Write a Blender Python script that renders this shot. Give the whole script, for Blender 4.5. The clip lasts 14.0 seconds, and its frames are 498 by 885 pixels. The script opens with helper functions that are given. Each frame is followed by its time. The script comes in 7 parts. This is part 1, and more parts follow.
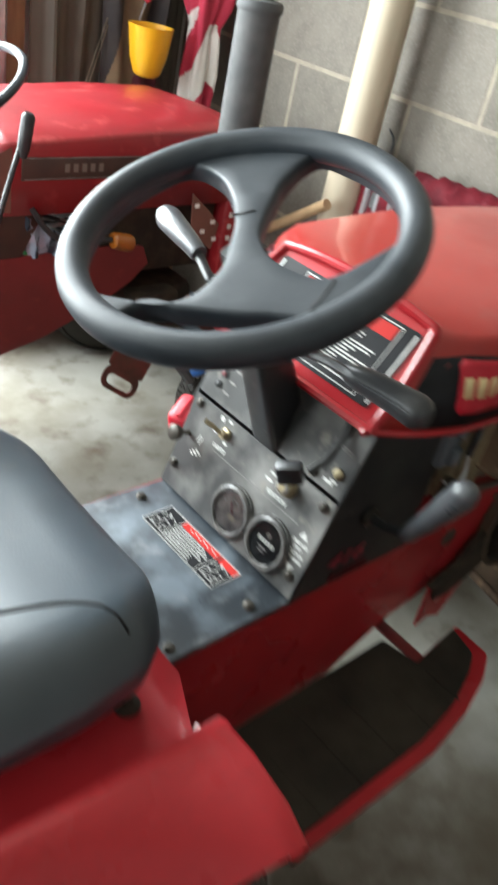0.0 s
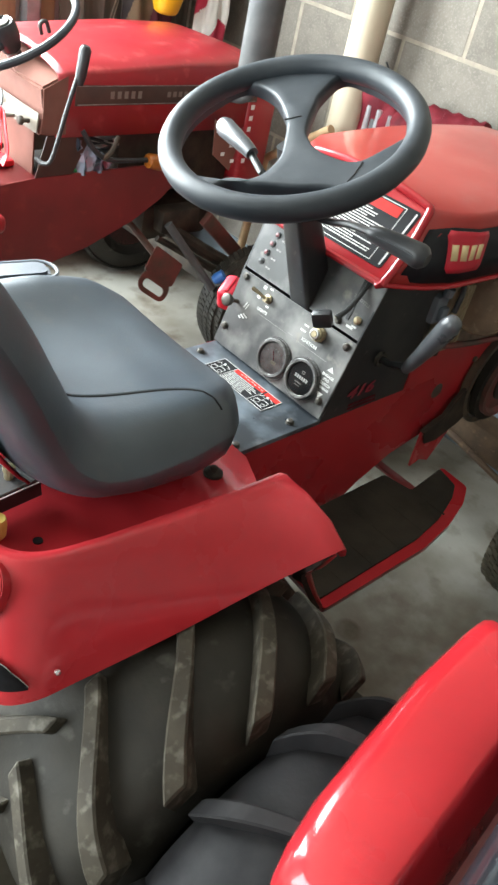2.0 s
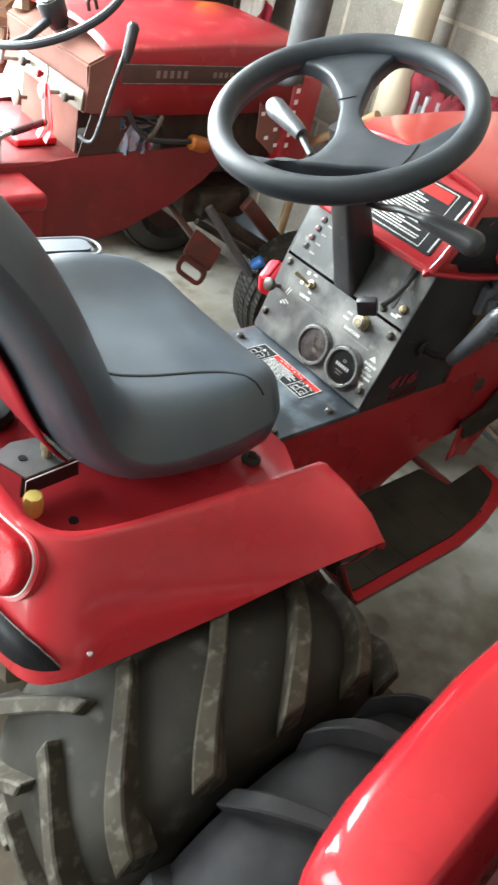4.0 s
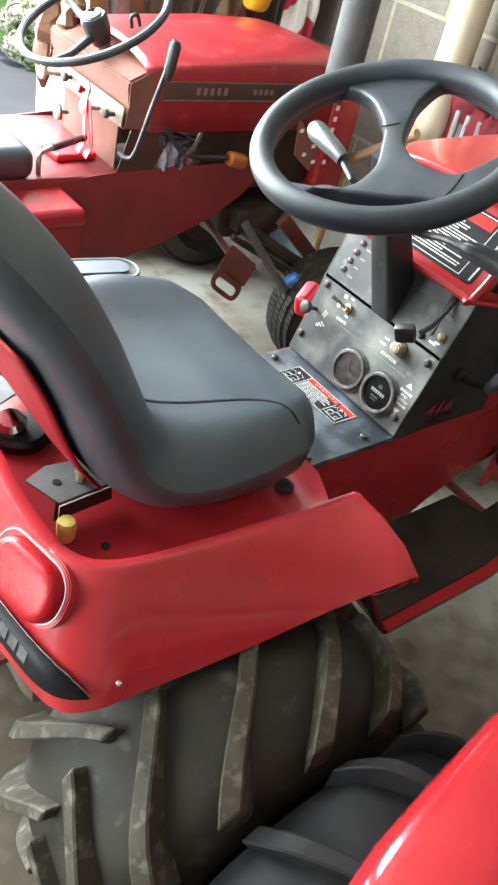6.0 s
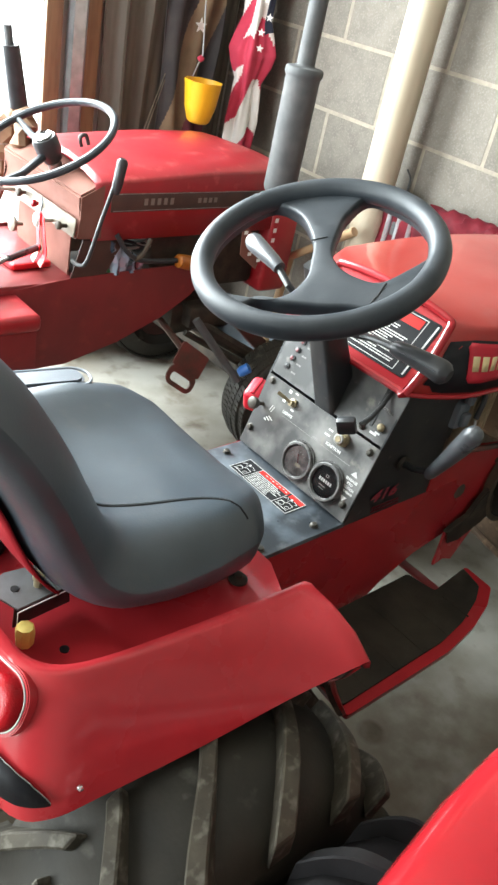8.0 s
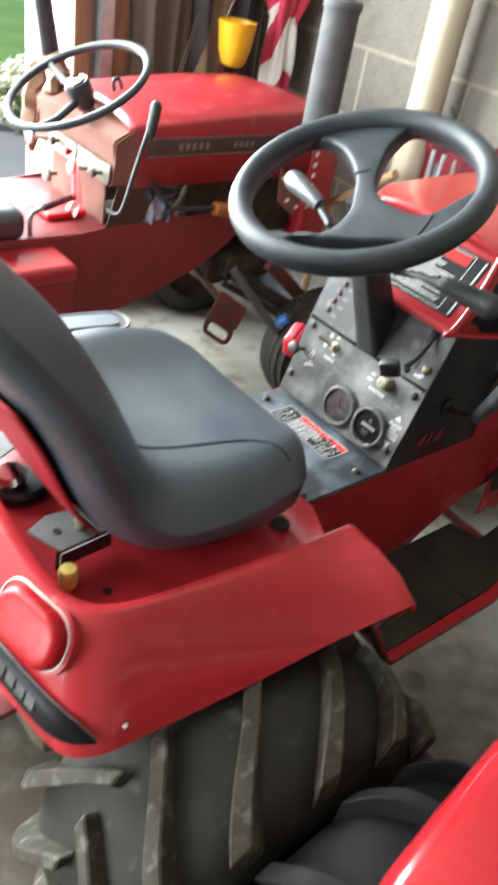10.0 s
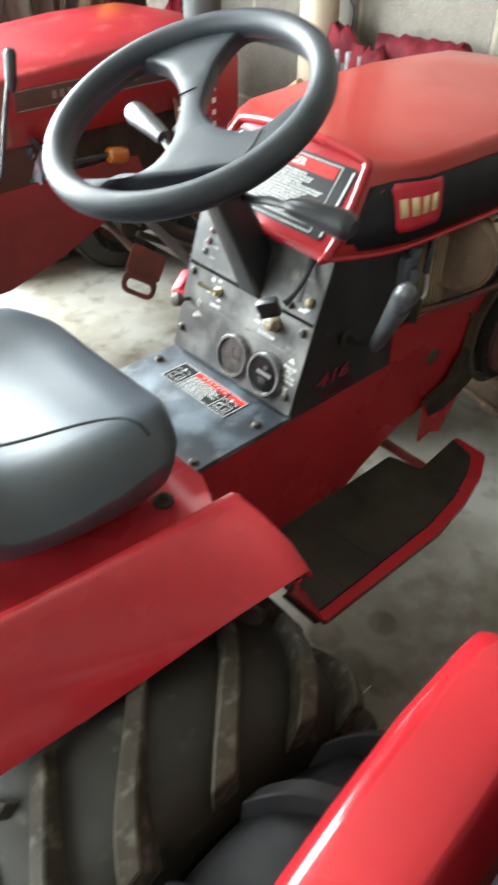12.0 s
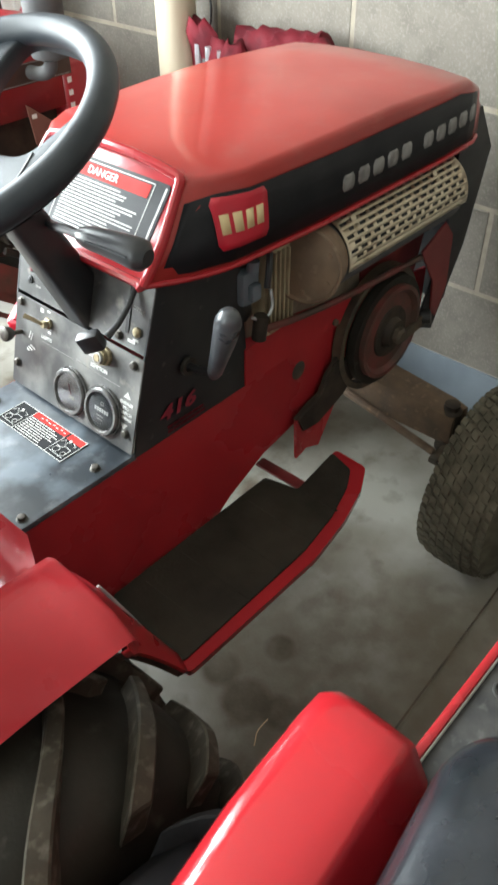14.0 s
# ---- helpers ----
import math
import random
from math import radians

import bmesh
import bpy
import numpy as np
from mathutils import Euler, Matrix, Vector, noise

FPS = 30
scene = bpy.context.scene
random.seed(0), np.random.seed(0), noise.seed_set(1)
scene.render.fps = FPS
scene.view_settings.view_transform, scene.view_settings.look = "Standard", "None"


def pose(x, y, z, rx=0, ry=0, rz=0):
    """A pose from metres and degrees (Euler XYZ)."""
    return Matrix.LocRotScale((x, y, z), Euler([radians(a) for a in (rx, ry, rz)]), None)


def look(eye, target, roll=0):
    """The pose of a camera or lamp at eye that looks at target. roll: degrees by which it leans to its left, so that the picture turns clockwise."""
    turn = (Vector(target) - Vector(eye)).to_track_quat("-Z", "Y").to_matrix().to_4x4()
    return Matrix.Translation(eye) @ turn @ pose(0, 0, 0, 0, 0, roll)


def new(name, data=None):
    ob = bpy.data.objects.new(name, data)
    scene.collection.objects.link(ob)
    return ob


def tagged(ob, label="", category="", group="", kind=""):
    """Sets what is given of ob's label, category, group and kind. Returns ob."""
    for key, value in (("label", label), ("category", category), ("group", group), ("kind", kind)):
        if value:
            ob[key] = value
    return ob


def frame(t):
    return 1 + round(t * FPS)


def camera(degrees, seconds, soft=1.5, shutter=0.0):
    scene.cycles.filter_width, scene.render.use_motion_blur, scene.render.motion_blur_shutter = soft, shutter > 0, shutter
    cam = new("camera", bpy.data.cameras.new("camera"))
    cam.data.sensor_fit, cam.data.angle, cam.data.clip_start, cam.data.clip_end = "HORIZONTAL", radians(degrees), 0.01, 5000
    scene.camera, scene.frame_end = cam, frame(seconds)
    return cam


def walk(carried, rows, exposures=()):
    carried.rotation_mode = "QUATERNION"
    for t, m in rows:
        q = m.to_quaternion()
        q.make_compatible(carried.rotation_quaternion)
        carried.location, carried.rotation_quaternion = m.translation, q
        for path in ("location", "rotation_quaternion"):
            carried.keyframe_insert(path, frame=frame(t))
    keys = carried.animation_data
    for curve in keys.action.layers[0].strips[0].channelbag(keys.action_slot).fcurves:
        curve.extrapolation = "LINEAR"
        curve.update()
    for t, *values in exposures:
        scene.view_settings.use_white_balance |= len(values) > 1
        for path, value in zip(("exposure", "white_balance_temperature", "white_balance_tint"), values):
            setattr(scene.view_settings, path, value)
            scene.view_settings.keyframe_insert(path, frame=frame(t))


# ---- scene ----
cam = camera(35.33, 14.0, soft=2.6, shutter=0.5)
PATH = [
    (0, (0.0330, -0.5510, 1.2840), (1.2680, 0.5810, 0.1920), 13.10),
    (0.1, (0.0210, -0.5980, 1.3020), (1.2420, 0.5210, 0.1810), 12.20),
    (0.2, (0.0090, -0.6290, 1.3210), (1.2240, 0.4680, 0.1720), 10.60),
    (0.3, (0.0010, -0.6660, 1.3380), (1.2080, 0.4160, 0.1670), 9.00),
    (0.5, (-0.0330, -0.7000, 1.3470), (1.2300, 0.3460, 0.2040), 8.20),
    (0.7, (-0.0410, -0.7120, 1.3410), (1.2600, 0.2890, 0.1980), 8.30),
    (1, (-0.1270, -0.7150, 1.3240), (1.1600, 0.2520, 0.1370), 12.10),
    (1.2, (-0.1725, -0.7262, 1.3183), (1.1033, 0.2345, 0.1144), 13.49),
    (1.5, (-0.2360, -0.7450, 1.3130), (1.0110, 0.2480, 0.1040), 13.70),
    (2, (-0.2710, -0.7510, 1.3210), (0.9620, 0.2840, 0.1340), 14.00),
    (2.5, (-0.2720, -0.7470, 1.3170), (0.9670, 0.2950, 0.1420), 15.10),
    (3, (-0.2590, -0.7480, 1.3160), (0.9810, 0.2990, 0.1470), 15.10),
    (3.5, (-0.2500, -0.7340, 1.3110), (0.9690, 0.3130, 0.1200), 15.60),
    (4, (-0.2750, -0.7310, 1.3020), (0.9020, 0.3290, 0.0820), 15.00),
    (4.2, (-0.2790, -0.7390, 1.3060), (0.8830, 0.3260, 0.0750), 14.20),
    (6.3, (-0.2694, -0.7023, 1.3212), (0.8580, 0.4167, 0.1059), 14.87),
    (6.5, (-0.2688, -0.7105, 1.3324), (0.8971, 0.4115, 0.1569), 14.82),
    (7, (-0.2702, -0.7334, 1.3618), (0.9668, 0.4225, 0.2970), 14.03),
    (7.2, (-0.2716, -0.7387, 1.3709), (0.9681, 0.4345, 0.3285), 13.42),
    (9.3, (-0.2840, -0.7230, 1.3600), (0.9560, 0.4452, 0.3123), 12.38),
    (9.5, (-0.2810, -0.7250, 1.3570), (0.9450, 0.4530, 0.3030), 11.90),
    (10, (-0.2750, -0.7300, 1.3360), (0.8700, 0.4460, 0.1930), 11.10),
    (10.2, (-0.2834, -0.7218, 1.3273), (0.7798, 0.4628, 0.1164), 10.47),
    (10.5, (-0.2940, -0.7100, 1.3160), (0.7230, 0.4750, 0.0670), 10.20),
    (10.7, (-0.2856, -0.7159, 1.3128), (0.7289, 0.4564, 0.0493), 9.15),
    (11, (-0.2580, -0.7310, 1.3090), (0.7580, 0.4260, 0.0320), 6.50),
    (11.5, (-0.1800, -0.7420, 1.2900), (0.8410, 0.3970, 0.0020), 2.10),
    (11.7, (-0.1319, -0.7527, 1.2989), (0.9094, 0.3750, 0.0167), 1.20),
    (12, (-0.0550, -0.7730, 1.3190), (0.9990, 0.3540, 0.0460), 1.10),
    (12.2, (-0.0135, -0.7895, 1.3262), (1.0672, 0.3360, 0.0750), 0.61),
    (12.3, (0.0054, -0.7981, 1.3288), (1.1010, 0.3276, 0.0909), 0.97),
    (12.5, (0.0400, -0.8100, 1.3320), (1.1900, 0.2980, 0.1270), 1.20),
    (12.7, (0.0710, -0.8107, 1.3317), (1.2496, 0.2800, 0.1395), 1.59),
    (13, (0.1080, -0.8030, 1.3280), (1.2970, 0.3010, 0.1590), 3.00),
    (13.5, (0.1380, -0.7890, 1.3230), (1.2980, 0.3040, 0.1150), 2.80),
    (13.7, (0.1372, -0.7925, 1.3181), (1.2870, 0.2661, 0.0703), 1.28),
    (14, (0.1300, -0.8010, 1.3110), (1.2600, 0.2280, 0.0200), -0.70),
]
walk(cam, [(t, look(eye, target, roll)) for t, eye, target, roll in PATH],
     [(0, 0.86), (0.5, 1.12), (1.5, 1.23), (4, 1.27), (7, 1.27), (9.5, 1.17), (14, 1.30)])

# ---- light ----
world = bpy.data.worlds.new("sky")
scene.world = world
world.use_nodes = True
_nt = world.node_tree
_sky = _nt.nodes.new("ShaderNodeTexSky")
_sky.sky_type = "NISHITA"
_sky.sun_disc = False
_sky.sun_elevation, _sky.sun_rotation = radians(48), radians(-35)
_bg = _nt.nodes["Background"]
_bg.inputs["Strength"].default_value = 0.12
_nt.links.new(_sky.outputs[0], _bg.inputs["Color"])
sun = new("sun", bpy.data.lights.new("sun", "SUN"))
sun.data.energy, sun.data.angle, sun.data.color = 3.0, radians(0.6), (1.0, 0.95, 0.88)
sun.matrix_world = look((0, 6, 8), (1.5, 9.5, 0))


def sky_panel(name, eye, target, w, h, energy, color=(0.885, 0.975, 0.985)):
    """Sky light that comes in through one of the garage's door openings."""
    ob = new(name, bpy.data.lights.new(name, "AREA"))
    ob.data.shape, ob.data.size, ob.data.size_y = "RECTANGLE", w, h
    ob.data.energy, ob.data.color = energy, color
    ob.matrix_world = look(eye, target)
    return ob


sky_panel("side_door_daylight", (-0.25, 2.30, 1.42), (-0.40, 0.0, 0.65), 2.5, 2.2, 305)
sky_panel("rear_door_daylight", (-3.42, 0.60, 1.12), (0.0, 0.30, 0.70), 1.9, 2.0, 100)

# ---- materials ----
def material(name, base, rough=0.5, metal=0.0, second=None, scale=20.0, mix=(0.4, 0.65), bump=0.0, bump_scale=200.0,
             coat=0.0, rough_var=0.1, third=None, third_scale=4.0, third_mix=(0.5, 0.7), spec=0.5, random_tint=0.0, stretch=None, coat_rough=0.12):
    """A procedural surface: a base colour, two scales of variation in colour and gloss, and a fine relief."""
    m = bpy.data.materials.new(name)
    m.use_nodes = True
    nt = m.node_tree
    p = nt.nodes["Principled BSDF"]
    p.inputs["Metallic"].default_value = metal
    p.inputs["Specular IOR Level"].default_value = spec
    p.inputs["Coat Weight"].default_value = coat
    p.inputs["Coat Roughness"].default_value = coat_rough
    tc = nt.nodes.new("ShaderNodeTexCoord")
    src = tc.outputs["Object"]
    if stretch:
        mp = nt.nodes.new("ShaderNodeMapping")
        mp.inputs["Scale"].default_value = stretch
        nt.links.new(src, mp.inputs["Vector"])
        src = mp.outputs["Vector"]

    def cloud(s, detail, lo, hi, to=1.0):
        n = nt.nodes.new("ShaderNodeTexNoise")
        n.inputs["Scale"].default_value, n.inputs["Detail"].default_value = s, detail
        nt.links.new(src, n.inputs["Vector"])
        r = nt.nodes.new("ShaderNodeMapRange")
        r.inputs["From Min"].default_value, r.inputs["From Max"].default_value = lo, hi
        r.inputs["To Max"].default_value = to
        nt.links.new(n.outputs["Fac"], r.inputs["Value"])
        return r.outputs["Result"]

    def blend(a, b, fac):
        x = nt.nodes.new("ShaderNodeMix")
        x.data_type = "RGBA"
        for sock, v in ((x.inputs["A"], a), (x.inputs["B"], b)):
            if isinstance(v, tuple):
                sock.default_value = (*v[:3], 1)
            else:
                nt.links.new(v, sock)
        nt.links.new(fac, x.inputs["Factor"])
        return x.outputs["Result"]

    colour = base
    f1 = cloud(scale, 6, *mix)
    if second:
        colour = blend(colour, second, f1)
    if third:
        colour = blend(colour, third, cloud(third_scale, 8, *third_mix))
    if random_tint:
        info = nt.nodes.new("ShaderNodeObjectInfo")
        h = nt.nodes.new("ShaderNodeHueSaturation")
        r = nt.nodes.new("ShaderNodeMapRange")
        r.inputs["To Min"].default_value, r.inputs["To Max"].default_value = 1 - random_tint, 1 + random_tint
        nt.links.new(info.outputs["Random"], r.inputs["Value"])
        nt.links.new(r.outputs["Result"], h.inputs["Value"])
        if isinstance(colour, tuple):
            h.inputs["Color"].default_value = (*colour[:3], 1)
        else:
            nt.links.new(colour, h.inputs["Color"])
        colour = h.outputs["Color"]
    if isinstance(colour, tuple):
        p.inputs["Base Color"].default_value = (*colour[:3], 1)
    else:
        nt.links.new(colour, p.inputs["Base Color"])
    rr = nt.nodes.new("ShaderNodeMapRange")
    rr.inputs["To Min"].default_value = max(0.03, rough - rough_var)
    rr.inputs["To Max"].default_value = min(1.0, rough + rough_var)
    nt.links.new(cloud(scale * 0.6, 5, 0.3, 0.7), rr.inputs["Value"])
    nt.links.new(rr.outputs["Result"], p.inputs["Roughness"])
    if bump:
        n = nt.nodes.new("ShaderNodeTexNoise")
        n.inputs["Scale"].default_value, n.inputs["Detail"].default_value = bump_scale, 4
        nt.links.new(src, n.inputs["Vector"])
        b = nt.nodes.new("ShaderNodeBump")
        b.inputs["Strength"].default_value, b.inputs["Distance"].default_value = bump, 0.002
        nt.links.new(n.outputs["Fac"], b.inputs["Height"])
        nt.links.new(b.outputs["Normal"], p.inputs["Normal"])
    return m


M = dict(
    red=material("red_paint", (0.385, 0.022, 0.028), 0.30, second=(0.33, 0.020, 0.026), scale=9, coat=0.42, coat_rough=0.12, spec=0.18, bump=0.010, bump_scale=60,
                 third=(0.38, 0.03, 0.035), third_scale=30, third_mix=(0.62, 0.75)),
    red_hood=material("sun_faded_red_paint", (0.35, 0.034, 0.029), 0.34, second=(0.31, 0.029, 0.025), scale=5, coat=0.55, coat_rough=0.06, spec=0.15, bump=0.015, bump_scale=50,
                      third=(0.34, 0.050, 0.042), third_scale=18, third_mix=(0.58, 0.75)),
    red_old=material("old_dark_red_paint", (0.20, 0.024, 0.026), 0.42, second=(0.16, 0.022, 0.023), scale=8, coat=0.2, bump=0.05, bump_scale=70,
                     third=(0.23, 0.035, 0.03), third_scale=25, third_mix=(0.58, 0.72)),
    red_shell=material("satin_red_paint", (0.24, 0.010, 0.016), 0.5, second=(0.18, 0.009, 0.014), scale=9, spec=0.12),
    red_bright=material("bright_red_paint", (0.405, 0.016, 0.022), 0.27, second=(0.36, 0.014, 0.020), scale=6, coat=0.6, coat_rough=0.07, spec=0.2, bump=0.012, bump_scale=60),
    red_lens=material("red_lens", (0.34, 0.003, 0.008), 0.26, second=(0.26, 0.002, 0.006), scale=30, spec=0.25, coat=0.05, bump=0.35, bump_scale=420),
    dark_lens=material("dark_red_lens", (0.12, 0.010, 0.015), 0.3, scale=40, coat=0.2),
    dusty_dial=material("dusty_pink_grey_dial", (0.19, 0.155, 0.15), 0.45, second=(0.10, 0.082, 0.08), scale=70, mix=(0.4, 0.65)),
    red_plastic=material("red_plastic", (0.50, 0.012, 0.03), 0.4, scale=40),
    black_paint=material("black_paint", (0.016, 0.017, 0.019), 0.42, second=(0.035, 0.035, 0.034), scale=14, mix=(0.45, 0.7), bump=0.06, bump_scale=120,
                         third=(0.12, 0.11, 0.095), third_scale=60, third_mix=(0.66, 0.82)),
    dusty_panel=material("dusty_black_panel", (0.050, 0.050, 0.050), 0.38, second=(0.21, 0.205, 0.195), scale=13, mix=(0.42, 0.70), bump=0.05, bump_scale=90,
                         third=(0.24, 0.22, 0.19), third_scale=45, third_mix=(0.62, 0.82)),
    black_plastic=material("black_plastic", (0.020, 0.021, 0.023), 0.36, second=(0.03, 0.03, 0.032), scale=30, bump=0.05, bump_scale=400),
    wheel_plastic=material("steering_wheel_plastic", (0.018, 0.023, 0.029), 0.48, second=(0.032, 0.037, 0.043), scale=16, bump=0.08, bump_scale=500, spec=0.38),
    vinyl=material("black_vinyl", (0.021, 0.032, 0.043), 0.40, second=(0.030, 0.044, 0.058), scale=12, bump=0.11, bump_scale=330, rough_var=0.06, spec=1.0, third=(0.040, 0.046, 0.052), third_scale=40, third_mix=(0.6, 0.8)),
    vinyl_grey=material("grey_vinyl", (0.075, 0.088, 0.105), 0.45, second=(0.09, 0.10, 0.12), scale=15, bump=0.12, bump_scale=330),
    rubber=material("dusty_rubber", (0.010, 0.0082, 0.0055), 0.72, second=(0.024, 0.020, 0.014), scale=9, mix=(0.38, 0.68), bump=0.25, bump_scale=140,
                    third=(0.085, 0.079, 0.065), third_scale=24, third_mix=(0.60, 0.84), spec=0.35),
    rubber_lug=material("worn_lug_rubber", (0.025, 0.020, 0.0135), 0.74, second=(0.056, 0.047, 0.033), scale=14, mix=(0.4, 0.7), bump=0.3, bump_scale=120,
                        third=(0.15, 0.138, 0.112), third_scale=55, third_mix=(0.52, 0.80), spec=0.35),
    rubber_new=material("dark_clean_rubber", (0.007, 0.0066, 0.0075), 0.6, second=(0.020, 0.019, 0.020), scale=12, bump=0.15, bump_scale=140, spec=0.18),
    mat_rubber=material("brown_rubber_mat", (0.019, 0.016, 0.012), 0.8, second=(0.038, 0.032, 0.023), scale=12, mix=(0.4, 0.7), bump=0.4, bump_scale=180, spec=0.25),
    steel=material("dull_steel", (0.42, 0.41, 0.39), 0.38, 0.9, second=(0.25, 0.22, 0.18), scale=30, mix=(0.5, 0.75)),
    bare_plate=material("bare_grey_plate", (0.15, 0.15, 0.155), 0.55, 0.4, second=(0.11, 0.105, 0.10), scale=20),
    brass=material("yellowed_zinc", (0.44, 0.37, 0.23), 0.45, 0.7, second=(0.27, 0.22, 0.14), scale=60),
    chrome=material("chrome", (0.75, 0.75, 0.74), 0.12, 1.0, second=(0.6, 0.58, 0.55), scale=40),
    shield=material("tarnished_shield_steel", (0.62, 0.54, 0.40), 0.38, 0.55, second=(0.50, 0.40, 0.27), scale=16, mix=(0.45, 0.7),
                    third=(0.28, 0.18, 0.10), third_scale=40, third_mix=(0.62, 0.8)),
    rust=material("rusty_steel", (0.115, 0.072, 0.040), 0.8, second=(0.07, 0.044, 0.027), scale=25, bump=0.3, bump_scale=150,
                  third=(0.18, 0.115, 0.065), third_scale=50, third_mix=(0.58, 0.75)),
    rust_pale=material("dusty_rusted_steel", (0.19, 0.125, 0.078), 0.75, second=(0.13, 0.086, 0.055), scale=25, bump=0.3, bump_scale=150,
                       third=(0.26, 0.18, 0.115), third_scale=50, third_mix=(0.58, 0.75)),
    grime=material("oily_grime", (0.045, 0.035, 0.025), 0.65, second=(0.09, 0.065, 0.04), scale=25, bump=0.3, bump_scale=120),
    engine=material("cast_engine_metal", (0.30, 0.26, 0.20), 0.55, 0.4, second=(0.14, 0.11, 0.08), scale=22, mix=(0.4, 0.65), bump=0.3, bump_scale=90),
    dark_iron=material("dark_grey_iron", (0.060, 0.062, 0.064), 0.8, 0.0, second=(0.085, 0.085, 0.085), scale=18, bump=0.12, bump_scale=150),
    concrete=material("garage_concrete", (0.258, 0.248, 0.218), 0.72, second=(0.145, 0.128, 0.098), scale=3.6, mix=(0.40, 0.66), bump=0.35, bump_scale=150,
                      third=(0.10, 0.078, 0.055), third_scale=11.0, third_mix=(0.52, 0.74), spec=0.3),
    block=material("grey_concrete_block", (0.182, 0.163, 0.140), 0.9, second=(0.156, 0.140, 0.120), scale=24, mix=(0.4, 0.65), bump=0.4, bump_scale=230,
                   third=(0.225, 0.204, 0.178), third_scale=210, third_mix=(0.5, 0.72), random_tint=0.09, spec=0.2),
    mortar=material("mortar", (0.31, 0.272, 0.215), 0.95, second=(0.255, 0.226, 0.184), scale=40, bump=0.6, bump_scale=160, spec=0.2),
    cream=material("cream_painted_pipe", (0.46, 0.39, 0.29), 0.5, second=(0.42, 0.355, 0.26), scale=5, stretch=(1, 1, 0.3)),
    plaster=material("pale_wall_paint", (0.38, 0.37, 0.345), 0.8, second=(0.33, 0.32, 0.30), scale=3, bump=0.1, bump_scale=80),
    wood=material("brown_wood_trim", (0.20, 0.115, 0.06), 0.6, second=(0.15, 0.08, 0.042), scale=14, stretch=(6, 6, 0.6), bump=0.1, bump_scale=60),
    white=material("white_paint", (0.80, 0.80, 0.78), 0.5, second=(0.74, 0.74, 0.72), scale=6),
    jamb_white=material("weathered_white_paint", (0.50, 0.51, 0.51), 0.6, second=(0.43, 0.44, 0.44), scale=6, spec=0.2),
    galv=material("galvanised_steel", (0.50, 0.52, 0.54), 0.4, 0.8, second=(0.40, 0.42, 0.44), scale=30),
    curtain=material("dark_brown_tarp", (0.075, 0.066, 0.052), 0.75, second=(0.095, 0.085, 0.068), scale=4, bump=0.15, bump_scale=40),
    yellow=material("yellow_plastic", (0.80, 0.42, 0.015), 0.4, second=(0.74, 0.38, 0.015), scale=10),
    knob_yellow=material("yellow_knob", (0.70, 0.58, 0.16), 0.55, second=(0.6, 0.48, 0.12), scale=60),
    flag_red=material("flag_red_cloth", (0.50, 0.035, 0.075), 0.85, second=(0.44, 0.03, 0.065), scale=20, bump=0.2, bump_scale=500),
    flag_white=material("flag_white_cloth", (0.72, 0.69, 0.66), 0.85, second=(0.66, 0.63, 0.60), scale=20, bump=0.2, bump_scale=500),
    flag_blue=material("flag_navy_cloth", (0.022, 0.026, 0.05), 0.85, second=(0.03, 0.034, 0.06), scale=20, bump=0.2, bump_scale=500),
    cloth_red=material("maroon_nylon", (0.125, 0.007, 0.014), 0.75, second=(0.075, 0.005, 0.010), scale=18, mix=(0.4, 0.6), bump=0.5, bump_scale=60, spec=0.2),
    label_white=material("label_white", (0.66, 0.66, 0.64), 0.6, second=(0.52, 0.52, 0.50), scale=60, spec=0.2),
    label_red=material("label_red", (0.46, 0.030, 0.026), 0.65, second=(0.40, 0.035, 0.03), scale=60, spec=0.1),
    label_black=material("label_black", (0.010, 0.010, 0.012), 0.45, second=(0.017, 0.017, 0.019), scale=20, spec=0.15),
    label_gold=material("label_cream", (0.72, 0.56, 0.30), 0.5, scale=60),
    label_grey=material("label_silver", (0.26, 0.25, 0.24), 0.45, second=(0.15, 0.14, 0.135), scale=60),
    dial=material("dial_black", (0.012, 0.012, 0.013), 0.4, scale=40),
    amber=material("amber_lens", (0.34, 0.105, 0.012), 0.35, scale=60, coat=0.4),
    brown_leather=material("tan_glove_leather", (0.20, 0.11, 0.06), 0.8, second=(0.15, 0.08, 0.045), scale=25, bump=0.3, bump_scale=160),
    blue=material("blue_plastic", (0.04, 0.16, 0.50), 0.4, scale=50),
    tan=material("tan_wood_handle", (0.48, 0.32, 0.18), 0.55, second=(0.40, 0.26, 0.14), scale=20),
    # Dark brown-red paint, made paler to hold the haze and bright light on it.
    pale_paint=material("haze_lightened_brown_red_paint", (0.20, 0.092, 0.072), 0.8, second=(0.155, 0.070, 0.055), scale=10, spec=0.1),
    grass=material("lawn", (0.055, 0.13, 0.02), 0.9, second=(0.08, 0.17, 0.03), scale=3, bump=0.8, bump_scale=30),
    asphalt=material("driveway_asphalt", (0.12, 0.128, 0.137), 0.85, second=(0.15, 0.158, 0.167), scale=3, bump=0.4, bump_scale=120),
    leaf=material("hydrangea_leaf", (0.06, 0.12, 0.03), 0.6, second=(0.09, 0.15, 0.04), scale=15),
    petal=material("hydrangea_petal", (0.72, 0.72, 0.58), 0.7, second=(0.6, 0.66, 0.45), scale=25),
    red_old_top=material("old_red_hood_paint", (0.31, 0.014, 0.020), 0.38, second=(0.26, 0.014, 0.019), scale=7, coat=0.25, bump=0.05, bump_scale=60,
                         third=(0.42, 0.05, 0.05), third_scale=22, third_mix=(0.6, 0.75)),
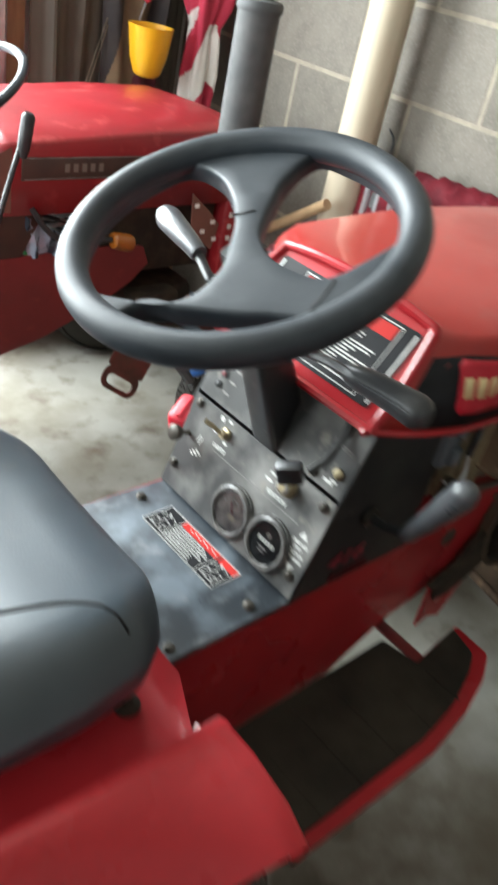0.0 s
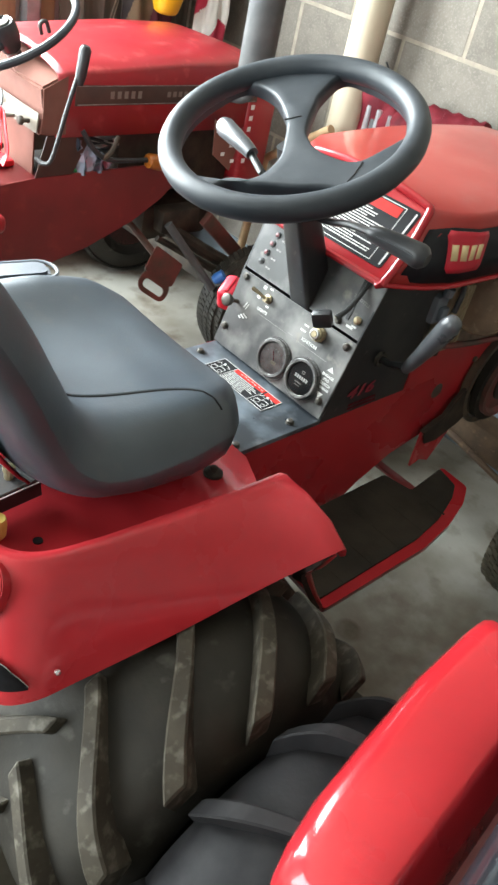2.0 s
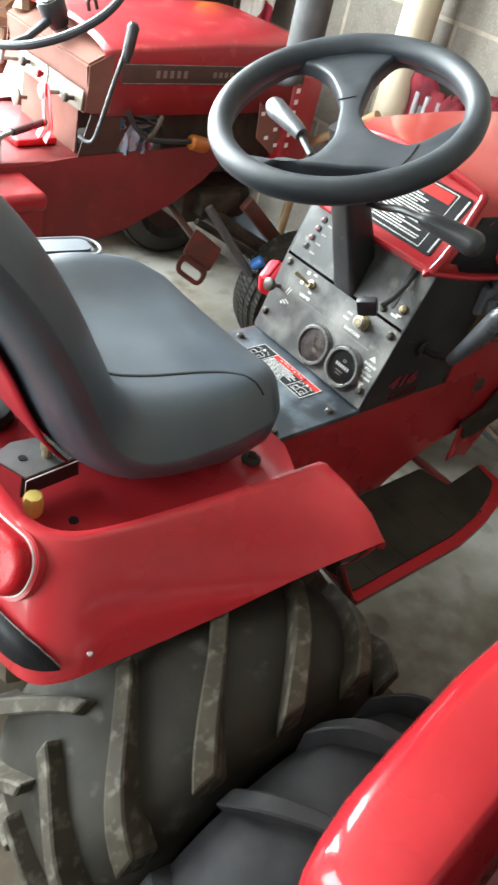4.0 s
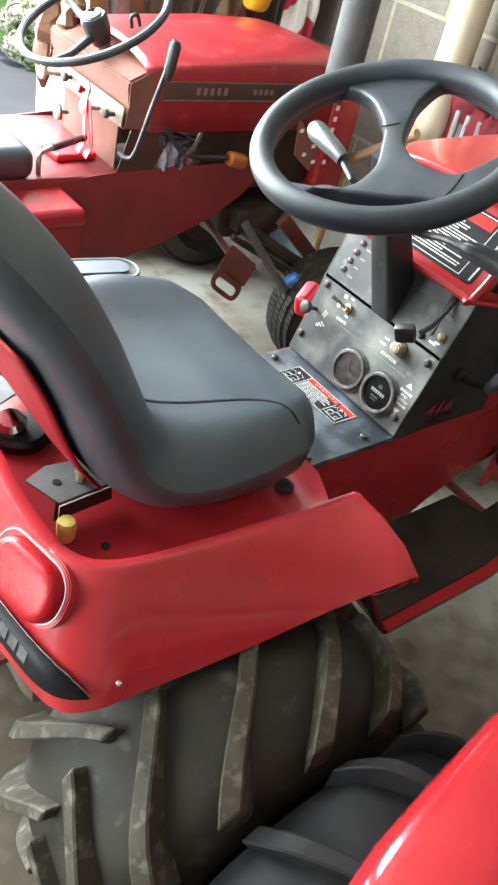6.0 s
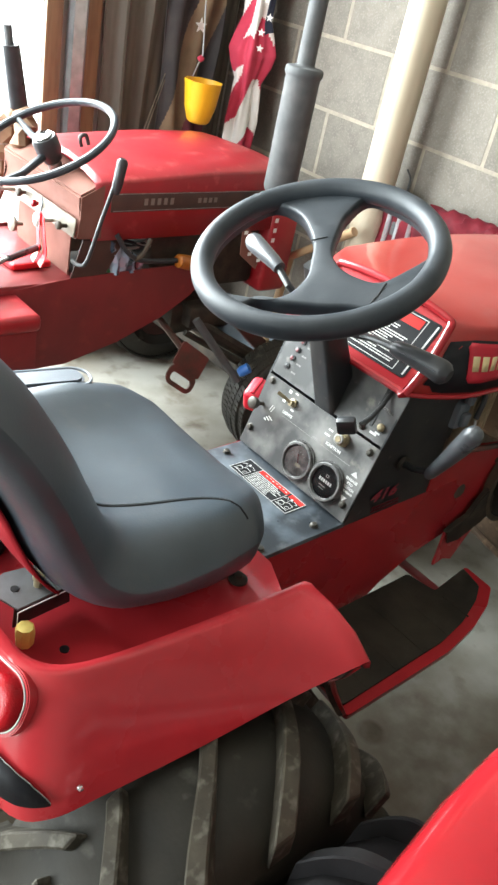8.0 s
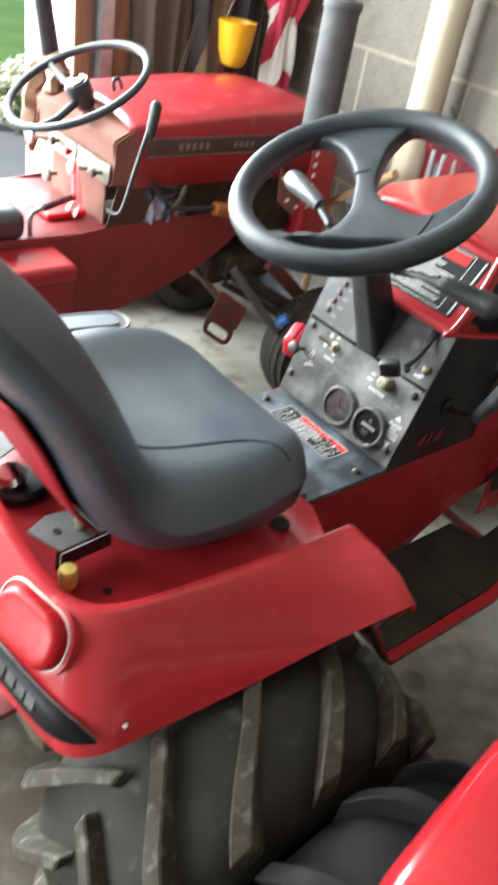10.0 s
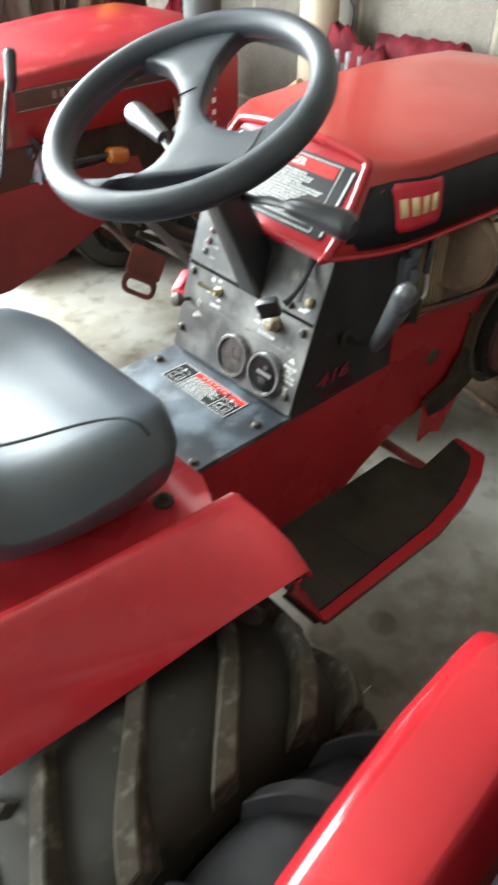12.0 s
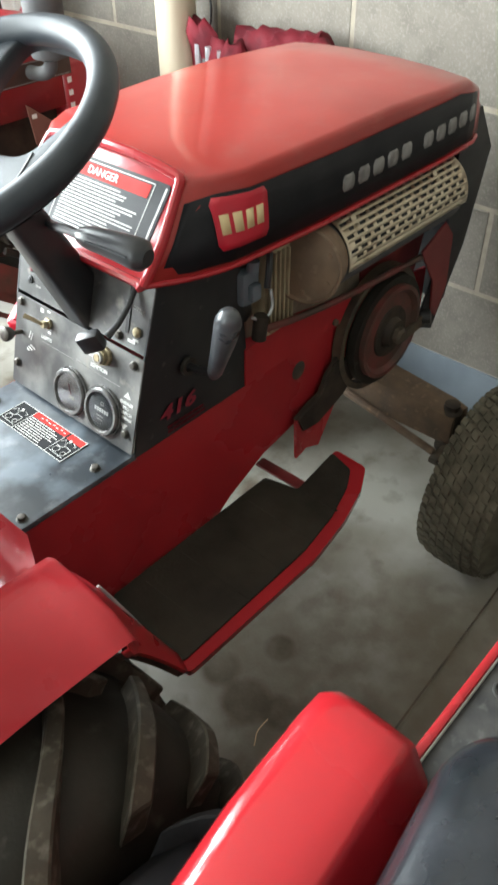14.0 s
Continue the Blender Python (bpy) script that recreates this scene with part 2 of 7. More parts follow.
    band_brown=material("dull_brown_band", (0.055, 0.028, 0.020), 0.5, second=(0.04, 0.022, 0.017), scale=20),
    bare_pale=material("pale_metal_strip", (0.20, 0.175, 0.135), 0.5, 0.2, second=(0.13, 0.11, 0.08), scale=25),
    red_strap=material("bright_red_strap", (0.72, 0.01, 0.02), 0.5, second=(0.6, 0.01, 0.02), scale=40),
    vinyl_shiny=material("shiny_black_vinyl", (0.009, 0.011, 0.013), 0.24, second=(0.018, 0.02, 0.024), scale=15, bump=0.1, bump_scale=200),
    flag_dark=material("dark_flag_cloth", (0.035, 0.032, 0.035), 0.85, second=(0.05, 0.045, 0.045), scale=15, bump=0.2, bump_scale=400),
    flag_tan=material("tan_flag_cloth", (0.20, 0.14, 0.085), 0.85, second=(0.16, 0.11, 0.07), scale=15, bump=0.2, bump_scale=400),
    flag_maroon=material("maroon_flag_cloth", (0.10, 0.02, 0.03), 0.85, scale=15, bump=0.2, bump_scale=400),
    beige_metal=material("dusty_beige_metal", (0.38, 0.32, 0.205), 0.65, 0.1, second=(0.25, 0.20, 0.125), scale=25, bump=0.2, bump_scale=100),
    wall_base=material("blue_grey_base_paint", (0.14, 0.165, 0.19), 0.75, second=(0.10, 0.12, 0.14), scale=6, bump=0.2, bump_scale=100),
    tote=material("grey_plastic_tote", (0.45, 0.47, 0.47), 0.5, second=(0.40, 0.42, 0.42), scale=12),
    vinyl_pale=material("pale_grey_piping", (0.16, 0.175, 0.20), 0.5, scale=30),
    dark_bolt=material("dark_zinc_bolt", (0.075, 0.068, 0.058), 0.45, 0.5, second=(0.05, 0.042, 0.034), scale=60),
    bright_transfer=material("red_transfer", (0.24, 0.020, 0.038), 0.4, scale=60),
    clear_blue=material("pale_blue_plastic_film", (0.30, 0.38, 0.48), 0.16, second=(0.025, 0.035, 0.05), scale=45, mix=(0.46, 0.56), coat=0.6, stretch=(1, 1, 0.25)),
    green_film=material("green_plastic", (0.03, 0.30, 0.10), 0.3, second=(0.02, 0.20, 0.07), scale=30),
    dim_wall=material("dim_bare_wall", (0.225, 0.215, 0.20), 0.9, second=(0.18, 0.172, 0.16), scale=3, bump=0.1, bump_scale=80),
    ceiling_board=material("bare_ceiling_board", (0.46, 0.435, 0.39), 0.9, second=(0.40, 0.375, 0.335), scale=3, bump=0.1, bump_scale=80),
    # Scuffs, and the sky's blue reflection painted in as pale bluish patches.
    scuffed_sheen=material("scuffed_plate_painted_sheen", (0.034, 0.041, 0.050), 0.40, second=(0.14, 0.17, 0.20), scale=13, mix=(0.44, 0.66), bump=0.05, bump_scale=120, rough_var=0.14, third=(0.20, 0.215, 0.23), third_scale=28, third_mix=(0.56, 0.78), spec=0.8),
    worn_hitch=material("worn_hitch_steel", (0.10, 0.094, 0.094), 0.5, 0.5, second=(0.05, 0.045, 0.045), scale=18, third=(0.30, 0.03, 0.04), third_scale=9, third_mix=(0.55, 0.62)),
    label_silver=material("silver_transfer", (0.085, 0.080, 0.082), 0.5, second=(0.045, 0.042, 0.043), scale=60, spec=0.2),
    bezel=material("worn_bezel", (0.085, 0.084, 0.083), 0.26, second=(0.14, 0.135, 0.13), scale=50),
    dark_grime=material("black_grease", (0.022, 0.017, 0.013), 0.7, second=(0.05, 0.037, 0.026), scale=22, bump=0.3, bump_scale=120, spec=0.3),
    pulley_red=material("dull_red_pulley", (0.15, 0.034, 0.028), 0.6, second=(0.065, 0.036, 0.025), scale=16, mix=(0.35, 0.6), bump=0.2, bump_scale=120),
    rubber_front=material("dusty_brown_rubber", (0.080, 0.072, 0.052), 0.8, second=(0.145, 0.130, 0.095), scale=26, mix=(0.4, 0.7), bump=0.3, bump_scale=140, spec=0.25),
    worn_plate=material("worn_grey_plate", (0.026, 0.026, 0.027), 0.55, 0.2, second=(0.058, 0.056, 0.053), scale=18, mix=(0.42, 0.62), bump=0.35, bump_scale=90, third=(0.11, 0.105, 0.10), third_scale=60, third_mix=(0.6, 0.78), spec=0.3),
    label_faint=material("faded_silver_mark", (0.16, 0.13, 0.11), 0.5, scale=60),
    grip_grey=material("shiny_grey_grip", (0.050, 0.054, 0.060), 0.34, second=(0.070, 0.074, 0.080), scale=30, coat=0.15),
)


def clear_glass(name):
    m = bpy.data.materials.new(name)
    m.use_nodes = True
    nt = m.node_tree
    nt.nodes.remove(nt.nodes["Principled BSDF"])
    out = nt.nodes["Material Output"]
    mix, tr, gl = nt.nodes.new("ShaderNodeMixShader"), nt.nodes.new("ShaderNodeBsdfTransparent"), nt.nodes.new("ShaderNodeBsdfGlossy")
    gl.inputs["Roughness"].default_value = 0.08
    fr = nt.nodes.new("ShaderNodeFresnel")
    fr.inputs["IOR"].default_value = 1.2
    nt.links.new(fr.outputs[0], mix.inputs[0])
    nt.links.new(tr.outputs[0], mix.inputs[1])
    nt.links.new(gl.outputs[0], mix.inputs[2])
    nt.links.new(mix.outputs[0], out.inputs["Surface"])
    return m


M["glass_clear"] = clear_glass("thin_clear_glass")


def add_stain_and_shade(m, spots, colour, ragged=0.5):
    """Old oil and dirt stains and painted shade, with ragged edges: spots of (x, y, radius)."""
    nt = m.node_tree
    p = nt.nodes["Principled BSDF"]
    tc, nz = nt.nodes.new("ShaderNodeTexCoord"), nt.nodes.new("ShaderNodeTexNoise")
    nz.inputs["Scale"].default_value, nz.inputs["Detail"].default_value = 4.5, 8
    nt.links.new(tc.outputs["Object"], nz.inputs["Vector"])
    for x, y, r in spots:
        d, add, rng_, mix = (nt.nodes.new("ShaderNode" + k) for k in ("VectorMath", "Math", "MapRange", "Mix"))
        d.operation = "DISTANCE"
        d.inputs[1].default_value = (x, y, 0)
        nt.links.new(tc.outputs["Object"], d.inputs[0])
        add.operation = "MULTIPLY_ADD"
        add.inputs[1].default_value = ragged * 2 * r
        nt.links.new(nz.outputs["Fac"], add.inputs[0])
        nt.links.new(d.outputs["Value"], add.inputs[2])
        rng_.inputs["From Min"].default_value, rng_.inputs["From Max"].default_value = r * (1.15 + ragged), r * (0.75 + ragged)
        rng_.inputs["To Max"].default_value = 0.9
        fine, grain = nt.nodes.new("ShaderNodeTexNoise"), nt.nodes.new("ShaderNodeMapRange")
        fine.inputs["Scale"].default_value, fine.inputs["Detail"].default_value = 16.0, 9
        nt.links.new(tc.outputs["Object"], fine.inputs["Vector"])
        grain.inputs["From Min"].default_value, grain.inputs["From Max"].default_value = 0.30, 0.62
        grain.inputs["To Min"].default_value, grain.inputs["To Max"].default_value = 0.35, 1.0
        nt.links.new(fine.outputs["Fac"], grain.inputs["Value"])
        patchy = nt.nodes.new("ShaderNodeMath")
        patchy.operation = "MULTIPLY"
        nt.links.new(rng_.outputs["Result"], patchy.inputs[0])
        nt.links.new(grain.outputs["Result"], patchy.inputs[1])
        nt.links.new(add.outputs[0], rng_.inputs["Value"])
        mix.data_type = "RGBA"
        nt.links.new(p.inputs["Base Color"].links[0].from_socket, mix.inputs["A"])
        mix.inputs["B"].default_value = (*colour, 1)
        nt.links.new(patchy.outputs[0], mix.inputs["Factor"])
        nt.links.new(mix.outputs["Result"], p.inputs["Base Color"])


# Brown stains behind the tractor, which also carry the shade under it as colour.
add_stain_and_shade(M["concrete"], [(-0.30, -0.05, 0.75), (-0.15, -0.25, 0.5)], (0.055, 0.042, 0.027), 0.3)
add_stain_and_shade(M["concrete"], [(0.86, -0.56, 0.46)], (0.125, 0.104, 0.076))
# The first spot adds to the painted shade behind the tractor.
add_stain_and_shade(M["concrete"], [(-0.28, 0.00, 0.62), (0.72, -0.52, 0.12), (0.55, -0.40, 0.12), (0.716, -0.249, 0.045), (0.742, -0.318, 0.035), (0.735, -0.165, 0.04), (0.85, -0.225, 0.03), (-0.75, -0.35, 0.40)], (0.062, 0.047, 0.030))

# ---- mesh tools ----
def mesh_from(bm, name, mat, smooth=True, angle=35):
    me = bpy.data.meshes.new(name)
    bmesh.ops.recalc_face_normals(bm, faces=bm.faces)
    if smooth:
        for f in bm.faces:
            f.smooth = True
        lim = radians(angle)
        for e in bm.edges:
            if len(e.link_faces) == 2 and e.calc_face_angle(0) > lim:
                e.smooth = False
    bm.to_mesh(me)
    bm.free()
    for m in (mat if isinstance(mat, (list, tuple)) else [mat]):
        me.materials.append(m)
    return me


def part(name, bm, mat, parent=None, label="", smooth=True, angle=35):
    """One mesh object, under a thing or a part."""
    me = bm if isinstance(bm, bpy.types.Mesh) else mesh_from(bm, name, mat, smooth, angle)
    ob = new(name, me)
    ob.parent = parent
    return tagged(ob, label) if label else ob


def thing(name, label, category, at=(0, 0, 0), group="", kind="", turn=0):
    ob = new(name)
    ob.matrix_world = pose(*at, 0, 0, turn)
    ob.empty_display_size = 0.05
    return tagged(ob, label, category, group, kind)


def add_box(bm, lo, hi, bevel=0.0, seg=2, m=None):
    verts = bmesh.ops.create_cube(bm, size=1.0)["verts"]
    lo, hi = Vector(lo), Vector(hi)
    for v in verts:
        v.co = Vector(((v.co.x + .5) * (hi.x - lo.x) + lo.x, (v.co.y + .5) * (hi.y - lo.y) + lo.y, (v.co.z + .5) * (hi.z - lo.z) + lo.z))
    faces = {f for v in verts for f in v.link_faces}
    if bevel:
        edges = {e for f in faces for e in f.edges}
        out = bmesh.ops.bevel(bm, geom=list(edges), offset=bevel, segments=seg, affect="EDGES", profile=0.5)
        verts = list({v for f in out["faces"] for v in f.verts} | {v for v in verts if v.is_valid})
    if m:
        bmesh.ops.transform(bm, matrix=m, verts=[v for v in verts if v.is_valid])
    return bm


def box(lo, hi, bevel=0.003, seg=2, m=None):
    return add_box(bmesh.new(), lo, hi, bevel, seg, m)


def skin(bm, rings, closed=True, caps=True, loop=False):
    """Faces between rings of points; closed: each ring is a loop; loop: the last ring joins the first."""
    vs = [[bm.verts.new(p) for p in r] for r in rings]
    n = len(vs[0])
    pairs = list(zip(vs, vs[1:])) + ([(vs[-1], vs[0])] if loop else [])
    for a, b in pairs:
        for i in range(n if closed else n - 1):
            j = (i + 1) % n
            bm.faces.new((a[i], a[j], b[j], b[i]))
    if caps and closed and not loop:
        bm.faces.new(vs[0][::-1])
        bm.faces.new(vs[-1])
    return vs


def add_tube(bm, pts, r, n=12, caps=True):
    """A round bar along points; r: one radius, or one for each point."""
    pts = [Vector(p) for p in pts]
    rs = r if isinstance(r, (list, tuple)) else [r] * len(pts)
    rings, up = [], None
    for i, p in enumerate(pts):
        d = (pts[min(i + 1, len(pts) - 1)] - pts[max(i - 1, 0)]).normalized()
        if up is None:
            up = d.orthogonal().normalized()
        up = (up - d * up.dot(d)).normalized()
        side = d.cross(up)
        rings.append([p + rs[i] * (math.cos(2 * math.pi * k / n) * up + math.sin(2 * math.pi * k / n) * side) for k in range(n)])
    skin(bm, rings, caps=caps)
    return bm


def tube(pts, r, n=12):
    return add_tube(bmesh.new(), pts, r, n)


def smooth_path(pts, steps=6):
    """A Catmull-Rom curve through the points."""
    p = [Vector(q) for q in pts]
    p = [2 * p[0] - p[1]] + p + [2 * p[-1] - p[-2]]
    out = []
    for i in range(1, len(p) - 2):
        for k in range(steps):
            t = k / steps
            a, b, c, d = p[i - 1], p[i], p[i + 1], p[i + 2]
            out.append(0.5 * (2 * b + (c - a) * t + (2 * a - 5 * b + 4 * c - d) * t * t + (3 * b - a - 3 * c + d) * t ** 3))
    return out + [p[-2]]


def add_lathe(bm, profile, n=32, m=None, closed=False):
    """Turns (radius, height) round the z axis, then moves it by m."""
    rings = [[Vector((r * math.cos(2 * math.pi * k / n), r * math.sin(2 * math.pi * k / n), h)) for k in range(n)] for r, h in profile]
    if m:
        rings = [[m @ v for v in r] for r in rings]
    skin(bm, rings, caps=not closed, loop=closed)
    return bm


def lathe(profile, n=32, m=None, closed=False):
    return add_lathe(bmesh.new(), profile, n, m, closed)


def axis_to(at, direction):
    """A pose whose z axis points along the direction."""
    return Matrix.Translation(at) @ Vector(direction).to_track_quat("Z", "Y").to_matrix().to_4x4()


def face_pose(at, right, up):
    """A pose with x along right, y along up, z off the face."""
    r = Vector(right).normalized()
    n = r.cross(Vector(up)).normalized()
    u = n.cross(r)
    m = Matrix((r, u, n)).transposed().to_4x4()
    m.translation = at
    return m


def add_plate(bm, outline, depth, m=None, bevel=0.0):
    """A flat plate with the given outline (x, y), its top at z = 0, going down by depth."""
    top = [bm.verts.new((x, y, 0)) for x, y in outline]
    f = bm.faces.new(top)
    r = bmesh.ops.extrude_face_region(bm, geom=[f])
    low = [v for v in r["geom"] if isinstance(v, bmesh.types.BMVert)]
    for v in low:
        v.co.z -= depth
    vs = top + low
    if bevel:
        es = {e for v in vs for e in v.link_edges if all(q in vs for q in e.verts)}
        es = [e for e in es if e.is_valid and len(e.link_faces) == 2 and abs(e.verts[0].co.z - e.verts[1].co.z) < 1e-6]
        out = bmesh.ops.bevel(bm, geom=es, offset=bevel, segments=2, affect="EDGES")
        vs = list({v for v in vs if v.is_valid} | set(out["verts"]))
    if m:
        bmesh.ops.transform(bm, matrix=m, verts=vs)
    return bm


def plate(outline, depth, m=None, bevel=0.0):
    return add_plate(bmesh.new(), outline, depth, m, bevel)


def rect(w, h, r=0.0, n=4, x=0.0, y=0.0):
    """The outline of a rectangle about (x, y) with rounded corners."""
    if r <= 0:
        return [(x - w / 2, y - h / 2), (x + w / 2, y - h / 2), (x + w / 2, y + h / 2), (x - w / 2, y + h / 2)]
    out = []
    for cx, cy, a0 in ((w / 2 - r, -h / 2 + r, -90), (w / 2 - r, h / 2 - r, 0), (-w / 2 + r, h / 2 - r, 90), (-w / 2 + r, -h / 2 + r, 180)):
        for k in range(n + 1):
            a = radians(a0 + 90 * k / n)
            out.append((x + cx + r * math.cos(a), y + cy + r * math.sin(a)))
    return out


def writing(name, text, size, m, mat, parent, depth=0.0003, bold=0.00018, shear=0.0):
    """Raised letters in the built-in font, centred on the pose m."""
    cu = bpy.data.curves.new(name, "FONT")
    cu.body, cu.size, cu.align_x, cu.align_y, cu.extrude = text, size, "CENTER", "CENTER", depth
    cu.offset, cu.shear, cu.resolution_u = bold, shear, 2
    tmp = bpy.data.objects.new(name, cu)
    scene.collection.objects.link(tmp)
    me = bpy.data.meshes.new_from_object(tmp.evaluated_get(bpy.context.evaluated_depsgraph_get()))
    bpy.data.objects.remove(tmp)
    me.transform(m)
    me.materials.clear()
    me.materials.append(mat)
    me.name = name
    return part(name, me, mat, parent)


def bars(name, rows, m, mat, parent, depth=0.0004):
    """Small print that cannot be read: plain bars, each (x, y, width, height)."""
    bm = bmesh.new()
    for x, y, w, h in rows:
        add_plate(bm, rect(w, h, 0, 1, x, y), depth)
    bmesh.ops.translate(bm, verts=bm.verts, vec=(0, 0, depth))
    bmesh.ops.transform(bm, matrix=m, verts=bm.verts)
    return part(name, bm, mat, parent, smooth=False)


def small_print(w, h, rows, seed, gap=0.45, fill=(0.35, 1.0), words=5):
    """Rows of word-long bars that fill a field about the origin."""
    rng = random.Random(seed)
    out, step = [], h / rows
    for k in range(rows):
        y, x, end = h / 2 - step * (k + 0.5), -w / 2, -w / 2 + w * rng.uniform(*fill)
        while x < end - 0.002:
            ww = min(rng.uniform(0.5, 1.5) * w / words, end - x)
            out.append((x + ww / 2, y, ww * 0.9, step * (1 - gap)))
            x += ww
    return out


BOLT = mesh_from(add_lathe(bmesh.new(), [(0.0062, 0.0), (0.0062, 0.0008), (0.0048, 0.0012), (0.0048, 0.0035), (0.0036, 0.0046), (0.001, 0.0049)], 12), "bolt", M["dark_bolt"])


def bolt(parent, at, normal=(0, 0, 1), size=1.0):
    ob = part("bolt", BOLT, None, parent)
    ob.matrix_basis = axis_to(at, normal) @ Matrix.Scale(size, 4)
    return ob

# ---- the garage ----
WALL_X, LEFT_Y, RIGHT_Y, REAR_X, CEIL = 1.70, 1.64, -3.4, -3.4, 2.55

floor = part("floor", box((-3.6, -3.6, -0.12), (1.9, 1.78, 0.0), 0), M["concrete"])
tagged(floor, "grey concrete garage floor with stains, painted shade and a control joint", "floor", kind="structure")
part("control_joint", box((-2.545, -0.002, 0.0), (2.545, 0.002, 0.0012), 0, m=pose(-0.855, -0.5625, 0, 0, 0, 2.4)), M["grime"], floor)

ceiling = part("ceiling", box((-3.6, -3.6, CEIL), (1.9, 1.78, CEIL + 0.1), 0), M["ceiling_board"])
tagged(ceiling, "unpainted board garage ceiling", "ceiling", kind="structure")

wall_front = part("wall_front", box((WALL_X, -3.6, 0.0), (WALL_X + 0.2, 1.9, CEIL), 0), M["mortar"])
tagged(wall_front, "grey concrete block wall with pale mortar joints", "wall", kind="structure")

wall_left = part("wall_left", box((1.01, LEFT_Y, 0.0), (WALL_X + 0.006, LEFT_Y + 0.14, CEIL), 0), M["plaster"])
add = bmesh.new()
add_box(add, (-1.5, LEFT_Y, 2.32), (1.01, LEFT_Y + 0.14, CEIL))
add_box(add, (-3.6, LEFT_Y, 0.0), (-1.5, LEFT_Y + 0.14, CEIL))
part("lintel", add, M["plaster"], wall_left)
tagged(wall_left, "garage wall beside the open door", "wall", kind="structure")

wall_right = part("wall_right", box((-3.6, RIGHT_Y - 0.14, 0), (WALL_X, RIGHT_Y, CEIL), 0), M["dim_wall"])
tagged(wall_right, "plain dim garage wall", "wall", kind="structure")
wr = box((REAR_X - 0.14, -3.54, 0), (REAR_X, -0.4, CEIL), 0)
add_box(wr, (REAR_X - 0.14, 1.58, 0), (REAR_X, LEFT_Y, CEIL))
add_box(wr, (REAR_X - 0.14, -0.4, 2.15), (REAR_X, 1.58, CEIL))
wall_rear = part("wall_rear", wr, M["dim_wall"])
tagged(wall_rear, "plain garage end wall with an open doorway", "wall", kind="structure")

wall_base = part("wall_base", box((WALL_X - 0.006, -3.4, 0.0), (WALL_X + 0.004, 1.64, 0.185), 0.002), M["wall_base"])
tagged(wall_base, "blue-grey painted foot of the block wall", "wall base", kind="structure")

# trim of the side door: wood jamb, galvanised track, white outer trim
door_1 = thing("door_1", "open garage doorway with brown wood trim", "doorway", kind="structure")
part("jamb", box((0.955, LEFT_Y - 0.02, 0), (1.01, LEFT_Y + 0.29, 2.32), 0.004), M["jamb_white"], door_1, "white painted door jamb")
part("casing", box((0.957, LEFT_Y - 0.040, 0), (1.012, LEFT_Y - 0.022, 2.37), 0.004), M["wood"], door_1, "brown wood door casing")
part("inner_casing", box((1.082, LEFT_Y - 0.026, 0), (1.150, LEFT_Y - 0.002, 2.37), 0.004), M["wood"], door_1, "brown wood door casing")
trk = bmesh.new()
add_box(trk, (1.033, LEFT_Y - 0.065, 0.02), (1.037, LEFT_Y - 0.024, 2.20))
add_box(trk, (1.033, LEFT_Y - 0.067, 0.02), (1.076, LEFT_Y - 0.063, 2.20))
add_box(trk, (1.073, LEFT_Y - 0.067, 0.02), (1.077, LEFT_Y - 0.045, 2.20))
part("door_track", trk, M["galv"], door_1, "galvanised steel door track", smooth=False)

# outdoors
drive = part("driveway", box((-14, LEFT_Y + 0.14, -0.16), (1.75, 30, -0.02), 0), M["asphalt"])
tagged(drive, "pale grey asphalt driveway", "driveway", kind="structure")
ground = part("ground", box((-300, -300, -0.5), (300, 300, -0.17), 0), M["grass"])
tagged(ground, "mown green lawn reaching to the distance", "lawn", kind="structure")
lawn = part("lawn_edge", box((-40, 30, -0.17), (40, 90, 0.0), 0), M["grass"])
tagged(lawn, "green lawn beyond the driveway", "lawn", kind="structure")
lawn2 = part("lawn_strip", box((1.75, 1.9, -0.17), (40, 30, 0.0), 0), M["grass"])
tagged(lawn2, "green lawn beside the driveway", "lawn", kind="structure")

# ---- wheels ----
def lug_mesh(R, half, height, width, lead, side, name, mat, drop=0.045, start=0.022):
    """One bar of a farm tread, from the middle of the tyre out over the shoulder."""
    bm = bmesh.new()
    rings, n = [], 9
    for k in range(n + 1):
        f = k / n
        y = side * (start + f * (half + 0.010 - start))
        a = lead * (f ** 1.15)
        base = R - drop * max(0.0, (f - 0.55) / 0.45) ** 2
        w = width * (0.75 + 0.45 * f)
        tall = height * (0.9 + 0.1 * f)
        ring = []
        for dr, da in ((-0.02, -1.12), (tall, -0.86), (tall, 0.86), (-0.02, 1.12)):
            r, t = base + dr, a + da * w / 2 / R
            ring.append((r * math.sin(t), y, r * math.cos(t)))
        rings.append(ring)
    skin(bm, rings)
    bmesh.ops.bevel(bm, geom=list(bm.edges), offset=0.0025, segments=1, affect="EDGES")
    return mesh_from(bm, name, mat, smooth=False)


def tyre_profile(R, half, rim_r, crown=0.02, bulge=0.012):
    p = []
    for k in range(9):
        f = -1 + k / 4
        p.append((R - crown * abs(f) ** 3, f * half * 0.86))
    side = [(R - 0.055, half + bulge * .6), (R - 0.1 * R / 0.27, half + bulge), ((R + rim_r) / 2 - 0.02, half + bulge * .6), (rim_r, half * 0.8)]
    left = [(r, -h) for r, h in side][::-1]
    return left + p + side


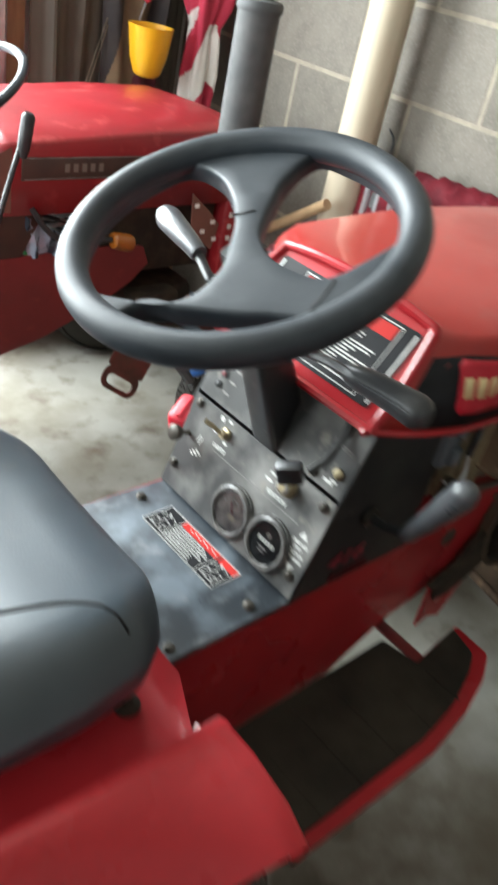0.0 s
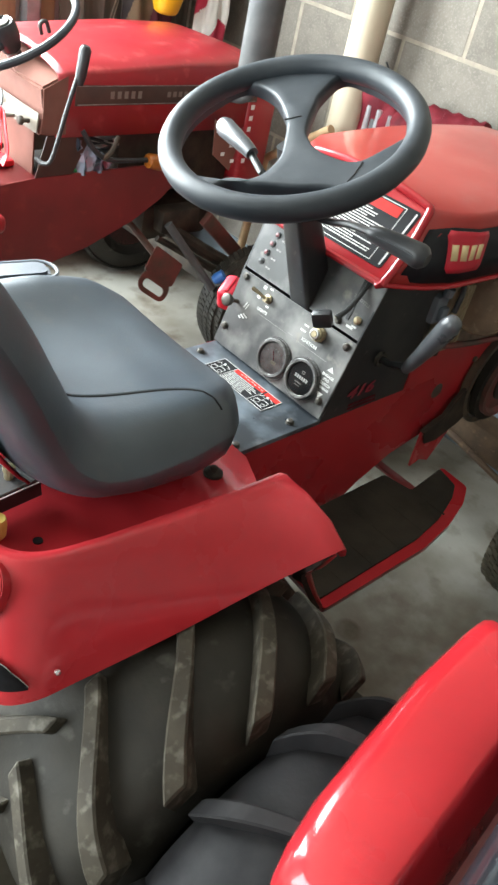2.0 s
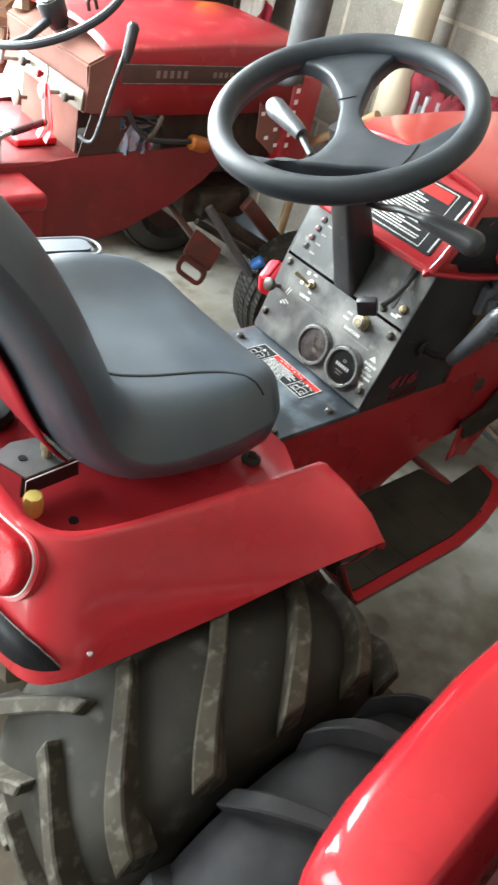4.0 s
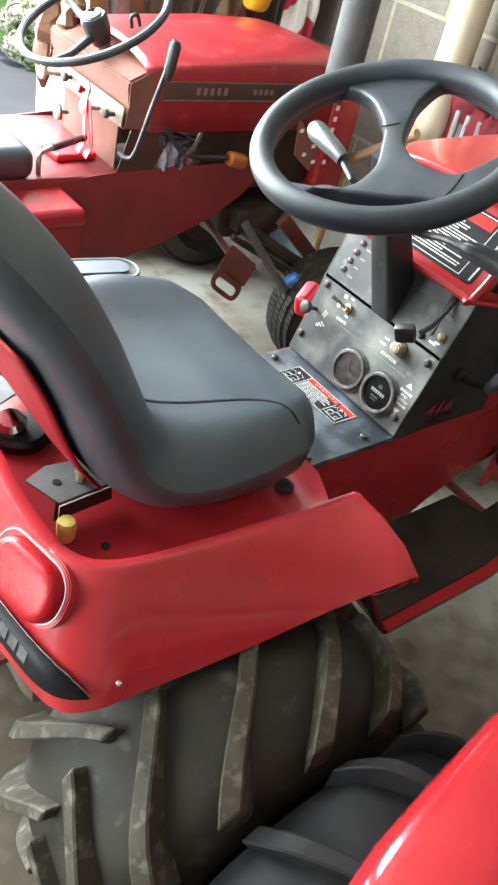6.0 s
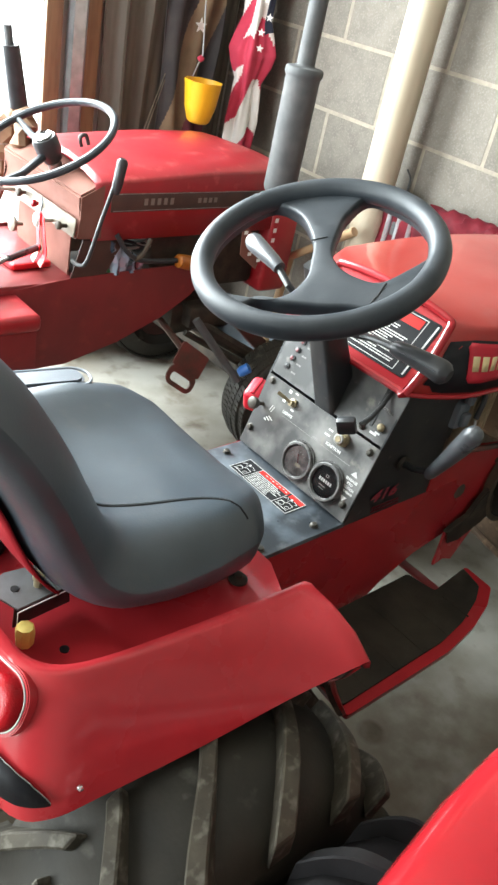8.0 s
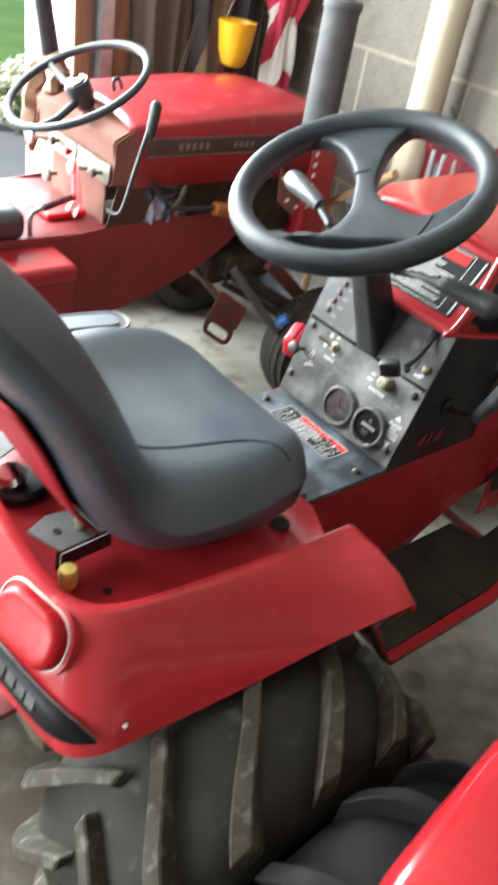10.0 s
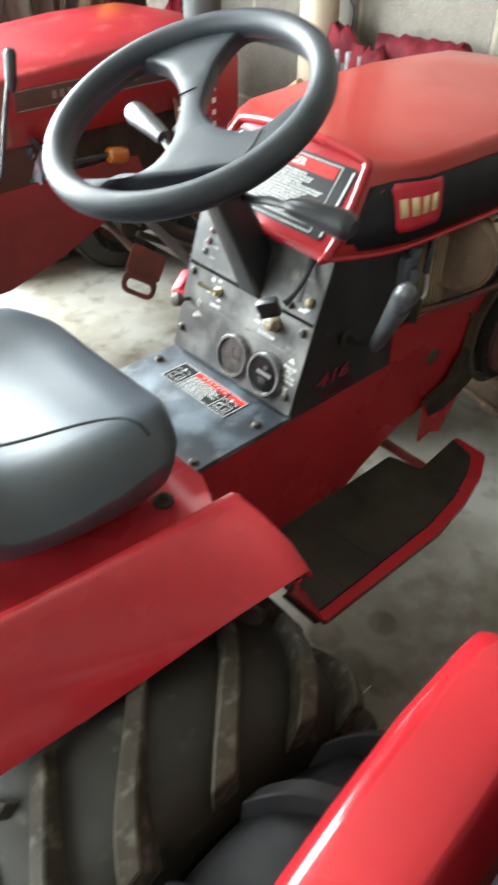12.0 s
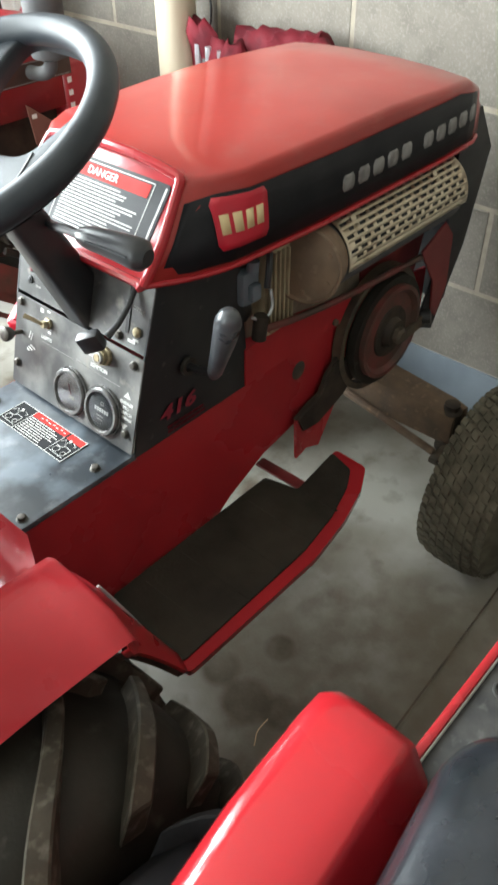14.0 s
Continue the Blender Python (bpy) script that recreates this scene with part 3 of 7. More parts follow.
def rim_part(parent, rim_r, half, side, mat):
    prof = [(0.02, 0.02), (0.045, 0.02), (0.05, 0.0), (rim_r * 0.55, -0.01), (rim_r * 0.8, -0.03), (rim_r * 0.93, -0.02), (rim_r, half * 0.82), (rim_r + 0.006, half * 0.86), (rim_r + 0.006, half * 0.8), (rim_r - 0.006, half * 0.5), (rim_r - 0.006, -half * 0.8)]
    return part("rim", lathe(prof, 40, pose(0, 0, 0, -90 * side, 0, 0)), mat, parent, "painted steel rim")


def farm_wheel(parent, at, side, R=0.272, half=0.118, rubber="rubber", lugs="rubber_lug", count=18, turn=0.0, rim="red", name="rear_wheel", wide=0.022, lead=-0.40, tall=0.021, start=0.022, drop=0.045):
    w = part(name, lathe([(0.0, -0.05), (0.03, -0.05), (0.03, 0.05), (0.0, 0.05)], 16, pose(0, 0, 0, 90, 0, 0)), M["grime"], parent)
    w.location = at
    part("tyre", lathe(tyre_profile(R, half, 0.155), 72, pose(0, 0, 0, 90, 0, 0)), M[rubber], w, "dusty black rubber tyre")
    rim_part(w, 0.155, half, side, M[rim])
    for sd in (-1, 1):
        me = lug_mesh(R, half, tall, wide, lead, sd, "lug", M[lugs], drop, start if sd == side else max(start, 0.012))
        for k in range(count):
            ob = part("lug", me, None, w)
            ob.rotation_euler = (0, 2 * math.pi * (k + (0.5 if sd > 0 else 0)) / count + turn, 0)
    return w


def turf_wheel(parent, at, side, R=0.196, half=0.078, rubber="rubber", rim="red", ribbed=False, turn=0.0):
    w = part("front_wheel", lathe([(0.0, -0.06), (0.022, -0.06), (0.022, 0.06), (0.0, 0.06)], 16, pose(0, 0, 0, 90, 0, 0)), M["grime"], parent)
    w.location = at
    w.rotation_euler = (0, 0, turn)
    part("tyre", lathe(tyre_profile(R, half, 0.10, 0.016, 0.008), 56, pose(0, 0, 0, 90, 0, 0)), M[rubber], w, "black rubber tyre")
    rim_part(w, 0.10, half, side, M[rim])
    bm = bmesh.new()
    rows = 5 if ribbed else 8
    cols = 72 if ribbed else 54
    for r in range(rows):
        f = (r + 0.5) / rows * 2 - 1
        for c in range(cols):
            a = 2 * math.pi * (c + 0.5 * (r % 2)) / cols
            rr = R - 0.016 * abs(f * 0.98) ** 3
            dy, da = half * 0.86 / rows * 0.88, math.pi / cols * (0.74 if not ribbed else 0.93)
            pts = []
            for hgt in (-0.004, 0.0022 if ribbed else 0.0030):
                s = 1.0 if hgt < 0 else 0.85
                for sy, sa in ((-1, -1), (1, -1), (1, 1), (-1, 1)):
                    sk = 0.35 * sy * da
                    rad, ang = rr + hgt, a + sa * da * s + sk
                    pts.append(bm.verts.new((rad * math.sin(ang), f * half * 0.92 + sy * dy * s, rad * math.cos(ang))))
            bm.faces.new(pts[4:8])
            for i in range(4):
                j = (i + 1) % 4
                bm.faces.new((pts[i], pts[j], pts[4 + j], pts[4 + i]))
    tagged(part("tread", bm, M[rubber], w, smooth=False), kind="stuff")
    return w


# ---- the tractor in the middle ----
tractor = thing("garden_tractor", "red garden tractor with black vinyl seat, parked on concrete", "garden tractor")


def hood_w(x):
    pts = [(0.672, 0.138), (0.72, 0.166), (0.78, 0.184), (0.95, 0.193), (1.25, 0.194), (1.37, 0.188), (1.43, 0.165)]
    return float(np.interp(x, [p[0] for p in pts], [p[1] for p in pts]))


def hood_top(x):
    return float(np.interp(x, [0.74, 0.80, 1.1, 1.34, 1.40, 1.43], [0.950, 0.956, 0.962, 0.950, 0.925, 0.885]))


def build_hood():
    rings = []
    low = 0.845
    for x0, x1 in ((0.672, 0.757), (0.685, 0.762), (0.72, 0.782), (0.78, 0.82), (0.88, 0.90), (1.0, 1.0), (1.12, 1.12), (1.25, 1.25), (1.34, 1.34), (1.39, 1.39), (1.425, 1.415)):
        w, zt = hood_w(x0), hood_top(x1)
        wt = (w - 0.010) if x0 < 0.70 else w - 0.004
        ring = []
        right = [(-w, low), (-w, low + 0.045), (-wt, zt - 0.011), (-wt + 0.0015, zt - 0.006), (-wt + 0.005, zt - 0.0022), (-wt + 0.011, zt), (-wt * 0.6, zt + 0.006), (-wt * 0.25, zt + 0.009)]
        full = right + [(-y, z) for y, z in right[::-1]]
        for y, z in full:
            f = max(0.0, min(1.0, (z - low) / (0.95 - low)))
            ring.append((x0 + (x1 - x0) * f, y, z))
        rings.append(ring)
    bm = bmesh.new()
    vs = skin(bm, rings, closed=False)
    # the nose
    last = vs[-1]
    nose = [bm.verts.new((v.co.x + 0.012, v.co.y * 0.93, max(low, v.co.z - 0.03))) for v in last]
    for i in range(len(last) - 1):
        bm.faces.new((last[i], last[i + 1], nose[i + 1], nose[i]))
    hood = part("hood", bm, M["red_hood"], tractor, "sun-faded red sheet metal hood")
    sol = hood.modifiers.new("thickness", "SOLIDIFY")
    sol.thickness, sol.offset = 0.003, -1
    # rolled lower edge
    for sd in (-1, 1):
        path = [(x, sd * (hood_w(x) + 0.001), low) for x in np.linspace(0.674, 1.40, 24)]
        part("rolled_edge", tube(path, 0.004, 8), M["red"], hood)
    # the sloped rear face: a red frame with rounded edge and a black warning panel
    at, up, right = Vector((0.7145, 0, 0.8965)), Vector((0.085, 0, 0.105)).normalized(), Vector((0, -1, 0))
    m = face_pose(at, right, up)
    fr = bmesh.new()
    add_plate(fr, rect(0.270, 0.150, 0.016, 4, 0, 0.004), 0.012, bevel=0.005)
    bmesh.ops.transform(fr, matrix=m, verts=fr.verts)
    rear = part("rear_face", fr, M["red"], hood)
    m2 = m @ Matrix.Translation((0, 0.004, 0.0012))
    panel = part("warning_panel", plate(rect(0.236, 0.104, 0.006), 0.002, m2, 0.0005), M["label_black"], hood, "glossy black warning panel with white small print")
    for x, w in ((-0.112, 0.003), (0.112, 0.003)):
        bars("panel_edge", [(x, 0, w, 0.094)], m2, M["label_white"], panel)
    mm = m2 @ Matrix.Translation((0.012, 0.0, 0.0))
    bars("warning_header", [(0, 0.036, 0.15, 0.017)], mm, M["label_red"], panel)
    writing("header_word", "DANGER", 0.0145, mm @ Matrix.Translation((-0.012, 0.036, 0.0008)), M["white"], panel, bold=0.0)
    part("header_sign", plate([(-0.0065, -0.005), (0.0065, -0.005), (0.0, 0.0065)], 0.0003, mm @ Matrix.Translation((-0.058, 0.036, 0.0009))), M["white"], panel, smooth=False)
    bars("small_print", small_print(0.145, 0.066, 15, 3, words=16, gap=0.58, fill=(0.6, 1.0)), mm @ Matrix.Translation((0, -0.008, 0)), M["label_white"], panel)
    bars("print_frame", [(0, 0.047, 0.16, 0.0012), (0, -0.047, 0.16, 0.0012), (-0.08, 0, 0.0012, 0.094), (0.08, 0, 0.0012, 0.094)], mm, M["label_white"], panel)
    # rolled rim round the sloped rear face
    rim_path = [Vector(p) for p in rings[0]]
    part("rolled_rim", tube(smooth_path([rim_path[0] + Vector((0.002, 0.012, 0))] + rim_path + [rim_path[-1] + Vector((0.002, -0.012, 0))], 2), 0.0065, 10), M["red"], hood)
    part("rear_lip", tube([rim_path[0] + Vector((0.001, 0.004, 0)), rim_path[-1] + Vector((0.001, -0.004, 0))], 0.0062, 8), M["red"], hood)
    # side stripe with the maker's marks as plain shapes; it lies on the hood's side
    for sd in (-1, 1):
        bm = bmesh.new()

        def on_side(x, z, out):
            """A point of the hood's side at height z, by its place along the lower edge."""
            for a_, b_ in zip(rings, rings[1:]):
                if a_[0][0] <= x <= b_[0][0]:
                    g = (x - a_[0][0]) / (b_[0][0] - a_[0][0])
                    q = [Vector(a_[n]).lerp(Vector(b_[n]), g) for n in range(3)]
                    k = 0 if z < q[1].z else 1
                    p = q[k].lerp(q[k + 1], (z - q[k].z) / (q[k + 1].z - q[k].z))
                    return Vector((p.x, -sd * (p.y - out), p.z))
        xs = [0.6851, 0.695, 0.705, 0.7199, 0.735, 0.75, 0.765, 0.7799, 0.80, 0.83, 0.88, 0.94, 1.0, 1.06, 1.12, 1.185, 1.25, 1.30, 1.34, 1.37]
        cols = []
        for x in xs:
            top = float(np.interp(x, [0.686, 0.72, 1.30, 1.37], [0.926, 0.936, 0.937, 0.925]))
            low_ = 0.853 if x > 0.70 else 0.862
            cols.append([bm.verts.new(on_side(x, z, 0.0024)) for z in (low_, 0.8895, 0.905, top)])
        for a_, b_ in zip(cols, cols[1:]):
            for i in range(3):
                bm.faces.new((a_[i], b_[i], b_[i + 1], a_[i + 1]))
        stripe = part("side_stripe", bm, M["label_black"], hood, "glossy black side stripe")
        sol = stripe.modifiers.new("thickness", "SOLIDIFY")
        sol.thickness, sol.offset = 0.0008, 0

        def at_side(X, z, out):
            """The same, by its own place along the hood."""
            a, b = 0.673, 1.40
            for _ in range(24):
                m_ = (a + b) / 2
                a, b = (m_, b) if on_side(m_, z, 0).x < X else (a, m_)
            return on_side((a + b) / 2, z, out)

        def side_patch(X0, X1, z0, z1, out, r=0.0, nx=6, nz=8, tilt=0.0):
            """A thin patch with rounded corners on the hood's side."""
            pb = bmesh.new()
            rows_ = []
            for q in np.linspace(0, 1, nz + 1):
                z = z0 + (z1 - z0) * q
                d = min(z - z0, z1 - z)
                ins = r - math.sqrt(max(0.0, r * r - (r - min(d, r)) ** 2)) if r else 0.0
                rows_.append([pb.verts.new(at_side(X0 + ins + (X1 - X0 - 2 * ins) * u, z + tilt * (u - 0.5), out)) for u in np.linspace(0, 1, nx + 1)])
            for ra, rb_ in zip(rows_, rows_[1:]):
                for u in range(nx):
                    pb.faces.new((ra[u], ra[u + 1], rb_[u + 1], rb_[u]))
            return pb
        badge = part("badge", side_patch(0.763, 0.842, 0.869, 0.932, 0.0042, 0.005), M["red_plastic"], hood, "red square badge with cream marks")
        sol = badge.modifiers.new("thickness", "SOLIDIFY")
        sol.thickness, sol.offset = 0.0015, 0
        for k in range(4):
            mk = part("maker_mark", side_patch(0.7695 + 0.0172 * k, 0.7815 + 0.0172 * k, 0.8885, 0.9125, 0.0056, 0.0, 1, 1), M["label_gold"], badge)
            mk.modifiers.new("thickness", "SOLIDIFY").thickness = 0.0006
        for k in range(10):
            X = 0.992 + 0.0358 * k + (0.024 if k > 4 else 0)
            mk = part("maker_mark", side_patch(X, X + 0.027, 0.8765 + 0.001 * k, 0.8995 + 0.001 * k, 0.0032, 0.004, 2, 4), M["label_grey"], stripe)
            mk.modifiers.new("thickness", "SOLIDIFY").thickness = 0.0006
    return hood


hood = build_hood()

# grille behind the hood's nose
gb = bmesh.new()
for sd in (-1, 1):
    add_plate(gb, [(1.372, 0.885), (1.430, 0.885), (1.492, 0.80), (1.450, 0.625), (1.372, 0.47), (1.31, 0.50), (1.376, 0.66)], 0.004, face_pose((0, sd * 0.167, 0), (1, 0, 0), (0, 0, 1)))
add_box(gb, (1.40, -0.165, 0.52), (1.415, 0.165, 0.88), 0.004)
grille = part("grille", gb, M["black_paint"], tractor, "black grille housing")

# frame rails and tunnel
for sd in (-1, 1):
    outline = [(0.40, 0.597), (0.40, 0.39), (0.56, 0.352), (0.77, 0.352), (0.815, 0.384), (0.90, 0.424), (1.02, 0.448), (1.14, 0.50), (1.38, 0.50), (1.38, 0.59), (1.10, 0.645), (0.86, 0.648), (0.84, 0.602)]
    rail = part("frame_rail", plate([(x, z) for x, z in outline][::-1], 0.005, face_pose((0, sd * 0.133, 0), (1, 0, 0), (0, 0, 1)) if sd < 0 else Matrix.Translation((0, 0.005, 0)) @ face_pose((0, 0.133, 0), (1, 0, 0), (0, 0, 1)), 0.001), M["red"], tractor, "red steel frame side plate")
    if sd < 0:
        part("hole_plug", lathe([(0.001, 0.003), (0.012, 0.003), (0.017, 0.0)], 20, axis_to((0.99, -0.133, 0.552), (0, -1, 0))), M["grime"], rail)
        part("stud", lathe([(0.006, 0.0), (0.006, 0.012), (0.001, 0.012)], 12, axis_to((1.075, -0.133, 0.61), (0, -1, 0))), M["grime"], rail)
tunnel = part("tunnel_plate", box((0.395, -0.137, 0.594), (0.628, 0.137, 0.604), 0.002), M["scuffed_sheen"], tractor, "black steel tunnel plate with scuffs and a painted blue sheen")
for x, y in ((0.571, -0.118), (0.449, -0.122), (0.571, 0.116), (0.449, 0.12)):
    bolt(tunnel, (x, y, 0.604), size=1.25)
ml = face_pose((0.578, 0.003, 0.6045), (0, -1, 0), (1, 0, 0))
lab = part("warning_label", plate(rect(0.150, 0.050, 0.003), 0.0006, ml @ Matrix.Translation((0, -0.006, 0.0006))), M["label_black"], tunnel, "worn warning label, red and white on black")
mlb = ml @ Matrix.Translation((0, -0.006, 0.0008))
bars("label_red_band", [(0.000, 0.018, 0.074, 0.011), (0.0575, 0.018, 0.032, 0.011)], mlb, M["label_red"], lab)
bars("label_wear", [(-0.020 + 0.0085 * q, 0.0175 + 0.0016 * (q % 2), 0.0045, 0.0012) for q in range(7)], mlb @ Matrix.Translation((0, 0, 0.0003)), M["label_white"], lab)
bars("label_frame", [(0, 0.0245, 0.15, 0.0008), (0, -0.0245, 0.15, 0.0008), (-0.0745, 0, 0.0008, 0.05), (0.0745, 0, 0.0008, 0.05), (-0.038, 0, 0.0007, 0.05), (0.038, -0.006, 0.0007, 0.038)], mlb, M["label_white"], lab)
bars("label_print", [(x, y - 0.005, w * 0.9, h * 0.62) for x, y, w, h in small_print(0.072, 0.034, 8, 8, words=9, fill=(0.7, 1.0))], mlb, M["label_white"], lab)
for cx in (-0.056, 0.056):
    pict = bmesh.new()
    for wx, wy, wr in ((-0.007, -0.011, 0.0055), (0.009, -0.0125, 0.0038)):
        add_tube(pict, [(cx + wx + wr * math.cos(a), wy + wr * math.sin(a), 0.0008) for a in np.linspace(0, 2 * math.pi, 15)], 0.00045, 4)
    for line in (((-0.013, -0.004), (-0.004, -0.004), (0.001, 0.001), (0.012, 0.0), (0.013, -0.009)), ((-0.002, 0.000), (-0.004, 0.008), (0.002, 0.010)), ((-0.015, 0.004), (-0.010, 0.011), (-0.006, 0.005)), ((0.004, 0.012), (0.013, 0.009), (0.010, 0.006)), ((-0.014, -0.017), (0.015, -0.018))):
        add_tube(pict, [(cx + x, y - 0.001, 0.0008) for x, y in line], 0.00045, 4)
    add_lathe(pict, [(0.0001, 0.0010), (0.0022, 0.0010), (0.0022, 0.0)], 10, Matrix.Translation((cx - 0.003, 0.0115, 0)))
    bmesh.ops.transform(pict, matrix=mlb, verts=pict.verts)
    part("label_picture", pict, M["label_white"], lab)

# dash tower
dash = part("dash_tower", bmesh.new(), M["black_paint"], tractor, "black sheet metal dash tower")
bm = bmesh.new()
for sd in (-1, 1):
    add_plate(bm, [(0.624, 0.598), (0.86, 0.598), (0.855, 0.66), (0.84, 0.86), (0.70, 0.86), (0.660, 0.74)], 0.003, face_pose((0, sd * 0.1375, 0), (1, 0, 0), (0, 0, 1)))
add_box(bm, (0.82, -0.135, 0.60), (0.825, 0.135, 0.86))
bm.to_mesh(dash.data)
bm.free()


def dash_plate(name, a, b, lab_text):
    """A plate across the tower between two lines (x, z)."""
    at = Vector(((a[0] + b[0]) / 2, 0, (a[1] + b[1]) / 2))
    up = Vector((b[0] - a[0], 0, b[1] - a[1]))
    m = face_pose(at, (0, -1, 0), up)
    return part(name, plate(rect(0.276, up.length, 0.003), 0.003, m, 0.0008), M["dusty_panel"], tractor, lab_text), m, up.length


lower, mlow, hl = dash_plate("lower_dash_plate", (0.6185, 0.607), (0.6595, 0.742), "dusty black instrument panel")
upper, mup, hu = dash_plate("upper_dash_plate", (0.6625, 0.746), (0.700, 0.862), "dusty black upper dash plate")
nlow = mlow.to_3x3() @ Vector((0, 0, 1))


def on_low(y, z):
    """A point of the lower plate, by its side offset (to the left: plus) and its height."""
    f = (z - 0.607) / 0.135
    return Vector((0.6185 + 0.041 * f, y, z)) + nlow * 0.0005


def low_pose(y, z, off=0.0):
    m = mlow.copy()
    m.translation = on_low(y, z) + nlow * off
    return m


for y, z in ((-0.122, 0.730), (0.124, 0.733), (0.126, 0.640), (-0.122, 0.633)):
    bolt(lower, on_low(y, z), nlow, 1.15)
for k, (y, z) in enumerate(((-0.003, 0.645), (-0.074, 0.646))):
    g = part("gauge", lathe([(0.034, 0.0), (0.0345, 0.006), (0.0325, 0.0085), (0.029, 0.0085), (0.0275, 0.005), (0.0275, 0.0035), (0.001, 0.0035)], 40, low_pose(y, z)), M["bezel"], lower, "round black gauge with a grey bezel")
    part("dial", lathe([(0.0272, 0.0042), (0.001, 0.0042)], 32, low_pose(y, z)), M["dial"] if k else M["dusty_dial"], g)
    part("bezel_ring", lathe([(0.0355, 0.0), (0.0372, 0.0), (0.0372, 0.0035), (0.0355, 0.0035)], 40, low_pose(y, z), closed=True), M["bezel"], g)
    if k == 0:
        marks = [(0.017 * math.cos(a), 0.017 * math.sin(a), 0.0025, 0.0025) for a in np.linspace(2.6, 0.5, 7)]
        bars("dial_mark", marks, low_pose(y, z, 0.0044), M["label_grey"], g)
        bars("needle", [(0.003, 0.004, 0.0012, 0.016)], low_pose(y, z, 0.0044) @ Matrix.Rotation(0.5, 4, "Z"), M["dark_lens"], g)
        bars("green_mark", [(0.006, -0.006, 0.012, 0.006)], low_pose(y, z, 0.0044), M["engine"], g)
    else:
        bars("counter", [(-0.0125 + 0.005 * i, 0.0015, 0.0036, 0.0055) for i in range(6)], low_pose(y, z, 0.0044), M["label_white"], g)
        bars("dial_mark", [(0, 0.0135, 0.006, 0.0012), (0, 0.0095, 0.006, 0.0012), (-0.0025, 0.0115, 0.0012, 0.004), (0.0025, 0.0115, 0.0012, 0.004), (-0.002, -0.008, 0.015, 0.002), (-0.002, -0.013, 0.012, 0.0015)], low_pose(y, z, 0.0044), M["label_grey"], g)
    part("cover_glass", lathe([(0.0274, 0.0056), (0.001, 0.0062)], 32, low_pose(y, z)), M["glass_clear"], g)

# ignition switch, light switch, choke
key = part("ignition_switch", lathe([(0.0135, 0.0), (0.0135, 0.004), (0.0115, 0.006), (0.0115, 0.012), (0.006, 0.013), (0.0055, 0.017), (0.001, 0.017)], 8, low_pose(-0.066, 0.722)), M["brass"], lower, "worn metal ignition switch")
part("key_slot", lathe([(0.009, 0.0122), (0.009, 0.0165), (0.0065, 0.0168), (0.0065, 0.0140), (0.001, 0.0140)], 20, low_pose(-0.066, 0.722)), M["steel"], key)
tog = part("light_switch", lathe([(0.0085, 0.0), (0.0085, 0.004), (0.0055, 0.005), (0.0055, 0.012), (0.001, 0.012)], 6, low_pose(0.059, 0.722)), M["brass"], lower, "toggle light switch")
part("toggle", tube([on_low(0.059, 0.722) + nlow * 0.010, on_low(0.068, 0.727) + nlow * 0.020, on_low(0.080, 0.730) + nlow * 0.028], [0.0022, 0.003, 0.0036], 10), M["brass"], tog)
chk = part("choke_pull", tube([on_low(0.122, 0.688), on_low(0.122, 0.688) + nlow * 0.022], 0.0036, 12), M["grime"], lower, "black choke pull knob")
part("pull_knob", lathe([(0.005, 0.014), (0.0095, 0.020), (0.0115, 0.026), (0.0110, 0.030), (0.0085, 0.0315), (0.001, 0.0315)], 24, low_pose(0.122, 0.688)), M["dark_bolt"], chk)

writing("switch_word", "IGNITION", 0.0078, low_pose(-0.055, 0.700), M["label_white"], lower)
writing("switch_word", "LIGHTS", 0.0074, low_pose(0.062, 0.699), M["label_white"], lower)
for word, z in (("ENGAGE", 0.6745), ("PTO", 0.6675), ("CLUTCH", 0.6605), ("DISENGAGE", 0.6535)):
    writing("clutch_word", word, 0.0064 if len(word) < 9 else 0.0050, low_pose(-0.1165, z), M["label_white"], lower)
for z, s in ((0.685, 1), (0.6425, -1)):
    part("clutch_arrow", plate([(-0.007, -0.003 * s), (0.007, -0.003 * s), (0, 0.006 * s)][::s], 0.0003, low_pose(-0.1165, z, 0.0003)), M["label_white"], lower, smooth=False)
bars("switch_mark", [(-0.030, 0.0, 0.010, 0.003), (-0.033, -0.010, 0.012, 0.003)], low_pose(-0.066, 0.722), M["label_white"], lower)
bars("switch_mark", [(-0.002, 0.017, 0.007, 0.003), (-0.017, 0.014, 0.007, 0.006), (0.003, -0.013, 0.007, 0.003), (-0.022, -0.006, 0.007, 0.006)], low_pose(0.059, 0.722), M["label_white"], lower)
bars("switch_mark", [(0.0, 0.0, 0.002, 0.012), (-0.005, 0.0, 0.002, 0.012), (0.008, -0.014, 0.012, 0.0025), (0.004, -0.019, 0.010, 0.0025), (0.0, -0.024, 0.006, 0.0025)], low_pose(0.096, 0.690) @ Matrix.Rotation(-0.3, 4, "Z"), M["label_white"], lower)
bars("panel_line", [(0.045, 0.0, 0.09, 0.0006), (-0.03, 0.0, 0.10, 0.0006), (0.003, 0.003, 0.012, 0.0022)], low_pose(-0.01, 0.692), M["label_grey"], lower)

nup = mup.to_3x3() @ Vector((0, 0, 1))


def up_pose(y, z, off=0.0):
    f = (z - 0.746) / 0.116
    m = mup.copy()
    m.translation = Vector((0.6625 + 0.0375 * f, y, z)) + nup * (0.0005 + off)
    return m


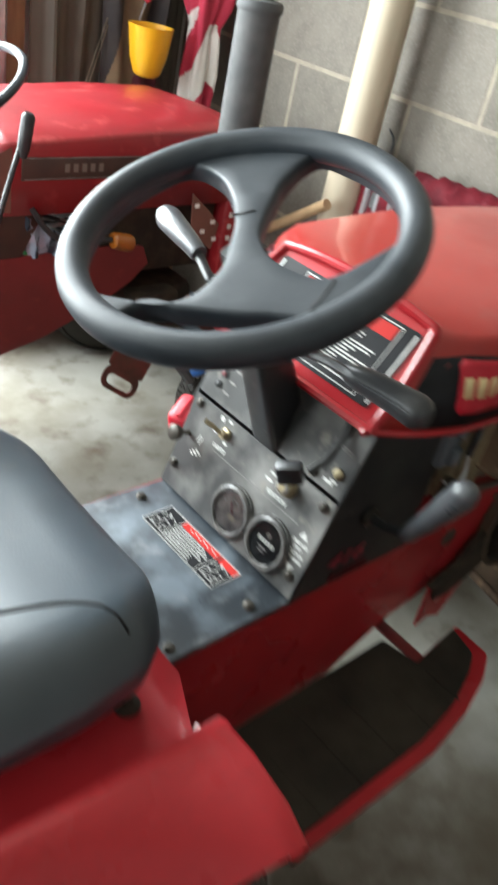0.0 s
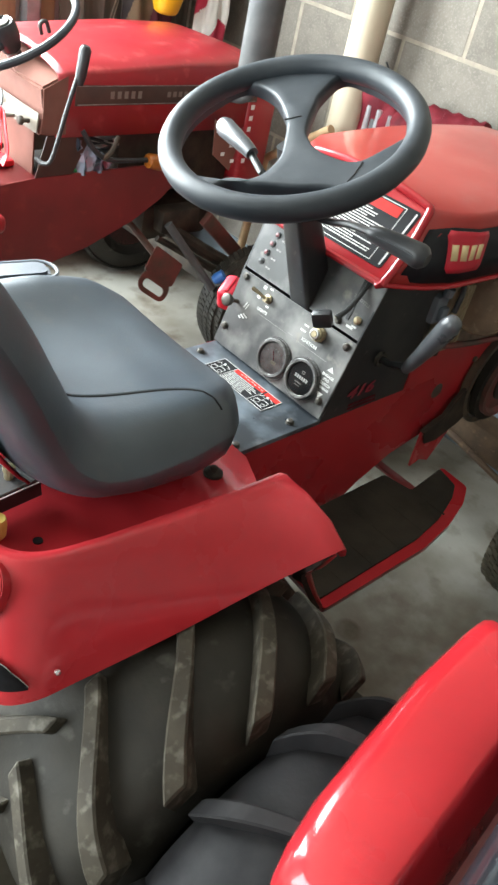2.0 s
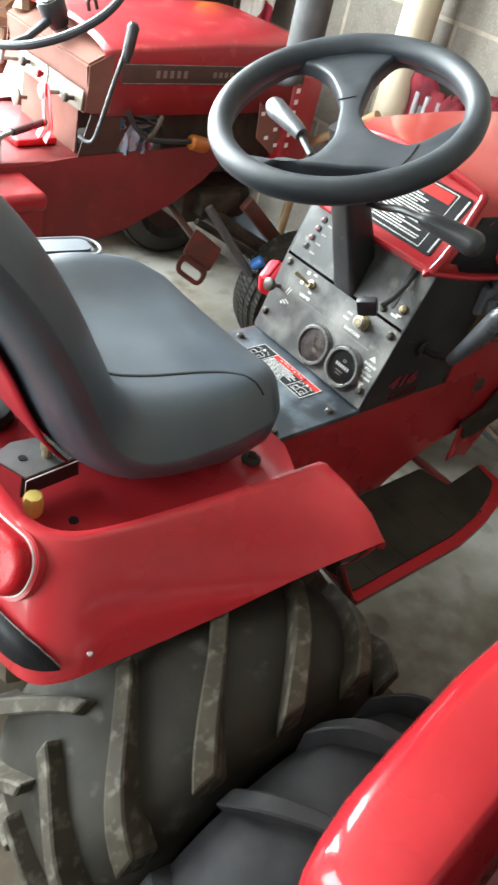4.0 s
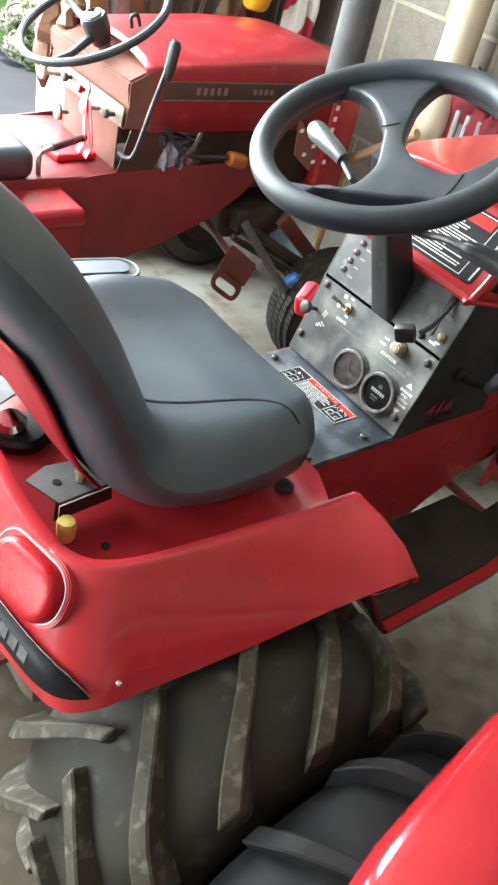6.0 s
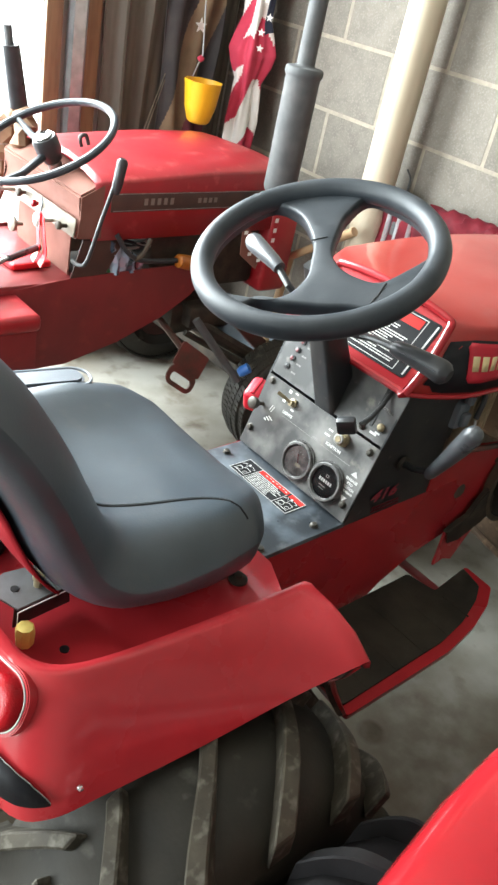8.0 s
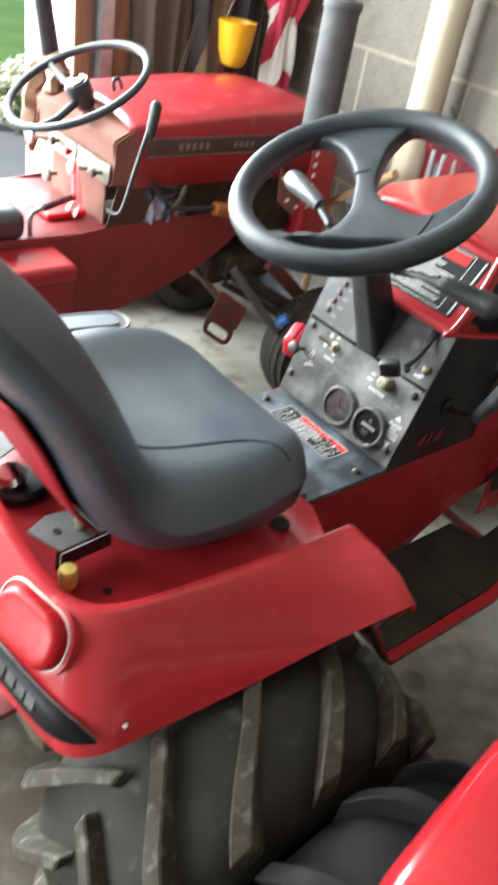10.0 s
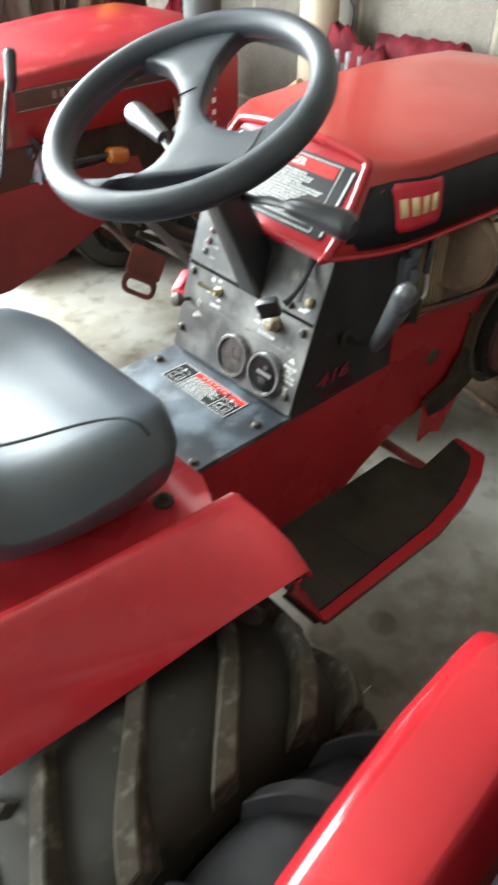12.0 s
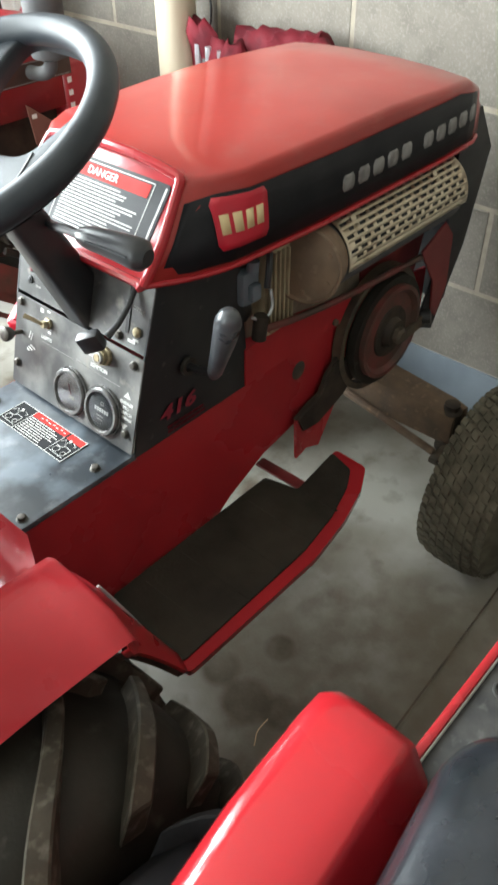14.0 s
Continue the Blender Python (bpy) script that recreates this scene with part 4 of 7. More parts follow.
for k in range(5):
    z = 0.768 + 0.0165 * k
    wl_ = part("warning_light", lathe([(0.0058, 0.0), (0.0058, 0.002), (0.0044, 0.0022)], 14, up_pose(0.110 - 0.0035 * k, z)), M["dial"], upper, "small round warning light")
    part("lens", lathe([(0.0040, 0.0018), (0.0034, 0.0036), (0.001, 0.0042)], 12, up_pose(0.110 - 0.0035 * k, z)), M["dark_lens"] if k else M["dial"], wl_)
    bars("light_name", [(0.0155, -0.005, 0.005, 0.0030), (0.0215, -0.005, 0.005, 0.0030)], up_pose(0.110 - 0.0035 * k, z), M["label_grey"], upper)
writing("throttle_word", "THROTTLE", 0.0072, up_pose(-0.108, 0.800) @ Matrix.Rotation(radians(-6), 4, "Z"), M["label_grey"], upper)
bars("throttle_mark", [(0.004, 0.004, 0.010, 0.003), (-0.003, 0.0, 0.014, 0.004)], up_pose(-0.112, 0.757), M["label_white"], upper)
bolt(upper, up_pose(-0.085, 0.757).translation, nup, 1.1)
part("brass_screw", lathe([(0.007, 0.0), (0.007, 0.003), (0.003, 0.006), (0.001, 0.006)], 10, up_pose(-0.118, 0.772)), M["brass"], upper)
part("throttle_slot", plate(rect(0.006, 0.075, 0.003), 0.0012, up_pose(-0.098, 0.800, 0.0008)), M["dial"], upper)
arm = part("throttle_lever", tube([(0.694, -0.106, 0.838), (0.670, -0.107, 0.808), (0.650, -0.107, 0.790), (0.632, -0.104, 0.778)], [0.0035, 0.0035, 0.004, 0.005], 10), M["black_paint"], tractor, "black throttle lever with square knob")
part("throttle_knob", box((-0.009, -0.016, -0.014), (0.009, 0.016, 0.014), 0.005, m=pose(0.6185, -0.088, 0.771, -20, -10, 38)), M["black_plastic"], arm)

# badge number on the tower's side
m416 = face_pose((0.707, -0.1412, 0.642), (1, 0, 0), (0, 0, 1))
writing("model_number", "416", 0.031, m416 @ Matrix.Diagonal((1.5, 1, 1, 1)), M["bright_transfer"], dash, bold=0.0009, shear=0.2)
bars("model_line", small_print(0.075, 0.016, 2, 5, words=8, fill=(0.9, 1.0)), face_pose((0.722, -0.1412, 0.614), (1, 0, 0), (0, 0, 1)), M["cloth_red"], dash)

# steering
WC, WT = Vector((0.553, 0.0, 1.030)), radians(24)
WM = face_pose(WC, (math.cos(WT), 0, math.sin(WT)), (0, 1, 0))


def build_steering():
    col = bmesh.new()
    a, b = WM @ Vector((0, 0, -0.02)), WM @ Vector((0.012, 0, -0.33))
    rings = []
    for f, w, d in ((0, 0.018, 0.020), (0.15, 0.020, 0.022), (0.55, 0.0225, 0.026), (1.0, 0.0245, 0.031)):
        p = a.lerp(b, f)
        rings.append([p + WM.to_3x3() @ Vector((x, y, 0)) for x, y in rect(2 * d, 2 * w, 0.008, 3)])
    skin(col, rings)
    column = part("steering_column", col, M["black_paint"], tractor, "black steering column cover")
    bm = bmesh.new()
    n, k = 96, 14
    rings = []
    for i in range(n):
        t = 2 * math.pi * i / n
        c = Vector((0.170 * math.cos(t), 0.170 * math.sin(t), 0))
        e = Vector((math.cos(t), math.sin(t), 0))
        rings.append([WM @ (c + e * 0.0165 * math.cos(2 * math.pi * j / k) + Vector((0, 0, 0.0175 * math.sin(2 * math.pi * j / k)))) for j in range(k)])
    skin(bm, rings, loop=True)
    wheel = part("steering_wheel", bm, M["wheel_plastic"], tractor, "black moulded plastic three-spoke steering wheel")
    # one moulded web with three rounded openings
    def ring_of(r, z, n=72):
        return [Vector((r * math.cos(2 * math.pi * q / n), r * math.sin(2 * math.pi * q / n), z)) for q in range(n)]

    def opening(pts, grow=0.0):
        """A rounded gap through the web: a smooth loop through (x, y) points."""
        p = [Vector((x, y, 0)) for x, y in pts]
        p = [v * (max(v.length, 0.160) / v.length) if v.length > 0.134 else v for v in p]
        n, out = len(p), []
        for q in range(n):
            a, b, c, d = p[q - 1], p[q], p[(q + 1) % n], p[(q + 2) % n]
            for k in range(5):
                t = k / 5
                out.append(0.5 * (2 * b + (c - a) * t + (2 * a - 5 * b + 4 * c - d) * t * t + (3 * b - a - 3 * c + d) * t ** 3))
        if grow:
            m = len(out)
            nrm = []
            for q in range(m):
                d = (out[(q + 1) % m] - out[q - 1]).normalized()
                nrm.append(Vector((d.y, -d.x, 0)))
            if sum((o.cross(out[(q + 1) % m]).z for q, o in enumerate(out))) < 0:
                nrm = [-v for v in nrm]
            out = [o + v * grow for o, v in zip(out, nrm)]
        return out

    def dish(v):
        return -0.011

    shapes = (((-0.108, 0.100), (-0.060, 0.136), (-0.004, 0.148), (0.042, 0.136), (0.053, 0.105), (0.036, 0.062), (0.012, 0.026), (-0.016, 0.000), (-0.044, -0.023), (-0.070, -0.033), (-0.092, -0.035), (-0.114, -0.024), (-0.132, 0.004), (-0.134, 0.050)),
              ((0.018, -0.010), (0.045, 0.011), (0.070, 0.027), (0.097, 0.042), (0.127, 0.044), (0.146, 0.012), (0.147, -0.040), (0.128, -0.086), (0.096, -0.112), (0.048, -0.121), (0.008, -0.112), (-0.003, -0.082), (-0.003, -0.052), (0.006, -0.028)),
              ((-0.128, -0.012), (-0.112, -0.040), (-0.096, -0.064), (-0.078, -0.092), (-0.056, -0.120), (-0.034, -0.142), (-0.045, -0.153), (-0.085, -0.136), (-0.116, -0.110), (-0.138, -0.078), (-0.152, -0.045), (-0.155, -0.010)))
    for top in (True, False):
        bm = bmesh.new()
        loops = [ring_of(0.168, 0)] + [opening(sh_, grow=0.005) for sh_ in shapes]
        edges = []
        for lp in loops:
            vs = [bm.verts.new(v) for v in lp]
            edges += [bm.edges.new((vs[q], vs[(q + 1) % len(vs)])) for q in range(len(vs))]
        bmesh.ops.triangle_fill(bm, use_beauty=True, use_dissolve=False, edges=edges)
        for _ in range(2):
            long_ = [e for e in bm.edges if e.calc_length() > 0.02]
            bmesh.ops.subdivide_edges(bm, edges=long_, cuts=1)
            bmesh.ops.triangulate(bm, faces=bm.faces)
        for v in bm.verts:
            v.co.z = dish(v.co) + (0.0095 if top else -0.0125)
        if top:
            for sh_ in shapes:
                rows = [opening(sh_, grow=g) for g in (0.005, 0.0025, 0.0005, 0.0, 0.0015)]
                drops = (0.0095, 0.0085, 0.0045, -0.003, -0.0125)
                vs = [[bm.verts.new(v + Vector((0, 0, dish(v) + d))) for v in rw] for rw, d in zip(rows, drops)]
                for a_, b_ in zip(vs, vs[1:]):
                    for q in range(len(a_)):
                        w_ = (q + 1) % len(a_)
                        bm.faces.new((a_[q], a_[w_], b_[w_], b_[q]))
        bmesh.ops.remove_doubles(bm, verts=bm.verts, dist=0.0003)
        bmesh.ops.transform(bm, matrix=WM, verts=bm.verts)
        part("spoke_web" if top else "spoke_underside", bm, M["wheel_plastic"], wheel, angle=70)
    part("hub", lathe([(0.001, -0.090), (0.022, -0.090), (0.020, -0.06), (0.018, -0.024), (0.001, -0.023)], 30, WM), M["wheel_plastic"], wheel)
    for pts in (((0.010, -0.1225), (-0.014, -0.132), (-0.040, -0.139)), ((0.015, 0.032), (0.036, 0.020))):
        part("mould_seam", tube([WM @ Vector((x, y, -0.0012)) for x, y in pts], 0.0011, 6), M["dial"], wheel)
    return wheel


steering = build_steering()

# levers by the wheel
lv = part("speed_lever", tube(smooth_path([(0.632, -0.02, 0.905), (0.616, -0.06, 0.918), (0.594, -0.11, 0.938), (0.586, -0.155, 0.946)], 4), 0.0055, 10), M["black_paint"], tractor, "black speed lever")
grip_ = part("grip", tube(smooth_path([(0.586, -0.150, 0.946), (0.588, -0.180, 0.948), (0.592, -0.215, 0.948), (0.596, -0.243, 0.946)], 4), [0.0095, 0.0115, 0.0125, 0.0131, 0.0136, 0.0141, 0.0147, 0.0153, 0.0159, 0.0166, 0.0171, 0.0160, 0.0095], 18), M["black_plastic"], lv, "moulded black plastic grip")
part("mould_line", tube([(0.5738, -0.170, 0.9500), (0.5745, -0.200, 0.9515), (0.5762, -0.232, 0.9510)], 0.0009, 6), M["grip_grey"], grip_)
ly = part("lift_lever", tube([(0.690, 0.0, 0.80), (0.640, 0.03, 0.885), (0.603, 0.090, 0.936), (0.616, 0.140, 0.953)], 0.006, 10), M["black_paint"], tractor, "steel lift lever")
part("grip", tube([(0.612, 0.126, 0.950), (0.615, 0.146, 0.954), (0.621, 0.182, 0.958), (0.626, 0.210, 0.961), (0.628, 0.218, 0.962), (0.629, 0.223, 0.962)], [0.0105, 0.0125, 0.0150, 0.0165, 0.014, 0.006], 16), M["grip_grey"], ly, "shiny grey-black plastic grip")
sh = part("shift_lever", tube([(0.731, -0.135, 0.700), (0.729, -0.165, 0.704), (0.7255, -0.200, 0.720)], [0.006, 0.006, 0.0065], 10), M["black_paint"], tractor, "black range shift lever")
part("pivot_ring", lathe([(0.0075, 0.0), (0.0135, 0.0), (0.0135, 0.006), (0.0075, 0.006)], 20, axis_to((0.731, -0.1405, 0.700), (0, -1, 0)), closed=True), M["dark_bolt"], sh, "worn metal pivot ring")
part("grip", tube([(0.727, -0.196, 0.712), (0.7245, -0.201, 0.722), (0.714, -0.220, 0.757), (0.702, -0.243, 0.802), (0.692, -0.259, 0.834), (0.687, -0.265, 0.845), (0.684, -0.2685, 0.850), (0.683, -0.2695, 0.8525)], [0.008, 0.0105, 0.0125, 0.0155, 0.0165, 0.0135, 0.008, 0.002], 18), M["grip_grey"], sh, "shiny black plastic grip")
RKM = pose(0.694, 0.192, 0.658, 0, -20, 25)
rk = part("red_release_handle", box((-0.028, -0.018, -0.024), (0.028, 0.018, 0.024), 0.010, 3, m=RKM), M["red_plastic"], tractor, "red plastic release handle")
part("ridge", box((-0.022, -0.004, 0.022), (0.022, 0.004, 0.027), 0.002, m=RKM), M["red_plastic"], rk)


# ---- fender deck ----
def build_fender(parent, mat, label, O, R, I, pan_z, front_x):
    def mirrored(p):
        p = [Vector(q) for q in p]
        return p + [Vector((q.x, -q.y, q.z)) for q in p[-2::-1]]
    o, r, i = (smooth_path(mirrored(p), 5) for p in (O, R, I))
    rings = []
    for a, b, c in zip(o, r, i):
        inward = (c - a)
        inward.z = 0
        inward.normalize()
        lip0 = a + inward * 0.022 + Vector((0, 0, -0.006))
        lip1 = a + inward * 0.006 + Vector((0, 0, -0.007))
        m1 = a.lerp(b, 0.33) + Vector((0, 0, 0.010)) - inward * 0.006
        m2 = a.lerp(b, 0.70) + Vector((0, 0, 0.008)) - inward * 0.003
        b0 = b + Vector((0, 0, -0.002)) - inward * 0.008
        b2 = b + Vector((0, 0, -0.004)) + inward * 0.010
        c0 = c + Vector((0, 0, 0.016)) - inward * 0.007
        c1 = c + inward * 0.012
        rings.append([lip0, lip1, a, m1, m2, b0, b, b2, c0, c, c1])
    # the front edges are rolled over
    def rolled(ring):
        return [[Vector(p) + Vector(d) for p in ring] for d in ((0.010, 0, -0.018), (0.0085, 0, -0.008), (0.005, 0, -0.002))]
    first, last_ = rolled(rings[0]), rolled(rings[-1])
    rings = first + rings + last_[::-1]
    bm = bmesh.new()
    vs = skin(bm, rings, closed=False)
    inner = [v[-1] for v in vs[3:-3]]
    for v in inner:
        v.co.z = pan_z
    f0, f1 = bm.verts.new((front_x, 0.72 * inner[-1].co.y, pan_z)), bm.verts.new((front_x, 0.72 * inner[0].co.y, pan_z))
    bm.faces.new(inner + [f0, f1])
    ob = part("fender_deck", bm, mat, parent, label, angle=50)
    sol = ob.modifiers.new("thickness", "SOLIDIFY")
    sol.thickness, sol.offset = 0.0025, -1
    return ob


DECK_O = [(0.404, -0.384, 0.636), (0.30, -0.359, 0.604), (0.18, -0.343, 0.580), (0.06, -0.323, 0.556), (-0.003, -0.312, 0.548), (-0.036, -0.282, 0.544), (-0.050, -0.20, 0.541), (-0.062, -0.10, 0.538), (-0.068, 0.0, 0.538)]
DECK_R = [(0.402, -0.262, 0.672), (0.30, -0.264, 0.680), (0.18, -0.262, 0.688), (0.105, -0.256, 0.690), (0.045, -0.243, 0.690), (0.014, -0.215, 0.690), (0.003, -0.165, 0.690), (0.002, -0.09, 0.689), (0.008, 0.0, 0.688)]
DECK_I = [(0.400, -0.240, 0.630), (0.30, -0.243, 0.624), (0.19, -0.239, 0.622), (0.112, -0.231, 0.621), (0.064, -0.218, 0.621), (0.037, -0.192, 0.621), (0.027, -0.150, 0.621), (0.025, -0.08, 0.621), (0.030, 0.0, 0.621)]
deck = build_fender(tractor, M["red"], "red pressed steel fender and seat deck", DECK_O, DECK_R, DECK_I, 0.620, 0.430)
# front flange down to the footrests
def lerp_path(pts, n):
    """n points at even steps along a smooth curve through the points."""
    p = smooth_path(pts, 8)
    return [p[min(len(p) - 1, round(q * (len(p) - 1) / (n - 1)))] for q in range(n)]


for sd in (-1, 1):
    inner_ = lerp_path([(0.408, 0.262, 0.662), (0.447, 0.259, 0.588), (0.487, 0.255, 0.490), (0.527, 0.251, 0.386)], 12)
    outer_ = lerp_path([(0.404, 0.378, 0.618), (0.428, 0.350, 0.556), (0.458, 0.317, 0.495), (0.498, 0.310, 0.428), (0.530, 0.318, 0.374)], 12)
    bm = bmesh.new()
    rows = []
    for a_, b_ in zip(inner_, outer_):
        row_ = [a_.lerp(b_, g) + Vector((0.010 * math.sin(math.pi * g), 0, 0)) for g in np.linspace(0, 1, 6)]
        row_.append(b_ + Vector((-0.008, -0.003, -0.002)))
        rows.append([(p.x, sd * p.y, p.z) for p in row_])
    skin(bm, rows, closed=False)
    fl = part("front_flange", bm, M["red"], deck, angle=60)
    fl.modifiers.new("thickness", "SOLIDIFY").thickness = 0.002
    # Added black sheet close behind the flange, so that its back renders dark.
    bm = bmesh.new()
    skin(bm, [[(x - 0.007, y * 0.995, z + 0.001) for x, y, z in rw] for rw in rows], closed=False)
    part("splash_liner", bm, M["dark_grime"], deck, "added black sheet behind the flange", angle=60)
    part("edge_trim", tube([(p.x + 0.003, sd * (p.y - 0.001), p.z) for p in inner_[4:]], 0.0022, 6), M["tote"], deck, "bright worn metal edge")
# rear strip, lamps, holes

def deck_point(k, f, out=0.0):
    """A point of the deck's rear slope: k along the rim from the front (0 to 16), f from the lower edge (0) to the ridge (1)."""
    def mir(p):
        return [Vector(q) for q in p] + [Vector((q[0], -q[1], q[2])) for q in p[-2::-1]]
    o, r = smooth_path(mir(DECK_O), 5), smooth_path(mir(DECK_R), 5)
    i = min(int(k * 5), len(o) - 2)
    g = k * 5 - i
    a, b = o[i].lerp(o[i + 1], g), r[i].lerp(r[i + 1], g)
    side = (o[i + 1] - o[i]).normalized()
    nrm = side.cross(b - a).normalized()
    if nrm.dot(a - Vector((0.25, 0, 0.60))) < 0:
        nrm = -nrm
    bulge = 0.010 * math.sin(math.pi * min(1.0, f * 1.0)) + 0.002
    return a.lerp(b, f) + nrm * (bulge + out), nrm


strip_bm = bmesh.new()
va, vb, vc = [], [], []
for k in np.linspace(4.05, 11.95, 64):
    e = abs(k - 8) / 3.95
    t = 1 - max(0.0, (e - 0.62) / 0.38) ** 2.2
    va.append(strip_bm.verts.new(deck_point(k, 0.12, 0.0028)[0]))
    vb.append(strip_bm.verts.new(deck_point(k, 0.13 + 0.25 * t, 0.0028)[0]))
    vc.append(deck_point(k, 0.135 + 0.255 * t, 0.0030)[0])
for i in range(len(va) - 1):
    strip_bm.faces.new((va[i], va[i + 1], vb[i + 1], vb[i]))
strip = part("rear_stripe", strip_bm, M["label_black"], deck, "black rear stripe with silver marks")
sol = strip.modifiers.new("thickness", "SOLIDIFY")
sol.thickness, sol.offset = 0.003, 0
part("stripe_edge", tube(vc, 0.0006, 6), M["label_grey"], strip, "thin grey edge line")
for n in range(10):
    kk = 7.78 - 0.235 * n - (0.16 if n > 4 else 0)
    pt, nm = deck_point(kk, 0.235, 0.0044)
    p2, _ = deck_point(kk - 0.05, 0.235, 0.0044)
    bars("maker_mark", [(0, 0, 0.0145, 0.0155)], face_pose(pt, p2 - pt, Vector((0.35, 0, 1))), M["label_silver"], strip)
for kk in (5.80, 10.20):
    (pa, na), (pb, _), (pc, _) = deck_point(kk, 0.71, 0.0), deck_point(kk - 0.5, 0.73, 0.0), deck_point(kk + 0.5, 0.70, 0.0)
    nl = (na + Vector((-0.05, 0, 0.18))).normalized()
    ml_ = face_pose(pa, pb - pc, nl.cross(pb - pc))
    lamp = part("tail_lamp", plate(rect(0.130, 0.078, 0.034, 7), 0.014, ml_ @ Matrix.Translation((0, 0, 0.0015)), 0.0015), M["red"], deck, "red tail lamp on a raised red base")
    part("rim", tube([ml_ @ Vector((x, y, 0.002)) for x, y in rect(0.121, 0.069, 0.031, 8) + rect(0.121, 0.069, 0.031, 8)[:1]], 0.0012, 8), M["steel"], lamp, "pale metal rim")
    lb = bmesh.new()
    skin(lb, [[ml_ @ Vector((x, y, z)) for x, y in rect(0.112 - 2 * g, 0.066 - 2 * g, 0.031 - g, 8, 0.003, -0.002)] for z, g in ((-0.006, 0.0), (0.008, 0.0006), (0.0125, 0.0018), (0.0155, 0.004), (0.0175, 0.0075), (0.0186, 0.012), (0.0192, 0.018), (0.0194, 0.024))])
    part("lens", lb, M["red_lens"], lamp, "moulded red plastic lens")
gp_, gn_ = deck_point(3.5, 0.17, 0.0015)
part("paint_chip", lathe([(0.0042, -0.002), (0.0032, 0.0006), (0.001, 0.0012)], 10, axis_to(gp_, gn_)), M["chrome"], deck, "bright bare metal spot in the paint")
part("drain_hole", lathe([(0.001, 0.0006), (0.0062, 0.0006), (0.0062, -0.001)], 16, Matrix.Translation((0.089, -0.164, 0.6205))), M["dial"], deck)
part("yellow_knob", lathe([(0.010, 0.0), (0.0115, 0.004), (0.0125, 0.022), (0.0105, 0.029), (0.001, 0.030)], 8, Matrix.Translation((0.052, -0.133, 0.621))), M["knob_yellow"], deck, "faded yellow plastic plug")
# bracket and filler under the seat
brk = part("seat_bracket", plate([(0.030, -0.066), (0.050, -0.116), (0.125, -0.108), (0.150, -0.060), (0.062, -0.050)], 0.003, Matrix.Translation((0, 0, 0.664)), 0.0006), M["bare_plate"], tractor, "bare grey seat bracket plate")
part("bracket_hole", lathe([(0.001, 0.0006), (0.0052, 0.0006), (0.0052, -0.001)], 16, Matrix.Translation((0.062, -0.083, 0.6645))), M["dial"], brk)
part("bracket_flange", plate([(0.048, 0.628), (0.130, 0.628), (0.126, 0.663), (0.050, 0.663)], 0.002, face_pose((0, -0.114, 0), (1, 0.09, 0), (0, 0, 1))), M["black_paint"], brk)
part("bracket_wire", tube([(0.047, -0.121, 0.632), (0.048, -0.121, 0.6635), (0.14, -0.112, 0.6635)], 0.0009, 6), M["label_white"], brk)
part("far_plate", plate([(0.030, 0.105), (0.060, 0.090), (0.10, 0.11), (0.09, 0.16), (0.045, 0.165)], 0.003, Matrix.Translation((0, 0, 0.655)), 0.0006), M["bare_plate"], brk, "bare grey plate")
part("bracket_screw", lathe([(0.006, 0.0), (0.006, 0.012), (0.008, 0.012), (0.008, 0.018), (0.001, 0.019)], 10, Matrix.Translation((0.090, -0.090, 0.664))), M["brass"], brk)
fc = part("filler_cap", lathe([(0.038, 0.0), (0.039, 0.012), (0.034, 0.018), (0.024, 0.019), (0.001, 0.019)], 28, Matrix.Translation((0.078, 0.058, 0.621))), M["dial"], tractor, "black filler neck with grey cap")
part("cap", lathe([(0.020, 0.0), (0.022, 0.014), (0.016, 0.022), (0.001, 0.024)], 10, pose(0.066, 0.058, 0.640, 12, -8, 0)), M["chrome"], fc, "shiny metal filler cap")
HM = pose(-0.02, -0.120, 0.44, 0, -3, 3)
hb_ = bmesh.new()
add_plate(hb_, [(-0.10, -0.020), (0.10, -0.020), (0.10, 0.020), (-0.10, 0.020)], 0.010, HM)
ring_o = [(-0.108 + 0.023 * math.cos(a), 0.023 * math.sin(a)) for a in np.linspace(0, 2 * math.pi, 24, endpoint=False)]
ring_i = [(-0.108 + 0.011 * math.cos(a), 0.011 * math.sin(a)) for a in np.linspace(0, 2 * math.pi, 24, endpoint=False)]
skin(hb_, [[HM @ Vector((x, y, z)) for x, y in lp] for lp, z in ((ring_o, 0.001), (ring_i, 0.001), (ring_i, -0.011), (ring_o, -0.011))], loop=True)
hitch = part("hitch_bar", hb_, M["worn_hitch"], tractor, "worn steel hitch bar with a drilled end")
part("painted_end", box((-0.020, -0.0206, -0.0106), (0.10, 0.0206, 0.0006), 0.001, m=HM), M["red_old"], hitch, "old red paint on the bar")
tr = part("transaxle", box((0.03, -0.11, 0.22), (0.36, 0.11, 0.50), 0.03), M["grime"], tractor)
part("rear_axle", tube([(0.17, -0.30, 0.293), (0.17, 0.30, 0.293)], 0.035, 20), M["grime"], tractor)


# ---- seat ----
from mathutils.bvhtree import BVHTree


